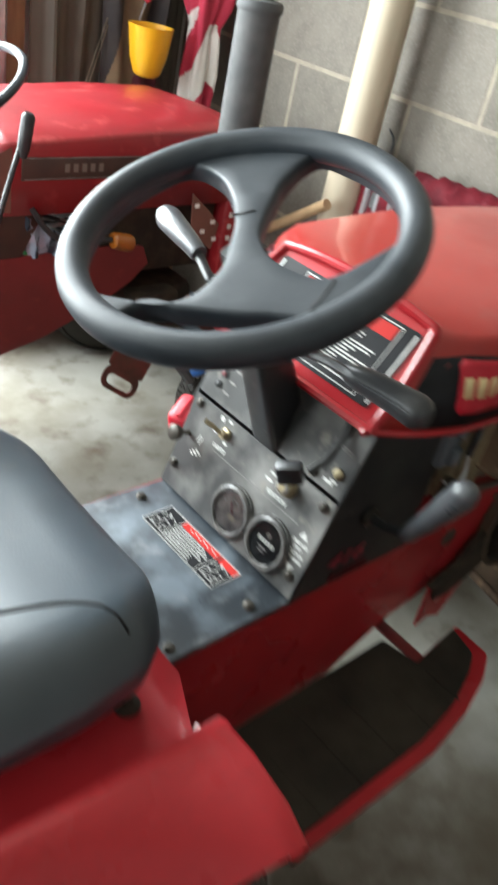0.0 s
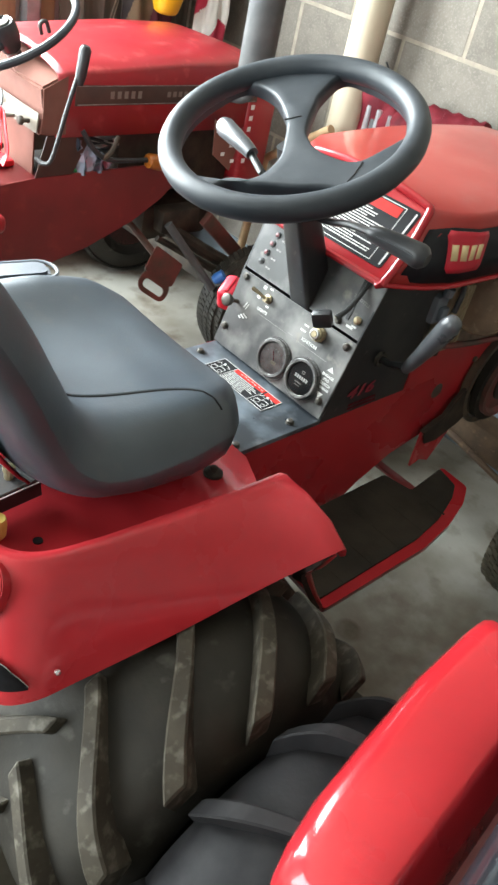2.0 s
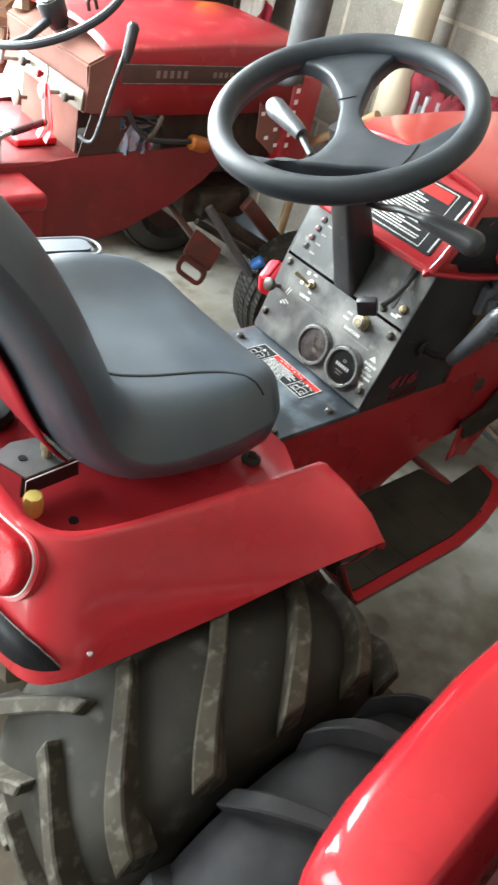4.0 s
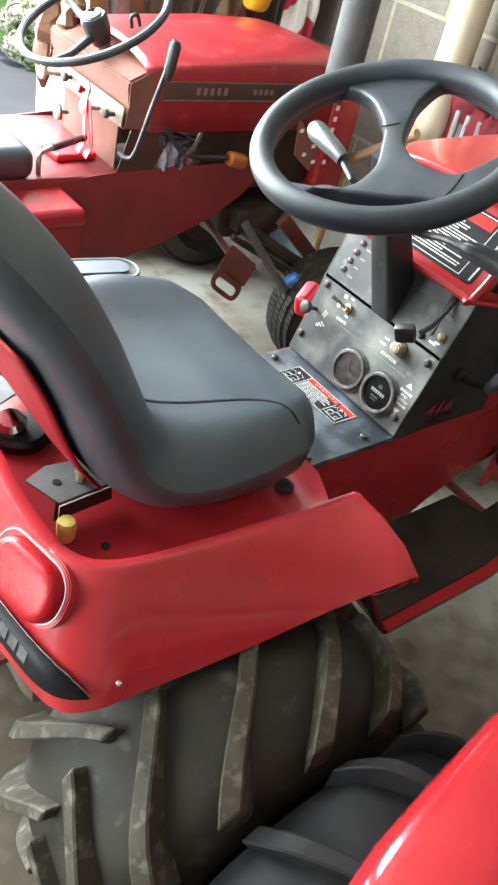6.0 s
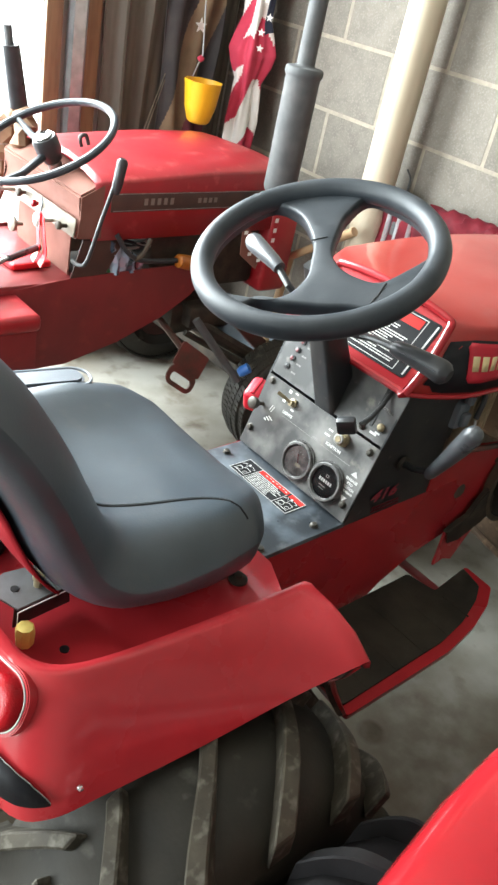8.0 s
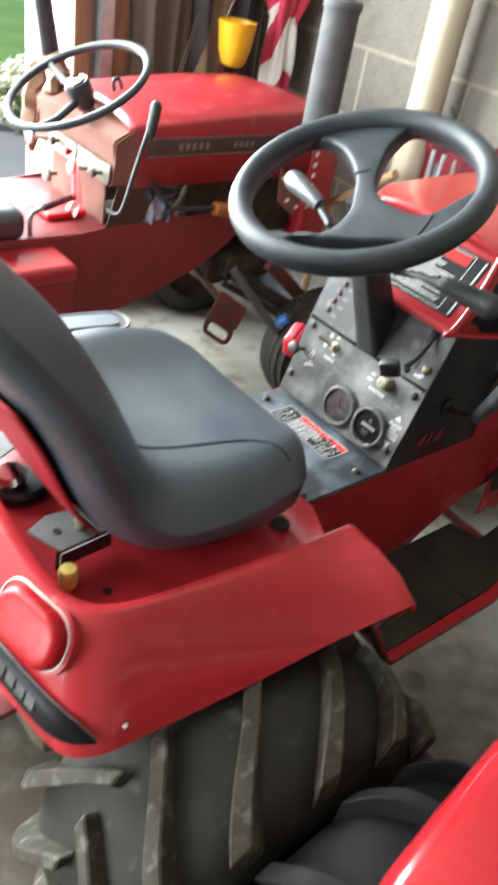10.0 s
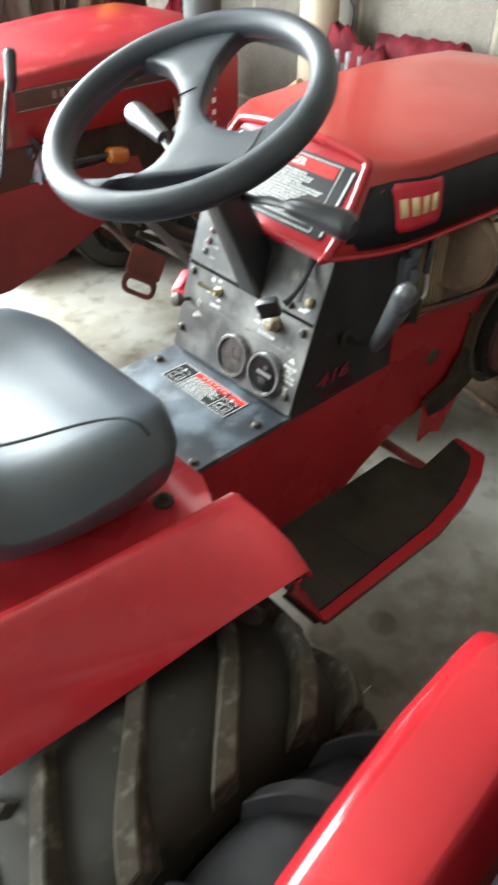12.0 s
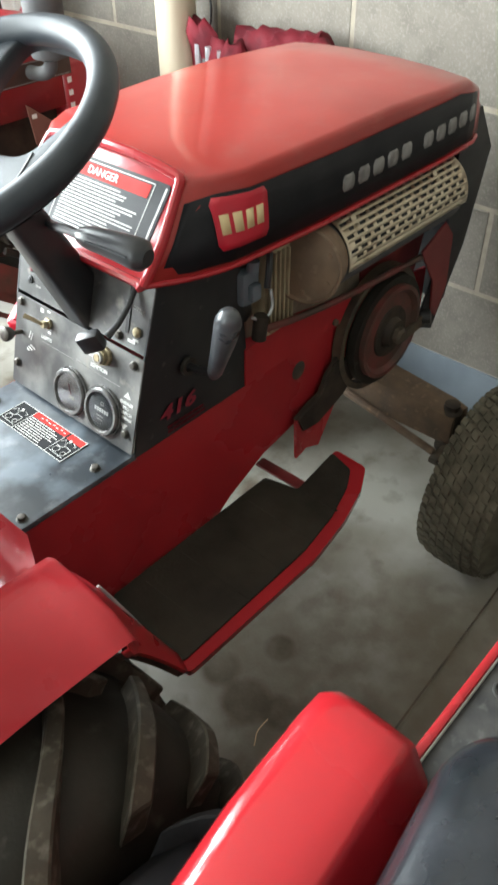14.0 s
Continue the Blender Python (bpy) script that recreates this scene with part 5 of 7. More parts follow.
def build_seat():
    path = [(0.401, 0.700), (0.387, 0.706), (0.352, 0.710), (0.28, 0.711), (0.205, 0.713), (0.148, 0.724), (0.106, 0.756), (0.079, 0.81), (0.053, 0.87), (0.014, 0.940), (-0.036, 1.005), (-0.086, 1.058), (-0.104, 1.080), (-0.112, 1.090)]
    half = [0.12, 0.172, 0.198, 0.211, 0.214, 0.212, 0.206, 0.200, 0.196, 0.190, 0.180, 0.150, 0.105, 0.05]
    thick = [0.020, 0.037, 0.045, 0.047, 0.047, 0.048, 0.050, 0.050, 0.048, 0.046, 0.042, 0.034, 0.024, 0.010]
    cp = smooth_path([(x, 0, z) for x, z in path], 4)
    n = len(cp)
    src = np.linspace(0, len(path) - 1, n)
    hw = np.interp(src, range(len(path)), half)
    th = np.interp(src, range(len(path)), thick)
    rings = []
    for k, c in enumerate(cp):
        d = (cp[min(k + 1, n - 1)] - cp[max(k - 1, 0)]).normalized()
        nrm = Vector((d.z, 0, -d.x))
        ring = []
        flat = hw[k] * float(np.interp(k / n, [0.0, 0.15, 0.4, 0.6, 1.0], [0.70, 0.74, 0.60, 0.55, 0.5]))
        for q in np.linspace(0, 2 * math.pi, 48, endpoint=False):
            wide_ = 1 + (0.09 * max(0.0, 1 - (abs(c.x - 0.245) / 0.14) ** 2) if math.cos(q) > 0 and c.z < 0.74 else 0.0)
            half_ = hw[k] * wide_
            flat_ = flat * (wide_ * 1.25 - 0.25)
            y = half_ * math.copysign(abs(math.cos(q)) ** 0.62, math.cos(q))
            if math.sin(q) >= 0:
                over = max(0.0, (abs(y) - flat_) / max(1e-6, half_ - flat_))
                h = th[k] * (1 - 0.98 * over ** 2.1) - 0.010 * (1 - min(1.0, abs(y) / flat_) ** 2) * min(1, k / 10)
                if y > 0.06 and c.z < 0.74:
                    h += 0.020 * min(1.0, (y - 0.06) / 0.10) * max(0.0, 1 - (abs(c.x - 0.22) / 0.17) ** 2)
            else:
                h = -th[k] * abs(math.sin(q)) ** 0.6 * (1 + (0.65 * min(1.0, max(0.0, (c.x - 0.17) / 0.15)) if c.z < 0.74 else 0.0))
            ring.append(c + Vector((0, y, 0)) + nrm * h)
        rings.append(ring)
    bm = bmesh.new()
    skin(bm, rings)
    seat = part("seat", bm, M["vinyl"], tractor, "black vinyl bucket seat with stitched seam", angle=80)
    # red metal support that wraps the lower back
    bm = bmesh.new()
    skin(bm, [[cp[k] + (rings[k][q] - cp[k]) * 1.03 + Vector((-0.004, 0, -0.002)) for q in range(31, 42)] for k in range(23, 36)], closed=False)
    shell = part("seat_back_shell", bm, M["red_shell"], seat, "red metal seat back support", angle=80)
    shell.modifiers.new("thickness", "SOLIDIFY").thickness = 0.003
    return seat


seat = build_seat()
skin_ = bmesh.new()
skin_.from_mesh(seat.data)
cushion = BVHTree.FromBMesh(skin_)
line_ = smooth_path([(0.128, -0.080, 0.80), (0.162, -0.087, 0.80), (0.236, -0.106, 0.80), (0.292, -0.122, 0.80), (0.322, -0.137, 0.80), (0.338, -0.156, 0.80), (0.344, -0.176, 0.80)], 6)
line_ = [cushion.ray_cast(p, Vector((0, 0, -1)))[0] for p in line_]
part("seam", tube([p - Vector((0, 0, 0.0008)) for p in line_ if p], 0.0020, 6), M["rubber_new"], seat)
part("seam_ridge", tube([p + Vector((0.0012, 0.0034, -0.0010)) for p in line_ if p], 0.0016, 6), M["vinyl"], seat)
skin_.free()
PADM = pose(0.262, 0.200, 0.7700, 0, 0, -10)
pad = part("side_pad", plate(rect(0.13, 0.046, 0.020, 6), 0.016, PADM @ Matrix.Translation((-0.02, 0.004, 0.004)), 0.005), M["vinyl_grey"], seat, "raised grey vinyl side pad")
part("piping", tube([PADM @ Vector((x - 0.02, y + 0.003, 0.0)) for x, y in rect(0.150, 0.058, 0.027, 6)], 0.0026, 8), M["vinyl_pale"], pad, "pale grey piping")
part("pan", box((0.17, -0.14, 0.640), (0.345, 0.14, 0.668), 0.006), M["black_paint"], seat)
for y in (-0.177, 0.177):
    part("seat_spring", lathe([(0.014, 0.0), (0.014, 0.004), (0.009, 0.006), (0.006, 0.007), (0.006, 0.012), (0.001, 0.013)], 14, Matrix.Translation((0.360, y * 0.965, 0.621))), M["dark_grime"], seat)

# ---- footrests ----
def rounded(pts, r):
    """The outline with each corner cut round."""
    out, n = [], len(pts)
    for q in range(n):
        p = [Vector((*pts[(q + d) % n], 0)) for d in (-1, 0, 1)]
        a, b = (p[0] - p[1]), (p[2] - p[1])
        c = min(r, 0.4 * a.length, 0.4 * b.length)
        e0, e1 = p[1] + a.normalized() * c, p[1] + b.normalized() * c
        for t in (0.0, 0.33, 0.67, 1.0):
            v = (1 - t) ** 2 * e0 + 2 * t * (1 - t) * p[1] + t * t * e1
            out.append((v.x, v.y))
    return out


for sd in (-1, 1):
    out = [(0.530, -0.320), (0.810, -0.321), (0.905, -0.307), (0.985, -0.284), (1.038, -0.256), (1.042, -0.187), (0.913, -0.200), (0.899, -0.139), (0.545, -0.139)]
    out = rounded(out, 0.009)
    z0 = 0.372
    def fz(x):
        return z0
    bm = bmesh.new()
    top = [bm.verts.new((x, sd * -y, fz(x))) for x, y in out] if sd > 0 else [bm.verts.new((x, y, fz(x))) for x, y in out]
    bm.faces.new(top)
    low = [bm.verts.new(v.co + Vector((0, 0, -0.011))) for v in top]
    for i in range(len(top)):
        j = (i + 1) % len(top)
        bm.faces.new((top[i], top[j], low[j], low[i]))
    fr_ = part("footrest", bm, M["red"], tractor, "red steel footrest")
    sol = fr_.modifiers.new("thickness", "SOLIDIFY")
    sol.thickness = 0.003
    inner = [(0.536, -0.302), (0.808, -0.300), (0.896, -0.287), (0.970, -0.264), (1.011, -0.242), (1.026, -0.190), (0.910, -0.203), (0.896, -0.141), (0.545, -0.141)]
    inner = rounded(inner, 0.007)
    bm = bmesh.new()
    s_ = -1 if sd < 0 else 1
    t_ = [bm.verts.new((x, -y * s_ if sd > 0 else y, fz(x) + 0.005)) for x, y in inner]
    bm.faces.new(t_)
    b_ = [bm.verts.new(v.co + Vector((0, 0, -0.004))) for v in t_]
    for i in range(len(t_)):
        j = (i + 1) % len(t_)
        bm.faces.new((t_[i], t_[j], b_[j], b_[i]))
    tread = part("rubber_mat", bm, M["mat_rubber"], fr_, "dark brown rubber tread mat", smooth=False)
    for x in np.arange(0.60, 0.98, 0.078):
        y0 = 0.158 if x < 0.885 else 0.222
        y1 = 0.300 if x < 0.80 else 0.302 - (x - 0.80) * 0.14
        part("mat_rib", box((x - 0.002, min(sd * y0, sd * y1), fz(x) + 0.005), (x + 0.002, max(sd * y0, sd * y1), fz(x) + 0.0059), 0), M["mat_rubber"], tread, smooth=False)
    part("support_bar", box((0.928, min(sd * 0.09, sd * 0.25), 0.352), (0.950, max(sd * 0.09, sd * 0.25), 0.359), 0.002), M["red_old"], fr_, "dull red steel support bar")
tab = part("frame_tab", plate([(0.966, 0.465), (0.971, 0.376), (1.000, 0.384), (1.036, 0.368), (1.078, 0.438), (1.060, 0.47)], 0.005, face_pose((0, -0.150, 0), (1, 0, 0), (0, 0, 1))), M["red"], tractor, "red steel bracket tab")

# ---- front axle, wheels ----
bm = bmesh.new()
for sd in (-1, 1):
    rings = []
    for y, w, z, h in ((0.0, 0.045, 0.325, 0.045), (0.12, 0.042, 0.315, 0.040), (0.255, 0.036, 0.308, 0.038), (0.285, 0.032, 0.306, 0.034)):
        rings.append([(1.33 + a, sd * y, z + b) for a, b in rect(2 * w, 2 * h, 0.012, 2)])
    skin(bm, rings)
axle = part("front_axle", bm, M["rust"], tractor, "rusty brown steel front axle")
for sd in (-1, 1):
    part("spindle", lathe([(0.001, -0.085), (0.014, -0.085), (0.016, -0.05), (0.022, -0.05), (0.022, 0.045), (0.016, 0.05), (0.016, 0.062), (0.001, 0.064)], 16, Matrix.Translation((1.322, sd * 0.268, 0.296))), M["dark_grime"], axle)
    part("tie_rod", tube([(1.27, sd * 0.03, 0.312), (1.27, sd * 0.27, 0.266)], 0.008, 10), M["rust"], axle)
    part("steering_arm", box((1.25, min(sd * 0.27, sd * 0.29), 0.252), (1.34, max(sd * 0.27, sd * 0.29), 0.266), 0.003), M["grime"], axle)
    turf_wheel(tractor, (1.345, sd * 0.385, 0.200), sd, rubber="rubber_front")
    farm_wheel(tractor, (0.216, sd * 0.335, 0.292), sd, R=0.264, half=0.132, tall=0.024, turn=-0.038, count=13, wide=0.033, lead=-0.52, start=-0.018, drop=0.026)

# ---- engine, muffler ----
eng = part("engine_block", box((0.87, -0.125, 0.60), (1.20, 0.125, 0.83), 0.015), M["engine"], tractor, "greasy grey-brown engine block")
part("air_duct", box((0.884, -0.150, 0.668), (0.950, -0.100, 0.82), 0.012), M["beige_metal"], eng, "dusty beige engine cover")
for k in range(6):
    part("cooling_fin", box((0.889 + 0.010 * k, -0.1555, 0.682), (0.893 + 0.010 * k, -0.1495, 0.806), 0.001), M["beige_metal"], eng)
part("fuel_filter", tube([(0.858, -0.160, 0.690), (0.861, -0.162, 0.728)], 0.011, 14), M["dark_grime"], eng)
part("fuel_hose", tube(smooth_path([(0.868, -0.167, 0.772), (0.875, -0.165, 0.81), (0.90, -0.14, 0.83)], 4), 0.005, 8), M["black_plastic"], eng)
part("drain_rod", tube(smooth_path([(0.862, -0.165, 0.706), (0.93, -0.166, 0.692), (1.078, -0.166, 0.672), (1.308, -0.165, 0.653)], 4), 0.0055, 10), M["pulley_red"], eng, "dusty red-brown rod")
part("belt_guard_arm", plate([(0.966, 0.468), (0.985, 0.430), (1.029, 0.424), (1.099, 0.448), (1.13, 0.470), (1.16, 0.480), (1.15, 0.53), (1.105, 0.522), (1.078, 0.541), (1.052, 0.520), (1.033, 0.488), (1.008, 0.480)], 0.012, face_pose((0, -0.153, 0), (1, 0, 0), (0, 0, 1)), 0.003), M["dark_grime"], eng, "black greasy belt guard arm")
part("engine_deck", plate([(0.85, 0.600), (1.16, 0.600), (1.20, 0.622), (0.93, 0.672), (0.85, 0.664)], 0.02, face_pose((0, -0.140, 0), (1, 0, 0), (0, 0, 1))), M["red"], eng)
cb = bmesh.new()
add_box(cb, (0.838, -0.150, 0.742), (0.874, -0.110, 0.796), 0.008)
add_box(cb, (0.846, -0.160, 0.752), (0.866, -0.148, 0.778), 0.004)
add_tube(cb, [(0.856, -0.150, 0.796), (0.857, -0.151, 0.812)], 0.009, 10)
part("carburettor", cb, M["wall_base"], eng, "dusty blue-grey carburettor")
part("control_rod", tube(smooth_path([(0.845, -0.158, 0.730), (0.862, -0.166, 0.722), (0.880, -0.166, 0.735), (0.884, -0.160, 0.760)], 4), 0.0025, 6), M["galv"], eng)
part("black_tank", box((0.80, -0.134, 0.70), (0.88, -0.06, 0.84), 0.015), M["black_paint"], eng)
muf = part("muffler", tube([(0.962, -0.156, 0.771), (0.990, -0.146, 0.7655), (1.34, -0.145, 0.765), (1.35, -0.145, 0.765)], [0.052, 0.0585, 0.0605, 0.054], 32), M["dark_iron"], tractor, "dark grey cylinder muffler with a perforated tarnished shield")
CAPM = axis_to((0.946, -0.172, 0.780), (-0.96, -0.27, 0.05))
cap_ = part("end_cap", lathe([(0.056, -0.026), (0.0575, 0.0), (0.0595, 0.004), (0.0595, 0.009), (0.0565, 0.010), (0.054, 0.005), (0.030, 0.004), (0.026, 0.006), (0.012, 0.007), (0.001, 0.007)], 40, CAPM), M["rust_pale"], muf, "brown rusted end cap")
for k in range(6):
    a_ = 0.5 + math.pi * k / 3
    part("dimple", lathe([(0.0045, 0.0035), (0.004, 0.006), (0.001, 0.0065)], 8, CAPM @ Matrix.Translation((0.043 * math.cos(a_), 0.043 * math.sin(a_), 0.001))), M["rust_pale"], cap_)
# shield with staggered slots that go through
bm = bmesh.new()
X0, X1, NA, NX, RR = 1.005, 1.345, 16, 13, 0.0645
STEP = (X1 - X0 - 0.02) / NX


def shield_point(x, a):
    return bm.verts.new((x, -0.145 - RR * math.cos(a + 0.35), 0.765 + RR * math.sin(a + 0.35)))


for i in range(NA):
    a0, a1, a2 = (radians(-30 + 9.6 * q) for q in (i, i + 0.5, i + 1))
    shift = 0.5 * STEP * (i % 2)
    cuts = [X0] + [X0 + 0.006 + shift + STEP * q + d for q in range(NX) for d in (0, 0.0170)] + [X1]
    low_, mid_, top_ = ([shield_point(x, a) for x in cuts] for a in (a0, a1, a2))
    for q in range(len(cuts) - 1):
        bm.faces.new((low_[q], low_[q + 1], mid_[q + 1], mid_[q]))
        if q % 2 == 0 or i < 1 or i == NA - 1:
            bm.faces.new((mid_[q], mid_[q + 1], top_[q + 1], top_[q]))
bmesh.ops.remove_doubles(bm, verts=bm.verts, dist=0.00002)
shd = part("perforated_shield", bm, M["shield"], muf, "tarnished perforated steel heat shield")
sol = shd.modifiers.new("thickness", "SOLIDIFY")
sol.thickness = 0.0015
for x in (1.045, 1.27):
    part("shield_tab", plate([(-0.008, -0.012), (0.008, -0.012), (0.004, 0.012), (-0.006, 0.010)], 0.0015, face_pose((x, -0.186, 0.814), (1, 0, 0), (0, 0.55, 0.8)), 0), M["shield"], shd)
pul = part("belt_pulley", lathe([(0.012, 0.02), (0.026, 0.02), (0.030, 0.006), (0.074, 0.004), (0.082, 0.012), (0.090, 0.012), (0.090, -0.010), (0.072, -0.012), (0.012, -0.012)], 36, axis_to((1.208, -0.165, 0.541), (0, -1, 0))), M["pulley_red"], tractor, "dull red belt pulley with worn belt")
part("belt", lathe([(0.0905, -0.010), (0.105, -0.010), (0.105, 0.008), (0.0905, 0.008)], 48, axis_to((1.208, -0.159, 0.541), (0, -1, 0)), closed=True), M["rubber"], pul)
part("guard_ring", lathe([(0.109, -0.014), (0.121, -0.014), (0.121, 0.004), (0.109, 0.004)], 48, axis_to((1.200, -0.150, 0.545), (0, -1, 0)), closed=True), M["grime"], pul, "greasy belt guard ring")
part("hub_plate", lathe([(0.050, 0.0045), (0.048, 0.0085), (0.030, 0.0090), (0.026, 0.021), (0.001, 0.021)], 28, axis_to((1.208, -0.165, 0.541), (0, -1, 0))), M["dark_grime"], pul, "greasy hub plate")
part("hub_nut", lathe([(0.016, 0.018), (0.016, 0.030), (0.010, 0.034), (0.001, 0.034)], 6, axis_to((1.208, -0.165, 0.541), (0, -1, 0))), M["grime"], pul)
part("release_knob", lathe([(0.012, 0.0), (0.015, 0.006), (0.015, 0.022), (0.001, 0.026)], 10, axis_to((1.318, -0.165, 0.520), (0.6, -0.8, 0.1))), M["dial"], pul)
part("clutch_arm", plate([(1.225, 0.52), (1.24, 0.50), (1.325, 0.505), (1.325, 0.53)], 0.006, face_pose((0, -0.178, 0), (1, 0, 0), (0, 0, 1)), 0.001), M["grime"], pul)
part("side_sheet", plate([(1.160, 0.665), (1.18, 0.520), (1.300, 0.480), (1.345, 0.60), (1.368, 0.690), (1.30, 0.700)], 0.004, face_pose((0, -0.128, 0), (1, 0, 0), (0, 0, 1)), 0.0008), M["red_old"], tractor, "dull red sheet metal bracket")
part("front_bracket", plate([(1.285, 0.668), (1.340, 0.590), (1.350, 0.520), (1.372, 0.500), (1.398, 0.560), (1.392, 0.665), (1.36, 0.700)], 0.004, face_pose((0, -0.172, 0), (1, 0, 0), (0, 0, 1)), 0.0008), M["red_old"], tractor, "dull red sheet metal bracket")

# ---- the older tractor by the side door ----
FY = 1.10
old = thing("garden_tractor", "older dark red garden tractor with thin black steering wheel", "garden tractor", (0, FY, 0))


def old_hood():
    rings = []
    for x, w, ze, zc in ((0.735, 0.203, 0.842, 0.878), (0.76, 0.205, 0.845, 0.884), (0.9, 0.207, 0.854, 0.896), (1.1, 0.207, 0.868, 0.908), (1.3, 0.202, 0.872, 0.903), (1.42, 0.188, 0.850, 0.872), (1.46, 0.168, 0.80, 0.815)):
        lo = 0.700
        zc = ze + 0.66 * (zc - ze)
        right = [(-w, lo), (-w, ze - 0.008), (-w + 0.002, ze - 0.003), (-w + 0.007, ze + 0.001), (-w * 0.72, ze + 0.55 * (zc - ze)), (-w * 0.42, ze + 0.86 * (zc - ze)), (-w * 0.14, zc)]
        rings.append([(x, y, z) for y, z in right + [(-y, z) for y, z in right[::-1]]])
    bm = bmesh.new()
    skin(bm, rings, closed=False)
    ob = part("hood", bm, M["red_old_top"], old, "dark red hood")
    ob.modifiers.new("thickness", "SOLIDIFY").thickness = 0.004
    for sd in (-1, 1):
        band = part("side_band", box((0.780, min(sd * 0.2045, sd * 0.2092), 0.772), (1.36, max(sd * 0.2045, sd * 0.2092), 0.818), 0.001), M["band_brown"], ob, "dull brown side band with faded marks")
        mm = face_pose((0.98, sd * 0.2092, 0.796), (1, 0, 0) if sd < 0 else (-1, 0, 0), (0, 0, 1))
        for mk in [(-0.10 + 0.020 * k, 0, 0.011, 0.017) for k in range(5)] + [(0.07 + 0.018 * k, 0, 0.011, 0.013) for k in range(4)]:
            bars("maker_mark", [mk], mm, M["label_faint"], band)
        bars("band_line", [(0.09, -0.021, 0.57, 0.0016), (0.09, 0.021, 0.57, 0.0016)], mm, M["label_grey"], band)
    part("hood_catch", tube(smooth_path([(0.79, -0.03, 0.88), (0.785, -0.03, 0.902), (0.80, -0.03, 0.908), (0.81, -0.03, 0.885)], 4), 0.005, 8), M["black_paint"], ob)
    return ob


old_hood()
bm = bmesh.new()
side = [(0.688, 0.707), (0.78, 0.700), (0.78, 0.846), (0.757, 0.842), (0.693, 0.812), (0.704, 0.757)]
rings = [[(x, y, z) for x, z in side] for y in (-0.205, 0.205)]
skin(bm, rings)
bmesh.ops.bevel(bm, geom=list(bm.edges), offset=0.005, segments=2, affect="EDGES")
odash = part("dash_box", bm, M["pale_paint"], old, "brown-red dash box, haze put in its colour")
part("tower_side", plate([(0.686, 0.600), (0.784, 0.600), (0.835, 0.695), (0.835, 0.702), (0.715, 0.702)], 0.004, face_pose((0, -0.199, 0), (1, 0, 0), (0, 0, 1)), 0.0008), M["band_brown"], odash, "dull brown dash tower side")
mp = face_pose((0.692, -0.045, 0.733), (0, -1, 0), (0.006, 0, 0.07))
sp = part("instrument_strip", plate(rect(0.315, 0.046, 0.004), 0.003, mp @ Matrix.Translation((0, 0, 0.006)), 0.001), M["bare_pale"], odash, "pale metal instrument strip")
for x, z, mat_, r, ln in ((-0.155, -0.006, "steel", 0.016, 0.040), (-0.020, 0.002, "red_lens", 0.009, 0.006), (0.058, -0.014, "steel", 0.017, 0.034), (0.125, -0.004, "grime", 0.010, 0.014), (-0.095, 0.006, "grime", 0.011, 0.010), (-0.090, -0.076, "bare_pale", 0.020, 0.020)):
    kb = part("pull_knob", lathe([(0.005, 0.0), (0.005, ln), (r, ln + 0.004), (r * 1.02, ln + 0.011), (r * .7, ln + 0.014), (0.001, ln + 0.0145)], 18, mp @ Matrix.Translation((x, z, 0.009))), M[mat_], sp)
part("ignition_key", plate([(-0.008, -0.020), (0.006, -0.022), (0.010, 0.010), (0.002, 0.022), (-0.010, 0.016)], 0.003, mp @ Matrix.Translation((0.035, 0.016, 0.035)), 0.0008), M["dial"], sp)
lanyard = part("red_strap", bmesh.new(), M["red_strap"], old, "bright red key strap")
bm = bmesh.new()
for off in (-0.008, 0.010):
    pth = smooth_path([(0.640, -0.115 + off, 0.745), (0.637, -0.127 + off * 1.6, 0.70), (0.645, -0.120 + off * 2, 0.65), (0.628, -0.125 + off * 2, 0.62)], 4)
    va = [bm.verts.new(p + Vector((0, -0.015, 0))) for p in pth]
    vb = [bm.verts.new(p + Vector((0.006, 0.013, 0))) for p in pth]
    for i in range(len(pth) - 1):
        bm.faces.new((va[i], va[i + 1], vb[i + 1], vb[i]))
add_box(bm, (0.565, -0.155, 0.598), (0.675, -0.075, 0.616), 0.006, m=pose(0, 0, 0, 0, 0, 4))
bm.to_mesh(lanyard.data)
bm.free()
lanyard.modifiers.new("thickness", "SOLIDIFY").thickness = 0.002

# steering
OM = face_pose((0.688, -0.030, 0.894), (math.cos(radians(28)), 0, math.sin(radians(28))), (0, 1, 0))
bm = bmesh.new()
rings = []
for i in range(72):
    t = 2 * math.pi * i / 72
    e = Vector((math.cos(t), math.sin(t), 0))
    rings.append([OM @ (e * (0.177 + 0.0095 * math.cos(q)) + Vector((0, 0, 0.0095 * math.sin(q)))) for q in np.linspace(0, 2 * math.pi, 10, endpoint=False)])
skin(bm, rings, loop=True)
ow = part("steering_wheel", bm, M["wheel_plastic"], old, "thin black steering wheel with slim spokes")
for ang in (85, 205):
    t = radians(ang)
    part("spoke", tube([OM @ Vector((0.02 * math.cos(t), 0.02 * math.sin(t), -0.03)), OM @ Vector((0.11 * math.cos(t), 0.11 * math.sin(t), -0.022)), OM @ Vector((0.182 * math.cos(t), 0.182 * math.sin(t), 0))], [0.010, 0.009, 0.008], 10), M["wheel_plastic"], ow)
part("hub", lathe([(0.022, -0.055), (0.031, -0.030), (0.032, -0.002), (0.028, 0.008), (0.001, 0.009)], 28, OM), M["black_plastic"], ow)
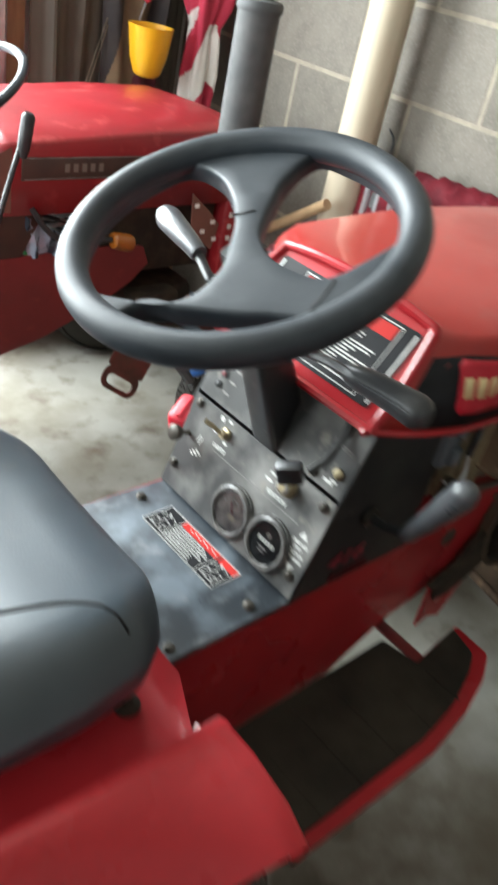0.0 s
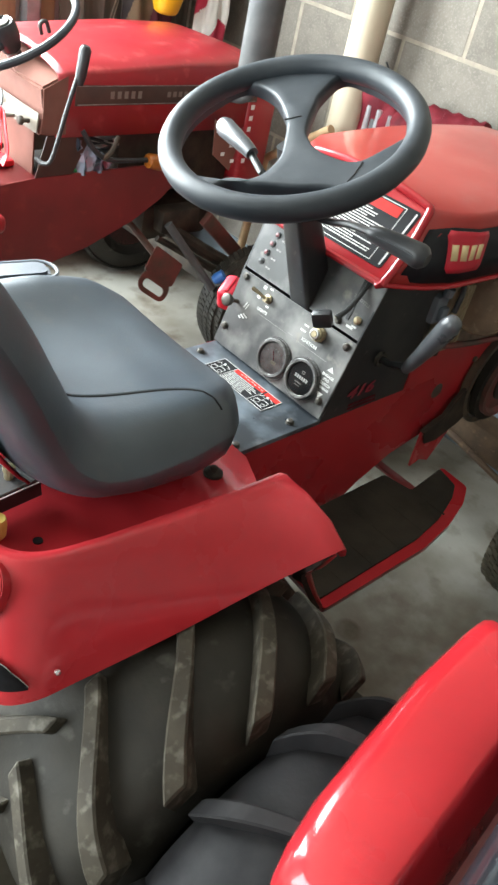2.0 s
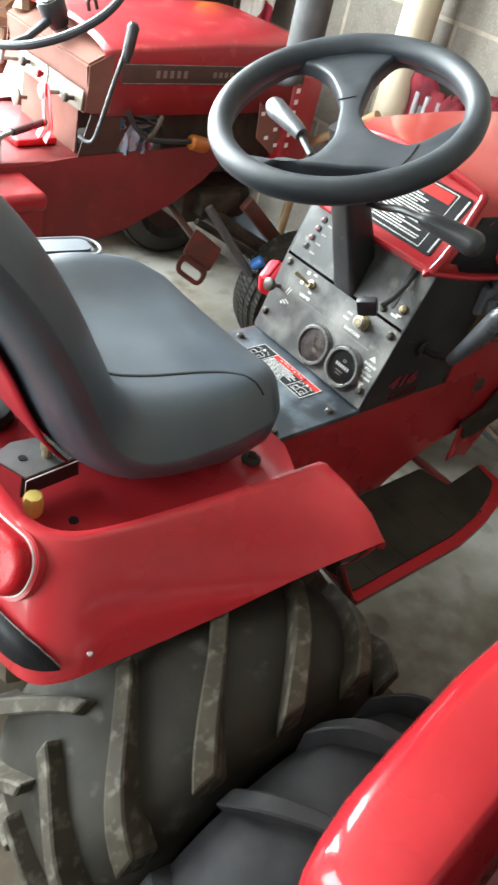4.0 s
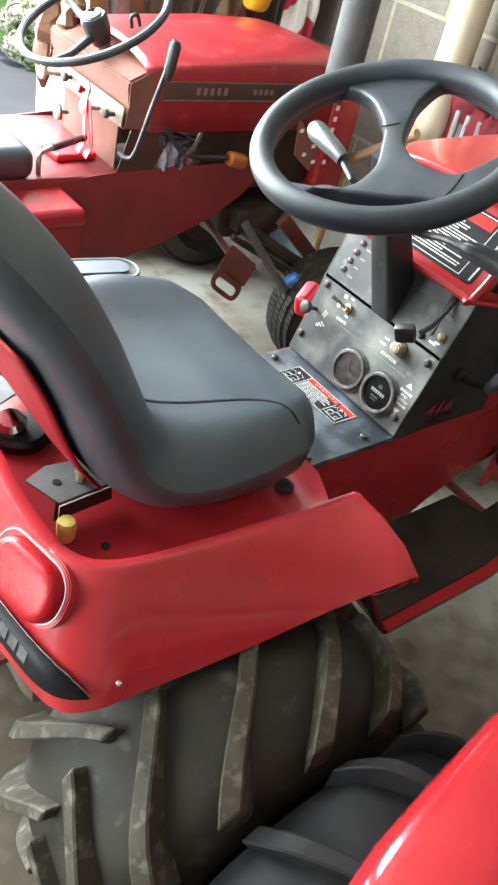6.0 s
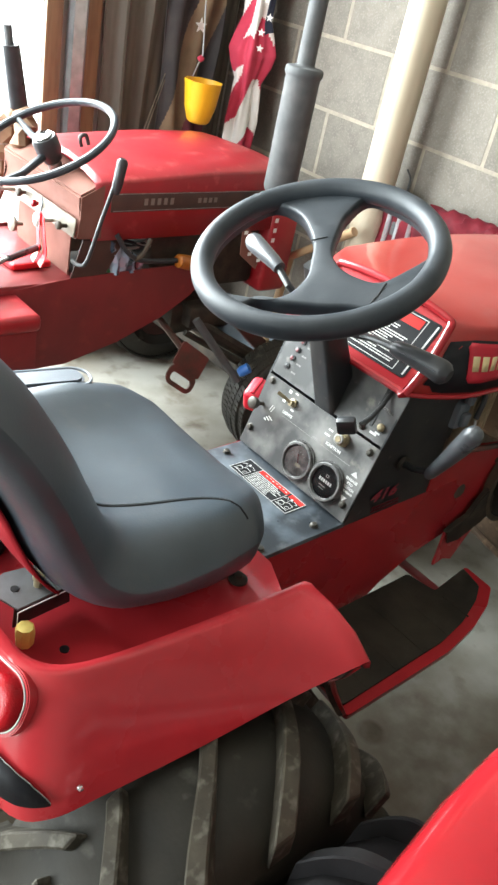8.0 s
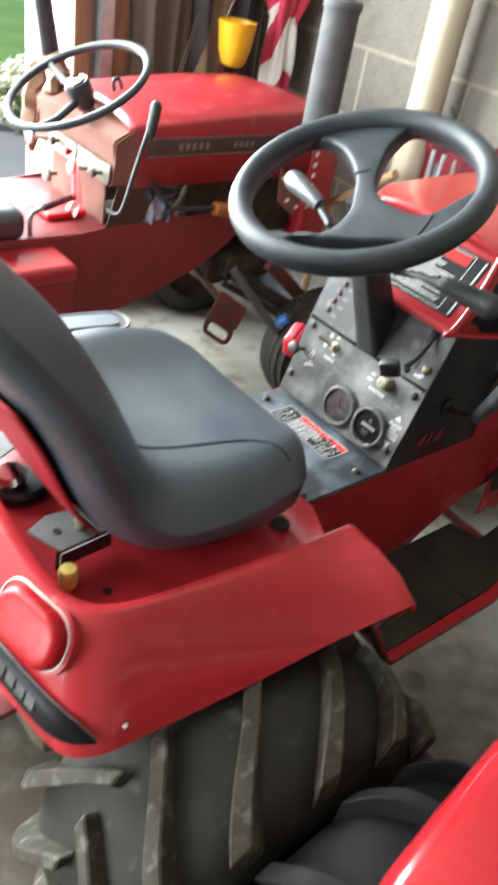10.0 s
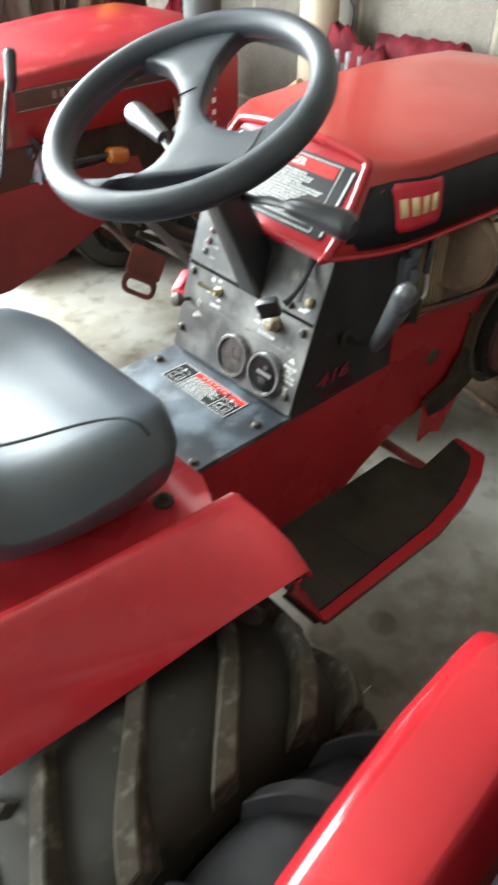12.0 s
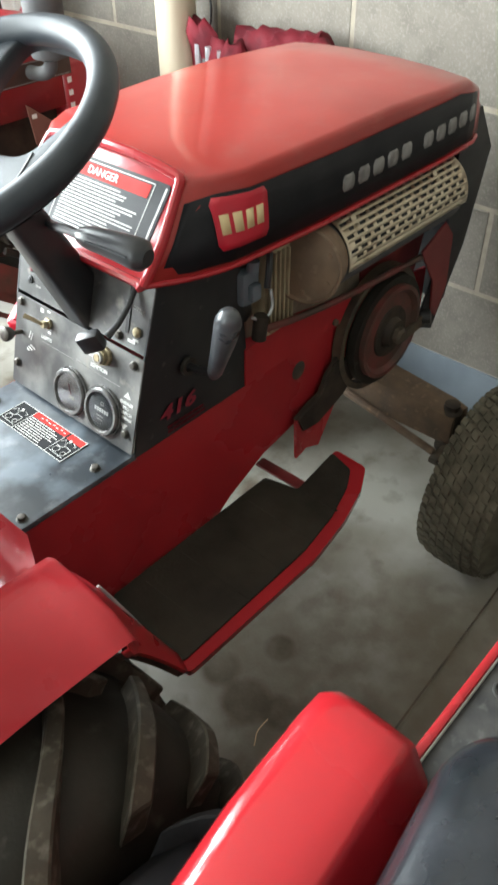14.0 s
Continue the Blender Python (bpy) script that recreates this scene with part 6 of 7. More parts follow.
part("hub_cap", lathe([(0.023, 0.011), (0.021, 0.014), (0.001, 0.015)], 28, OM), M["chrome"], ow, "shiny metal hub cap")
part("steering_column", tube([OM @ Vector((0, 0, -0.06)), OM @ Vector((0, 0, -0.16))], 0.018, 14), M["steel"], old)
lev = part("clutch_lever", tube(smooth_path([(0.684, -0.205, 0.655), (0.690, -0.232, 0.652), (0.700, -0.250, 0.672), (0.722, -0.262, 0.775), (0.746, -0.267, 0.862)], 4), 0.0055, 8), M["black_paint"], old, "long lever with black grip")
part("grip", tube([(0.749, -0.266, 0.838), (0.751, -0.268, 0.858), (0.756, -0.272, 0.912), (0.757, -0.273, 0.920)], [0.009, 0.0125, 0.0135, 0.008], 12), M["black_plastic"], lev)

# frame, tunnel, deck
for sd in (-1, 1):
    out = [(0.25, 0.585), (0.25, 0.36), (0.69, 0.364), (0.844, 0.404), (0.985, 0.462), (1.075, 0.518), (1.12, 0.56), (1.10, 0.605), (1.05, 0.615), (0.70, 0.606), (0.55, 0.590)]
    part("frame_rail", plate(out[::-1], 0.006, face_pose((0, sd * 0.20, 0), (1, 0, 0), (0, 0, 1)), 0.001), M["red_old"], old, "dark red frame side plate")
part("tunnel", box((0.25, -0.197, 0.575), (0.72, 0.197, 0.598), 0.004), M["red_old"], old)
part("pedestal", plate([(-0.12, 0), (0.16, 0), (0.16, 0.115), (-0.12, 0.115)], 0.004, face_pose((0.70, 0, 0.598), (0, -1, 0), (0.02, 0, 1))), M["pale_paint"], old)
bl = part("brake_lever", tube(smooth_path([(0.50, -0.175, 0.598), (0.50, -0.175, 0.632), (0.52, -0.160, 0.646), (0.63, -0.11, 0.650)], 5), 0.006, 8), M["steel"], old, "bent steel lever with black grip")
part("grip", tube([(0.545, -0.149, 0.648), (0.65, -0.10, 0.651)], 0.009, 10), M["black_plastic"], bl)
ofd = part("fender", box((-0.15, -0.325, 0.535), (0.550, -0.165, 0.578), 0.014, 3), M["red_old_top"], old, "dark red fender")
# The skirt's darker red holds the shade on the fender's side.
part("fender_skirt", box((-0.14, -0.318, 0.33), (0.543, -0.165, 0.545), 0.008, 2), M["red_old"], ofd, "dark red fender side, shade put in its colour")
part("fender_far", box((-0.15, 0.165, 0.490), (0.550, 0.325, 0.578), 0.020, 3), M["red_old_top"], old)
os_ = part("seat", box((0.02, -0.215, 0.598), (0.478, 0.20, 0.672), 0.028, 4), M["vinyl"], old, "black vinyl seat")
part("backrest", box((-0.06, -0.21, -0.14), (0.03, 0.21, 0.14), 0.035, 4, pose(0.02, 0, 0.80, 0, -14, 0)), M["vinyl_shiny"], os_)
part("transmission", box((0.05, -0.10, 0.37), (0.95, 0.10, 0.57), 0.03), M["dark_grime"], old)
oe = part("engine_block", box((0.94, -0.17, 0.52), (1.335, 0.17, 0.74), 0.02), M["dark_grime"], old, "dark greasy engine")
part("amber_reflector", tube([(1.000, -0.216, 0.634), (1.004, -0.216, 0.634), (1.040, -0.218, 0.626), (1.050, -0.218, 0.624), (1.054, -0.218, 0.623)], [0.015, 0.019, 0.021, 0.018, 0.008], 20), M["amber"], old, "amber plastic lens")
part("fuel_hose", tube(smooth_path([(0.805, -0.205, 0.715), (0.835, -0.212, 0.672), (0.875, -0.215, 0.645), (0.94, -0.215, 0.638), (1.00, -0.215, 0.635)], 4), 0.0065, 10), M["black_plastic"], old, "black rubber hose")
part("fuel_hose", tube(smooth_path([(0.862, -0.216, 0.646), (0.885, -0.218, 0.664), (0.905, -0.214, 0.70)], 4), 0.006, 8), M["grime"], old)
for k in range(5):
    part("control_cable", tube(smooth_path([(0.76 + 0.03 * k, -0.15, 0.66 + 0.01 * (k % 2)), (0.82 + 0.02 * k, -0.17, 0.69 - 0.01 * k), (0.93, -0.18, 0.66 + 0.008 * k)], 4), 0.005, 6), M["steel"] if k % 2 else M["dial"], oe)
bm = bmesh.new()
rng = random.Random(12)
grid_ = [[bm.verts.new((0.786 + 0.115 * i / 7 + rng.uniform(-.003, .003), -0.196 + 0.007 * math.sin(2.1 * i + 0.5 * j) + rng.uniform(-.002, .002), 0.604 + (0.098 - 0.062 * i / 7) * j / 5 + rng.uniform(-.002, .002))) for j in range(6)] for i in range(8)]
for i in range(7):
    for j in range(5):
        bm.faces.new((grid_[i][j], grid_[i + 1][j], grid_[i + 1][j + 1], grid_[i][j + 1]))
film_ = part("plastic_wrap", bm, M["clear_blue"], oe, "crumpled pale blue plastic wrap", smooth=False)
film_.modifiers.new("thickness", "SOLIDIFY").thickness = 0.001
part("green_wrap", tube(smooth_path([(0.778, -0.186, 0.606), (0.790, -0.190, 0.616), (0.806, -0.188, 0.610)], 4), 0.006, 8), M["green_film"], oe, "bit of green plastic")
part("tinted_cover", box((0.72, -0.10, 0.63), (0.86, 0.10, 0.71), 0.01), M["bare_pale"], oe)
stack = part("exhaust_muffler", tube(smooth_path([(1.245, -0.17, 0.795), (1.245, -0.25, 0.80), (1.245, -0.29, 0.82), (1.245, -0.297, 0.86)], 4), 0.016, 16), M["dark_iron"], old, "upright dark grey exhaust muffler")
part("muffler_can", lathe([(0.02, 0.838), (0.040, 0.845), (0.044, 0.856), (0.044, 1.131), (0.046, 1.135), (0.0485, 1.139), (0.0485, 1.151), (0.045, 1.156), (0.026, 1.159), (0.023, 1.163), (0.0225, 1.60), (0.018, 1.60), (0.001, 1.60)], 32, Matrix.Translation((1.245, -0.297, 0))), M["dark_iron"], stack)
gp = part("grille_shell", box((1.338, -0.205, 0.50), (1.448, 0.205, 0.80), 0.014, 3), M["red_old_top"], old, "red front shell with a column of square slots")
for k in range(6):
    bars("grille_slot", [(0, 0, 0.013, 0.013)], face_pose((1.3535, -0.205, 0.757 - 0.030 * k), (1, 0, 0), (0, 0, 1)), M["white"], gp)
cover = part("engine_cover", plate([(1.205, 0.735), (1.215, 0.640), (1.285, 0.590), (1.300, 0.655), (1.262, 0.690)], 0.003, face_pose((0, -0.226, 0), (1, 0, 0), (0, 0, 1))), M["pale_paint"], old, "brown engine cover with white slots")
for x, z in ((1.222, 0.705), (1.278, 0.662), (1.290, 0.618), (1.250, 0.640)):
    bars("cover_slot", [(0, 0, 0.014, 0.010)], face_pose((x, -0.226, z), (1, 0, 0), (0.3, 0, 1)), M["white"], cover)

# front end
part("front_axle", box((1.31, -0.30, 0.20), (1.37, 0.30, 0.26), 0.01), M["dark_grime"], old)
for sd in (-1, 1):
    turf_wheel(old, (1.385, sd * 0.375, 0.200), sd, rubber="rubber", rim="red_old", ribbed=True, turn=-0.2)
    farm_wheel(old, (0.10, sd * 0.36, 0.293), sd, rubber="rubber_new", lugs="rubber_new", rim="red_old")
pd = part("foot_pedal", bmesh.new(), M["pulley_red"], old, "dark red slotted foot pedal")
bm = bmesh.new()
pm = face_pose((1.005, -0.325, 0.357), (0.80, -0.12, -0.58), (0.50, 0.20, 0.84))
add_plate(bm, rect(0.112, 0.072, 0.008, 5, 0, 0.026), 0.005, pm)
loopo = [(x, y) for x, y in rect(0.110, 0.060, 0.026, 5, 0, -0.034)]
loopi = [(x, y) for x, y in rect(0.082, 0.026, 0.012, 5, 0, -0.038)]
rings = [[pm @ Vector((x, y, z)) for x, y in lp] for lp, z in ((loopo, 0), (loopi, 0), (loopi, -0.005), (loopo, -0.005))]
skin(bm, rings, loop=True)
bm.to_mesh(pd.data)
bm.free()
part("pedal_arm", tube([(1.018, -0.305, 0.385), (1.03, -0.14, 0.42), (0.98, 0.0, 0.42)], 0.010, 8), M["pulley_red"], old)
bm = bmesh.new()
add_box(bm, (1.06, -0.15, 0.36), (1.32, 0.13, 0.47), 0.03)
add_box(bm, (1.10, -0.19, 0.40), (1.24, -0.13, 0.47), 0.012)
add_tube(bm, [(1.14, -0.17, 0.41), (1.24, -0.21, 0.35), (1.35, -0.24, 0.29)], 0.022, 10)
part("underbody", bm, M["dark_grime"], old)
part("drag_link", tube([(1.08, -0.20, 0.40), (1.33, -0.26, 0.26)], 0.010, 8), M["dark_grime"], old)
part("front_beam", box((-0.10, -0.012, -0.022), (0.10, 0.012, 0.022), 0.004, m=pose(1.322, -0.205, 0.378, 0, 41, 0)), M["pulley_red"], old, "dull red front frame beam")
part("link_arm", tube([(1.08, -0.24, 0.46), (1.20, -0.335, 0.285)], 0.013, 8), M["dark_iron"], old)
part("blue_cap", lathe([(0.012, 0.0), (0.016, 0.01), (0.016, 0.035), (0.001, 0.038)], 14, pose(1.19, -0.345, 0.32, 30, 40, 0)), M["blue"], old, "bright blue plastic cap")
# tall lever with foam grip and a glove hung on it
tl = part("tall_lever", tube([(0.80, 0.25, 0.55), (0.718, 0.25, 1.10)], 0.011, 10), M["dark_iron"], old, "tall lever with thick black grip")
part("grip", tube([(0.755, 0.25, 0.905), (0.727, 0.25, 1.055)], [0.026, 0.024], 16), M["black_plastic"], tl)
gl = bmesh.new()
add_tube(gl, smooth_path([(0.765, 0.225, 0.90), (0.745, 0.19, 0.865), (0.735, 0.175, 0.78), (0.74, 0.175, 0.70)], 4), [0.02, 0.026, 0.028, 0.029, 0.030, 0.030, 0.029, 0.028, 0.027, 0.025, 0.022, 0.016, 0.008], 10)
add_tube(gl, smooth_path([(0.765, 0.235, 0.905), (0.735, 0.26, 0.86), (0.715, 0.275, 0.76), (0.715, 0.28, 0.64)], 4), [0.02, 0.026, 0.028, 0.029, 0.030, 0.030, 0.029, 0.028, 0.027, 0.025, 0.022, 0.016, 0.008], 10)
for v in gl.verts:
    w_ = v.co.copy()
    v.co.x += 0.007 * math.sin(95 * w_.z + 40 * w_.y) + 0.004 * math.sin(210 * w_.z)
    v.co.y += 0.008 * math.sin(120 * w_.z + 60 * w_.x) + 0.005 * math.sin(260 * w_.z + 90 * w_.y)
glove = part("work_glove", gl, M["brown_leather"])
glove.location = (0, FY, 0)
tagged(glove, "tan leather work glove draped over the tall lever", "glove")

# ---- the bright red tractor in front of the camera ----
RY = -0.80
near = thing("garden_tractor", "bright red garden tractor with black seat, parked close beside the others", "garden tractor", (0, RY, 0))


def near_fender(sd):
    """One fender: a rounded top that ends in a blunt front, a rolled outer edge and a steep inner side."""
    rings = []
    for x, drop, tuck in ((0.518, 0.075, 0.020), (0.522, 0.040, 0.012), (0.516, 0.014, 0.005), (0.500, 0.002, 0.0), (0.470, 0.0, 0.0), (0.36, 0.0, 0.0), (0.24, 0.0, 0.0), (0.15, 0.003, 0.0), (0.105, 0.010, 0.004), (0.082, 0.026, 0.012), (0.072, 0.060, 0.022), (0.070, 0.11, 0.030)):
        z = 0.626 - drop
        yo = float(np.interp(x, [0.10, 0.173, 0.257, 0.356, 0.442, 0.50], [0.201, 0.214, 0.227, 0.241, 0.2475, 0.249])) - tuck
        yi = float(np.interp(x, [0.10, 0.198, 0.283, 0.362, 0.50], [0.098, 0.109, 0.119, 0.127, 0.139])) + tuck * 0.3
        prof = [(yo - 0.012, z - 0.050), (yo - 0.003, z - 0.040), (yo, z - 0.027), (yo - 0.005, z - 0.014), (yo - 0.014, z - 0.005), (yo - 0.030, z), (yi + 0.030, z + 0.0005), (yi + 0.008, z - 0.0005), (yi + 0.002, z - 0.003), (yi - 0.002, z - 0.009), (yi - 0.006, z - 0.018), (yi - 0.022, z - 0.050), (yi - 0.042, z - 0.090)]
        rings.append([(x, sd * y, zz) for y, zz in prof])
    bm = bmesh.new()
    skin(bm, rings, closed=False)
    ob = part("fender", bm, M["red_bright"], near, "glossy bright red fender", angle=60)
    ob.modifiers.new("thickness", "SOLIDIFY").thickness = 0.003
    return ob


near_fender(1)
near_fender(-1)
ns = bmesh.new()
srings = []
for z, inset in ((0.585, 0.012), (0.615, 0.002), (0.645, 0.0), (0.668, 0.005), (0.684, 0.016), (0.695, 0.034), (0.702, 0.060), (0.705, 0.095)):
    srings.append([pose(0.272, -0.124, 0, 0, 0, 7) @ Vector((x, y, z + 0.004 * math.sin(9 * x) + 0.0025 * math.sin(31 * x + 17 * y))) for x, y in rect(0.62 - 2 * inset, 0.406 - 2 * inset, 0.075 - 0.3 * inset, 8)])
skin(ns, srings)
part("seat", ns, M["vinyl_shiny"], near, "shiny black vinyl seat", angle=80)
fp = part("floor_plate", box((0.48, -0.15, 0.552), (1.0, 0.138, 0.566), 0.002), M["worn_plate"], near, "grey steel floor plate with red edge")
part("plate_edge", box((0.48, 0.138, 0.545), (1.0, 0.149, 0.571), 0.003), M["red_bright"], fp)
part("plate_rim", tube([(0.48, 0.1365, 0.5675), (1.0, 0.1365, 0.5675)], 0.0016, 6), M["steel"], fp, "bright worn plate edge")
for k, (x, y) in enumerate(((0.575, 0.098), (0.655, 0.112), (0.735, 0.126), (0.62, 0.030), (0.70, 0.044), (0.78, 0.058))):
    part("embossing", tube([(x + 0.011 * math.cos(a), y + 0.011 * math.sin(a), 0.5665) for a in np.linspace(0, 2 * math.pi, 20)], 0.0022, 6), M["worn_plate"], fp)
    part("embossing", tube([(x + 0.024, y - 0.012, 0.566), (x + 0.060, y - 0.004, 0.566)], 0.0034, 6), M["worn_plate"], fp)
    part("embossing", tube([(x + 0.012, y - 0.040, 0.566), (x + 0.048, y - 0.032, 0.566)], 0.0034, 6), M["worn_plate"], fp)
    part("plate_hole", lathe([(0.001, 0.0006), (0.0045, 0.0006), (0.0045, -0.001)], 10, Matrix.Translation((x - 0.018, y - 0.020, 0.566))), M["dial"], fp)
part("frame", box((-0.05, -0.10, 0.25), (1.05, 0.10, 0.55), 0.01), M["red_old"], near)
for sd in (-1, 1):
    farm_wheel(near, (0.21, sd * 0.165, 0.285), sd, R=0.265, half=0.132, rubber="rubber_new", lugs="rubber_new", rim="red_bright", turn=0.05, count=12, wide=0.027, lead=-0.28)

# ---- things by the front wall ----
pipe = part("waste_pipe", lathe([(0.001, 0.0), (0.058, 0.0), (0.058, 0.10), (0.050, 0.11), (0.050, CEIL), (0.001, CEIL)], 32, Matrix.Translation((1.60, 0.762, 0))), M["cream"])
tagged(pipe, "cream painted upright waste pipe standing by the block wall", "pipe")

# folded chairs with maroon fabric, leaning by the wall
def folded_chair(at, turn, lean, seed):
    ch = thing("folding_chair", "folded camp chair with maroon fabric and grey legs, by the wall", "folding chair", at, "folded chairs", turn=turn)
    rng = random.Random(seed)
    for x in (-0.085, -0.03, 0.03, 0.085):
        part("leg", tube([(x, 0.02 + rng.uniform(-.01, .01), 0.0), (x * 0.8, lean, 0.83)], 0.009, 10), M["galv"], ch)
    for k in range(3):
        bm = bmesh.new()
        n, rings = 12, []
        x0 = -0.11 + 0.075 * k
        for i in range(n + 1):
            f = i / n
            z = 0.52 + (0.345 - 0.02 * (k % 2)) * f + 0.015 * math.sin(5 * f + k)
            w, d = 0.050 + 0.012 * math.sin(7 * f + k), 0.028 + 0.010 * math.sin(9 * f + 2 * k)
            if i in (0, n):
                w, d = w * 0.5, d * 0.4
            cx, cy = x0 + 0.05 + 0.012 * math.sin(4 * f + k), lean * f + 0.006 * math.sin(6 * f)
            rings.append([(cx + w * math.cos(q) * (1 + 0.12 * math.sin(5 * q + 3 * f)), cy - 0.01 + d * math.sin(q) * (1 + 0.25 * math.cos(4 * q + 7 * f)), z + 0.012 * math.sin(3 * q + 2 * k)) for q in np.linspace(0, 2 * math.pi, 18, endpoint=False)])
        skin(bm, rings)
        part("fabric", bm, M["cloth_red"], ch, angle=75)
    return ch


folded_chair((1.60, 0.60, 0), 80, 0.03, 1)
roll = bmesh.new()
for yy, zz, rr in ((0.0, 0.0, 0.040), (0.05, 0.012, 0.036)):
    pts = smooth_path([(0.0 + yy * 0.3, -0.125, zz + 0.012), (0.006, -0.05, zz + 0.008), (-0.004, 0.04, zz + 0.004), (0.0, 0.13, zz - 0.006)], 6)
    add_tube(roll, pts, [rr * (0.55 if i in (0, len(pts) - 1) else 1 + 0.035 * math.sin(1.1 * i + yy * 40)) for i in range(len(pts))], 16)
for v in roll.verts:
    w_ = v.co.copy()
    f_ = 0.0045 * math.sin(85 * w_.y + 60 * w_.z) + 0.0035 * math.sin(150 * w_.y - 110 * w_.x) + 0.003 * math.sin(230 * w_.z + 90 * w_.y)
    v.co += Vector((-0.7 * f_, 0.4 * f_, f_))
bag = part("chair_bag", roll, M["cloth_red"], angle=55)
bag.location = (1.625, 0.445, 0.832)
part("loose_strap", tube(smooth_path([(0.0, -0.11, 0.03), (-0.02, -0.17, 0.028), (0.0, -0.225, 0.034), (-0.005, -0.26, 0.02)], 5), [0.026, 0.022, 0.018, 0.014, 0.012, 0.012, 0.013, 0.014, 0.013, 0.012, 0.010, 0.009, 0.008, 0.007, 0.006, 0.004], 12), M["cloth_red"], bag)
tagged(bag, "maroon nylon bag laid across the folded chairs", "bag")
shelf = part("saw_horse", bmesh.new(), M["dark_iron"])
bm = bmesh.new()
add_box(bm, (1.58, 0.14, 0.76), (1.67, 0.66, 0.80), 0.004)
for yy in (0.18, 0.52):
    add_box(bm, (1.60, yy, 0.0), (1.63, yy + 0.03, 0.76), 0.003)
bm.to_mesh(shelf.data)
bm.free()
tagged(shelf, "dark narrow stand under the maroon bag", "stand")
cable = part("cable", tube(smooth_path([(1.655, 0.715, 0.93), (1.65, 0.69, 0.90), (1.64, 0.695, 0.80), (1.63, 0.70, 0.7), (1.64, 0.67, 0.4), (1.62, 0.66, 0.01)], 5), 0.0028, 8), M["black_plastic"])
tagged(cable, "thin black cable hanging beside the cream pipe", "cable")
stick = part("broom_handle", tube([(1.50, 1.00, 0.02), (1.50, 0.95, 0.585), (1.50, 0.72, 0.75)], 0.014, 12), M["tan"])
tagged(stick, "tan wooden handle leaning by the pipe", "handle")

straw = part("straw", tube(smooth_path([(0.660, -0.322, 0.002), (0.667, -0.318, 0.002), (0.683, -0.309, 0.003), (0.703, -0.308, 0.006), (0.712, -0.309, 0.008)], 4), 0.0011, 6), M["tan"])
tagged(straw, "thin dry straw lying on the concrete floor", "straw")

# tarp, flags and pot on the side wall
bm = bmesh.new()
rows = []
for i in range(70):
    f = i / 69
    x = 1.155 + 0.515 * f
    y = LEFT_Y - 0.040 + 0.010 * math.sin(f * 34) + 0.005 * math.sin(f * 71 + 1)
    rows.append([(x + 0.010 * math.sin(z * 3 + f * 8), y + 0.008 * math.sin(z * 2.4 + f * 20), z) for z in np.linspace(0.02, 2.3, 14)])
skin(bm, rows, closed=False)
tarp = thing("tarp", "dark brown tarp hanging in folds on the wall", "tarp")
sheet = part("sheet", bm, M["curtain"], tarp)
sheet.modifiers.new("thickness", "SOLIDIFY").thickness = 0.003
for off in (0.0, 0.012):
    part("cord", tube([(1.280 + off, LEFT_Y - 0.071, 0.69), (1.315 + off, LEFT_Y - 0.072, 0.80), (1.353 + off * 0.8, LEFT_Y - 0.072, 0.918), (1.389 + off * 0.5, LEFT_Y - 0.073, 1.03)], 0.0016, 6), M["bare_pale"], tarp, "thin pale cord")


def cloth(name, x0, x1, y, z0, z1, colour_at, mats, wave, parent=None):
    """A hanging cloth; colour_at(u, v) picks the material by place."""
    bm = bmesh.new()
    nu, nv = 80, 170
    g = []
    for i in range(nu + 1):
        u = i / nu
        col = []
        for k in range(nv + 1):
            v = k / nv
            x = x0 + (x1 - x0) * u + 0.010 * math.sin(9 * v + 3 * u)
            col.append(bm.verts.new((x, y + wave * math.sin(u * 15 + 1.5 * math.sin(5 * v)) + 0.5 * wave * math.sin(11 * v + 6 * u), z0 + (z1 - z0) * v)))
        g.append(col)
    for i in range(nu):
        for k in range(nv):
            f = bm.faces.new((g[i][k], g[i + 1][k], g[i + 1][k + 1], g[i][k + 1]))
            f.material_index = colour_at((i + .5) / nu, (k + .5) / nv)
    ob = part(name, bm, mats, parent, angle=80)
    ob.modifiers.new("thickness", "SOLIDIFY").thickness = 0.0015
    return ob


def star(at, r, m, parent):
    pts = []
    for k in range(10):
        a = math.pi / 2 + math.pi * k / 5
        q = r if k % 2 == 0 else r * 0.42
        pts.append((q * math.cos(a), q * math.sin(a)))
    return part("star", plate(pts, 0.002, m @ Matrix.Translation(at)), M["flag_white"], parent, smooth=False)


flag = thing("flag", "furled cloth flag with red and white stripes and white stars", "flag", (1.585, 1.40, 0))
bm = bmesh.new()
rings = []
NV, NU = 170, 96
for k in range(NV + 1):
    v = k / NV
    z = 0.80 + 0.85 * v
    rad = float(np.interp(v, [0, 0.1, 0.24, 0.30, 0.345, 0.39, 0.46, 0.6, 1.0], [0.048, 0.052, 0.040, 0.060, 0.068, 0.058, 0.040, 0.046, 0.052]))
    ring = []
    for j in range(NU):
        q = 2 * math.pi * j / NU
        r = rad * (1 + 0.20 * math.sin(5 * q + 2.5 * v) + 0.10 * math.sin(9 * q - 5 * v))
        ring.append((r * math.cos(q) * 0.9, r * math.sin(q), z + 0.012 * math.sin(q * 2 + 3)))
    rings.append(ring)
vs = skin(bm, rings)
bm.faces.ensure_lookup_table()
n = 0
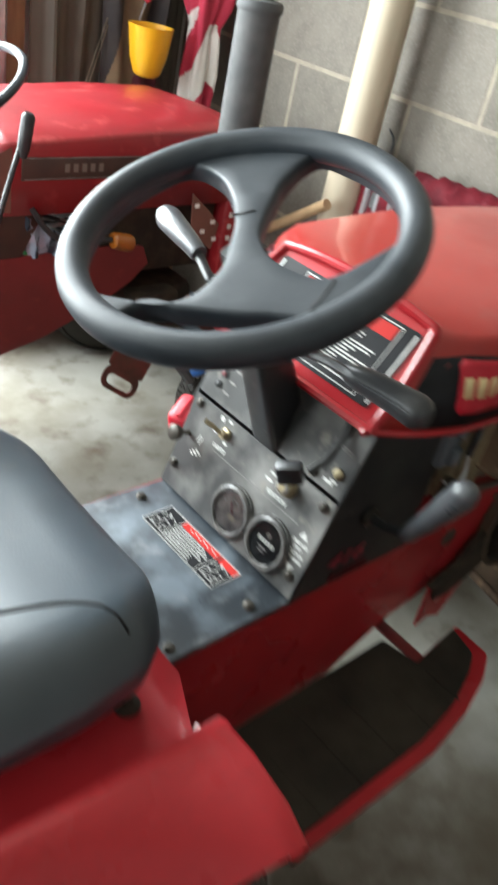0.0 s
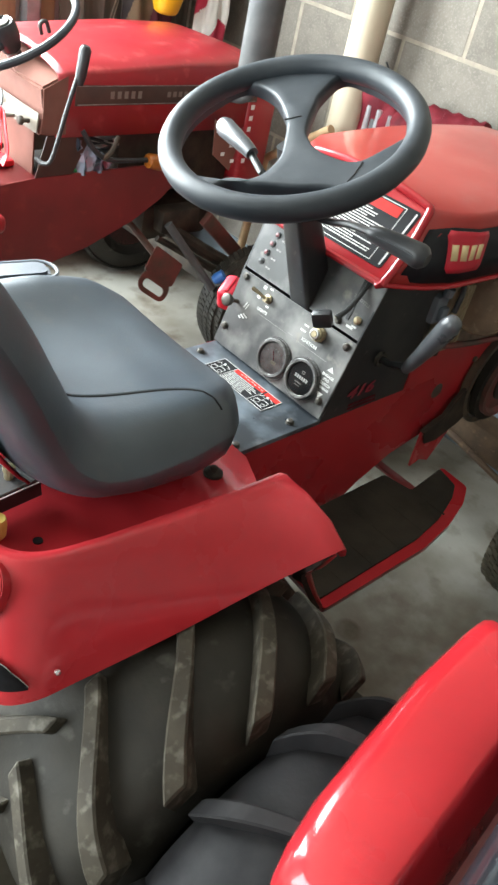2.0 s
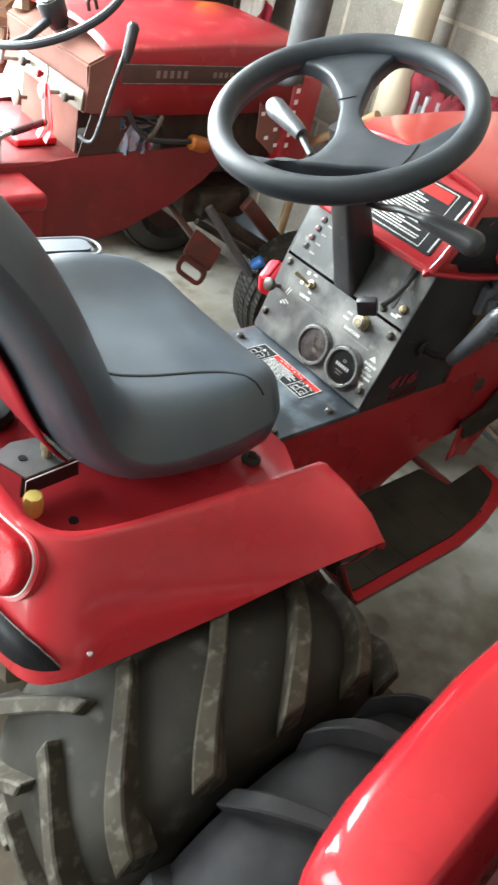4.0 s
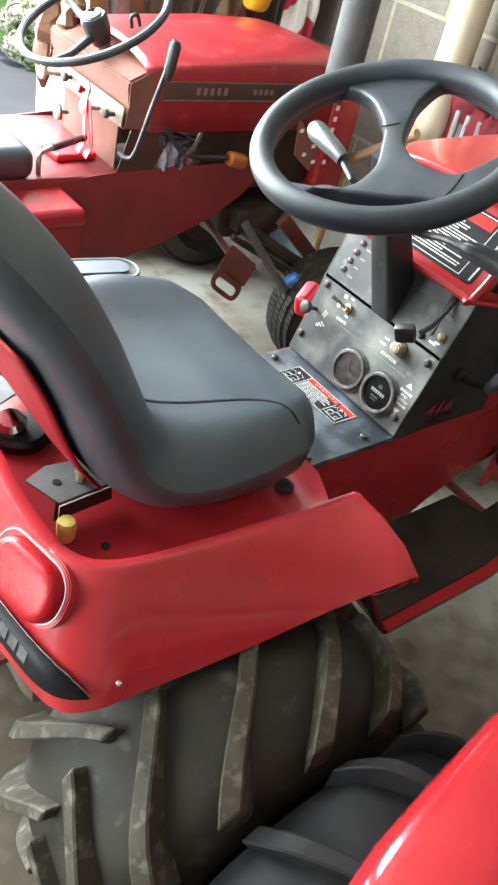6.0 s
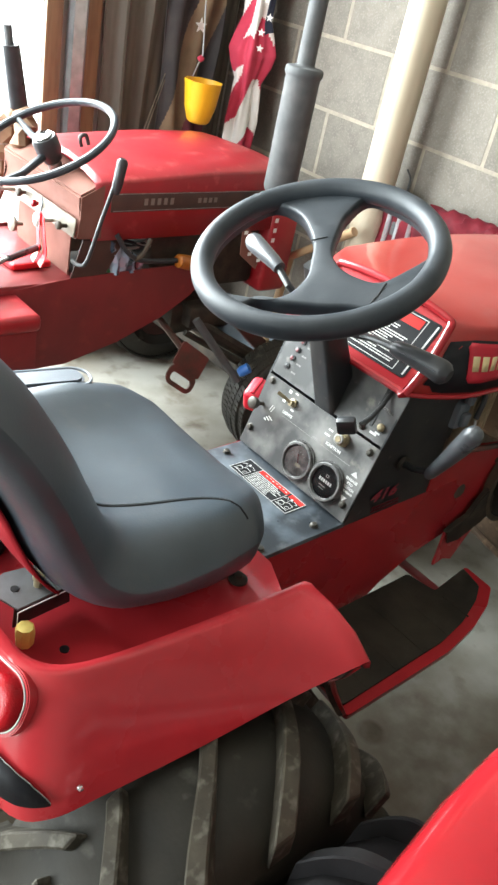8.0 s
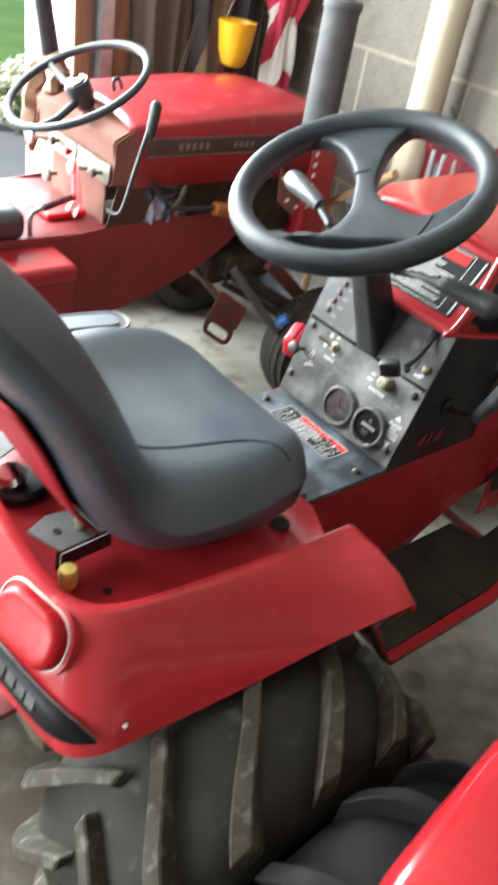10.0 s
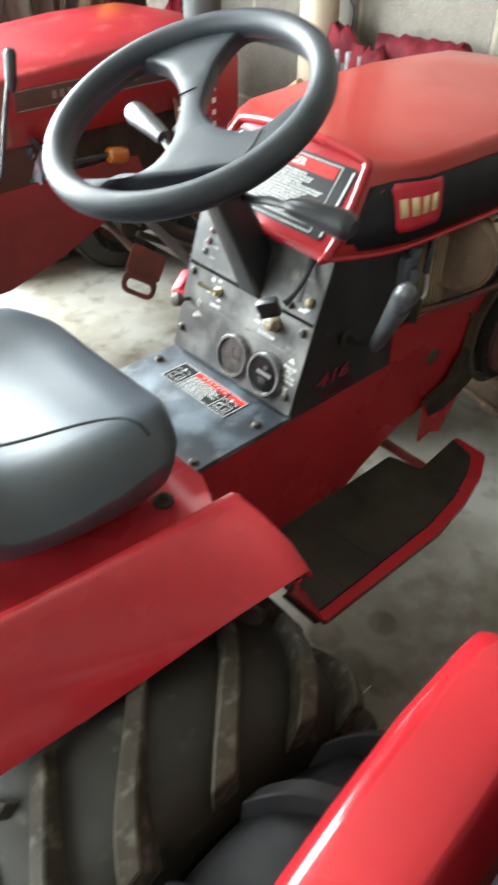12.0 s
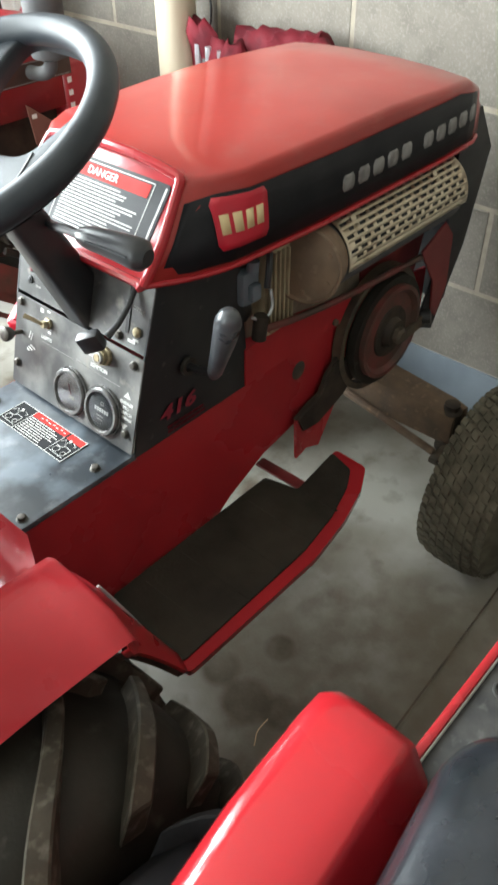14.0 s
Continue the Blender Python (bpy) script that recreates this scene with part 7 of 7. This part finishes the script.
for k in range(NV):
    for j in range(NU):
        v, q = k / NV, 2 * math.pi * j / NU
        s_ = (v * 6.0 + 0.22 * math.sin(q + 0.5) * 7 + 0.35 * math.sin(2 * q + 4 * v)) % 2
        canton = v > 0.42 and -1.7 < ((q + math.pi) % (2 * math.pi)) - math.pi < 0.5
        bm.faces[n].material_index = 2 if canton else (0 if s_ < 1.05 or 0.29 < v + 0.03 * math.sin(3 * q) < 0.39 else 1)
        n += 1
part("flag_cloth", bm, [M["flag_red"], M["flag_white"], M["flag_blue"]], flag, angle=80)
part("flag_pole", tube([(0.0, 0.0, 0.05), (0.0, 0.0, 1.9)], 0.009, 10), M["wood"], flag)
mface = face_pose((0, 0, 0), (0.66, -0.75, 0), (0, 0, 1))
for yy, zz in ((0.030, 1.255), (0.048, 1.21), (0.030, 1.165), (0.044, 1.31), (0.034, 1.12)):
    star((yy - 0.005, zz, 0.058), 0.013, mface, flag)

dark_flag = thing("flag", "dark hanging flag with a tan diagonal and a pale star", "flag", (0, 0, 0))
fc_ = cloth("flag_cloth", 1.36, 1.57, LEFT_Y - 0.075, 0.62, 1.75, lambda u, v: 1 if abs(u - 0.1 - (v - 0.02) * 1.35) < 0.22 and v < 0.55 else (2 if v < 0.30 and u > 0.45 else 0), [M["flag_dark"], M["flag_tan"], M["flag_maroon"]], 0.012, dark_flag)
star((0, 0, 0), 0.024, face_pose((1.472, LEFT_Y - 0.100, 1.140), (1, 0, 0), (0, 0, 1)), dark_flag)

pot = thing("flower_pot", "yellow tapered plastic pot hung on a wire", "flower pot", (1.410, 1.405, 0.872))
bm = bmesh.new()
rings = []
for r, z in ((0.001, 0.0), (0.029, 0.0), (0.039, 0.008), (0.052, 0.048), (0.062, 0.122), (0.064, 0.128), (0.060, 0.128), (0.053, 0.086), (0.039, 0.02), (0.001, 0.018)):
    rings.append([(r * math.cos(2 * math.pi * (k + .5) / 8), r * math.sin(2 * math.pi * (k + .5) / 8), z) for k in range(8)])
skin(bm, rings, caps=False)
part("pot_body", bm, M["yellow"], pot, angle=50)
part("wire", tube([(0.0, 0.06, 0.13), (0.004, 0.03, 0.20), (0.0, 0.08, 0.55)], 0.0025, 6), M["galv"], pot)
part("bud", lathe([(0.001, 0.0), (0.010, 0.006), (0.012, 0.014), (0.001, 0.022)], 10, Matrix.Translation((0.002, 0.035, 0.175))), M["flag_red"], pot)

# hydrangea by the drive
def hydrangea(at, seed):
    hb = thing("hydrangea", "hydrangea bush with pale cream flower heads", "shrub", at)
    rng = random.Random(seed)
    for k in range(9):
        a = rng.uniform(0, 6.28)
        part("stem", tube([(0, 0, -0.1), (0.15 * math.cos(a), 0.15 * math.sin(a), 0.25), (0.3 * math.cos(a), 0.3 * math.sin(a), 0.45)], 0.006, 6), M["leaf"], hb)
    bm = bmesh.new()
    for k in range(420):
        d = Vector((rng.gauss(0, 1), rng.gauss(0, 1), rng.gauss(0, 0.8))).normalized() * rng.uniform(0.22, 0.42)
        c = Vector((d.x, d.y, 0.27 + d.z * 0.7))
        u = Vector((rng.gauss(0, 1), rng.gauss(0, 1), rng.gauss(0, 1))).normalized()
        w = u.orthogonal().normalized()
        s_ = rng.uniform(0.03, 0.055)
        v = [bm.verts.new(c + q) for q in (-u * s_, w * s_ * 0.5, u * s_, -w * s_ * 0.5)]
        bm.faces.new(v)
    tagged(part("foliage", bm, M["leaf"], hb, smooth=False), kind="stuff")
    for k in range(52):
        d = Vector((rng.gauss(0, 1), rng.gauss(0, 1), rng.gauss(0, 0.9))).normalized()
        c = Vector((0.40 * d.x, 0.40 * d.y, 0.28 + 0.32 * d.z))
        bm = bmesh.new()
        for q in range(110):
            e = Vector((rng.gauss(0, 1), rng.gauss(0, 1), rng.gauss(0, 1))).normalized()
            p_ = c + e * 0.080 * rng.uniform(0.8, 1.05)
            t_ = e.orthogonal().normalized()
            b_ = e.cross(t_)
            s_ = 0.017
            bm.faces.new([bm.verts.new(p_ + x_) for x_ in (t_ * s_, b_ * s_, -t_ * s_, -b_ * s_)])
        part("flower_head", bm, M["petal"], hb, smooth=False)
    return hb


bush = hydrangea((1.92, 3.80, -0.06), 5)
bush.matrix_world = bush.matrix_world @ Matrix.Scale(0.66, 4)

# ---- blocks of the front wall ----
def block_mesh(w):
    bm = box((-0.012, -w / 2, -0.0965), (0.0, w / 2, 0.0965), 0.0016, 1)
    return mesh_from(bm, "block", M["block"], smooth=False)


BH, BW = 0.2032, 0.4064
whole = block_mesh(BW - 0.011)
Z_LINE, Y_LINE = 1.1974 - 6 * BH, 1.118
row = 0
z = Z_LINE - BH
rng = random.Random(4)
while z < CEIL + 0.1:
    zc = z + BH / 2
    shift = 0.0 if (round((z - Z_LINE) / BH) % 2 == 0) else 0.5
    k = -12
    while k < 3:
        yc = Y_LINE + (k + shift + 0.5) * BW
        if -3.4 < yc < 1.75:
            ob = part("block", whole, None, wall_front)
            ob.location = (WALL_X + 0.011 + rng.uniform(-0.0004, 0.0004), yc, zc)
        k += 1
    z += BH
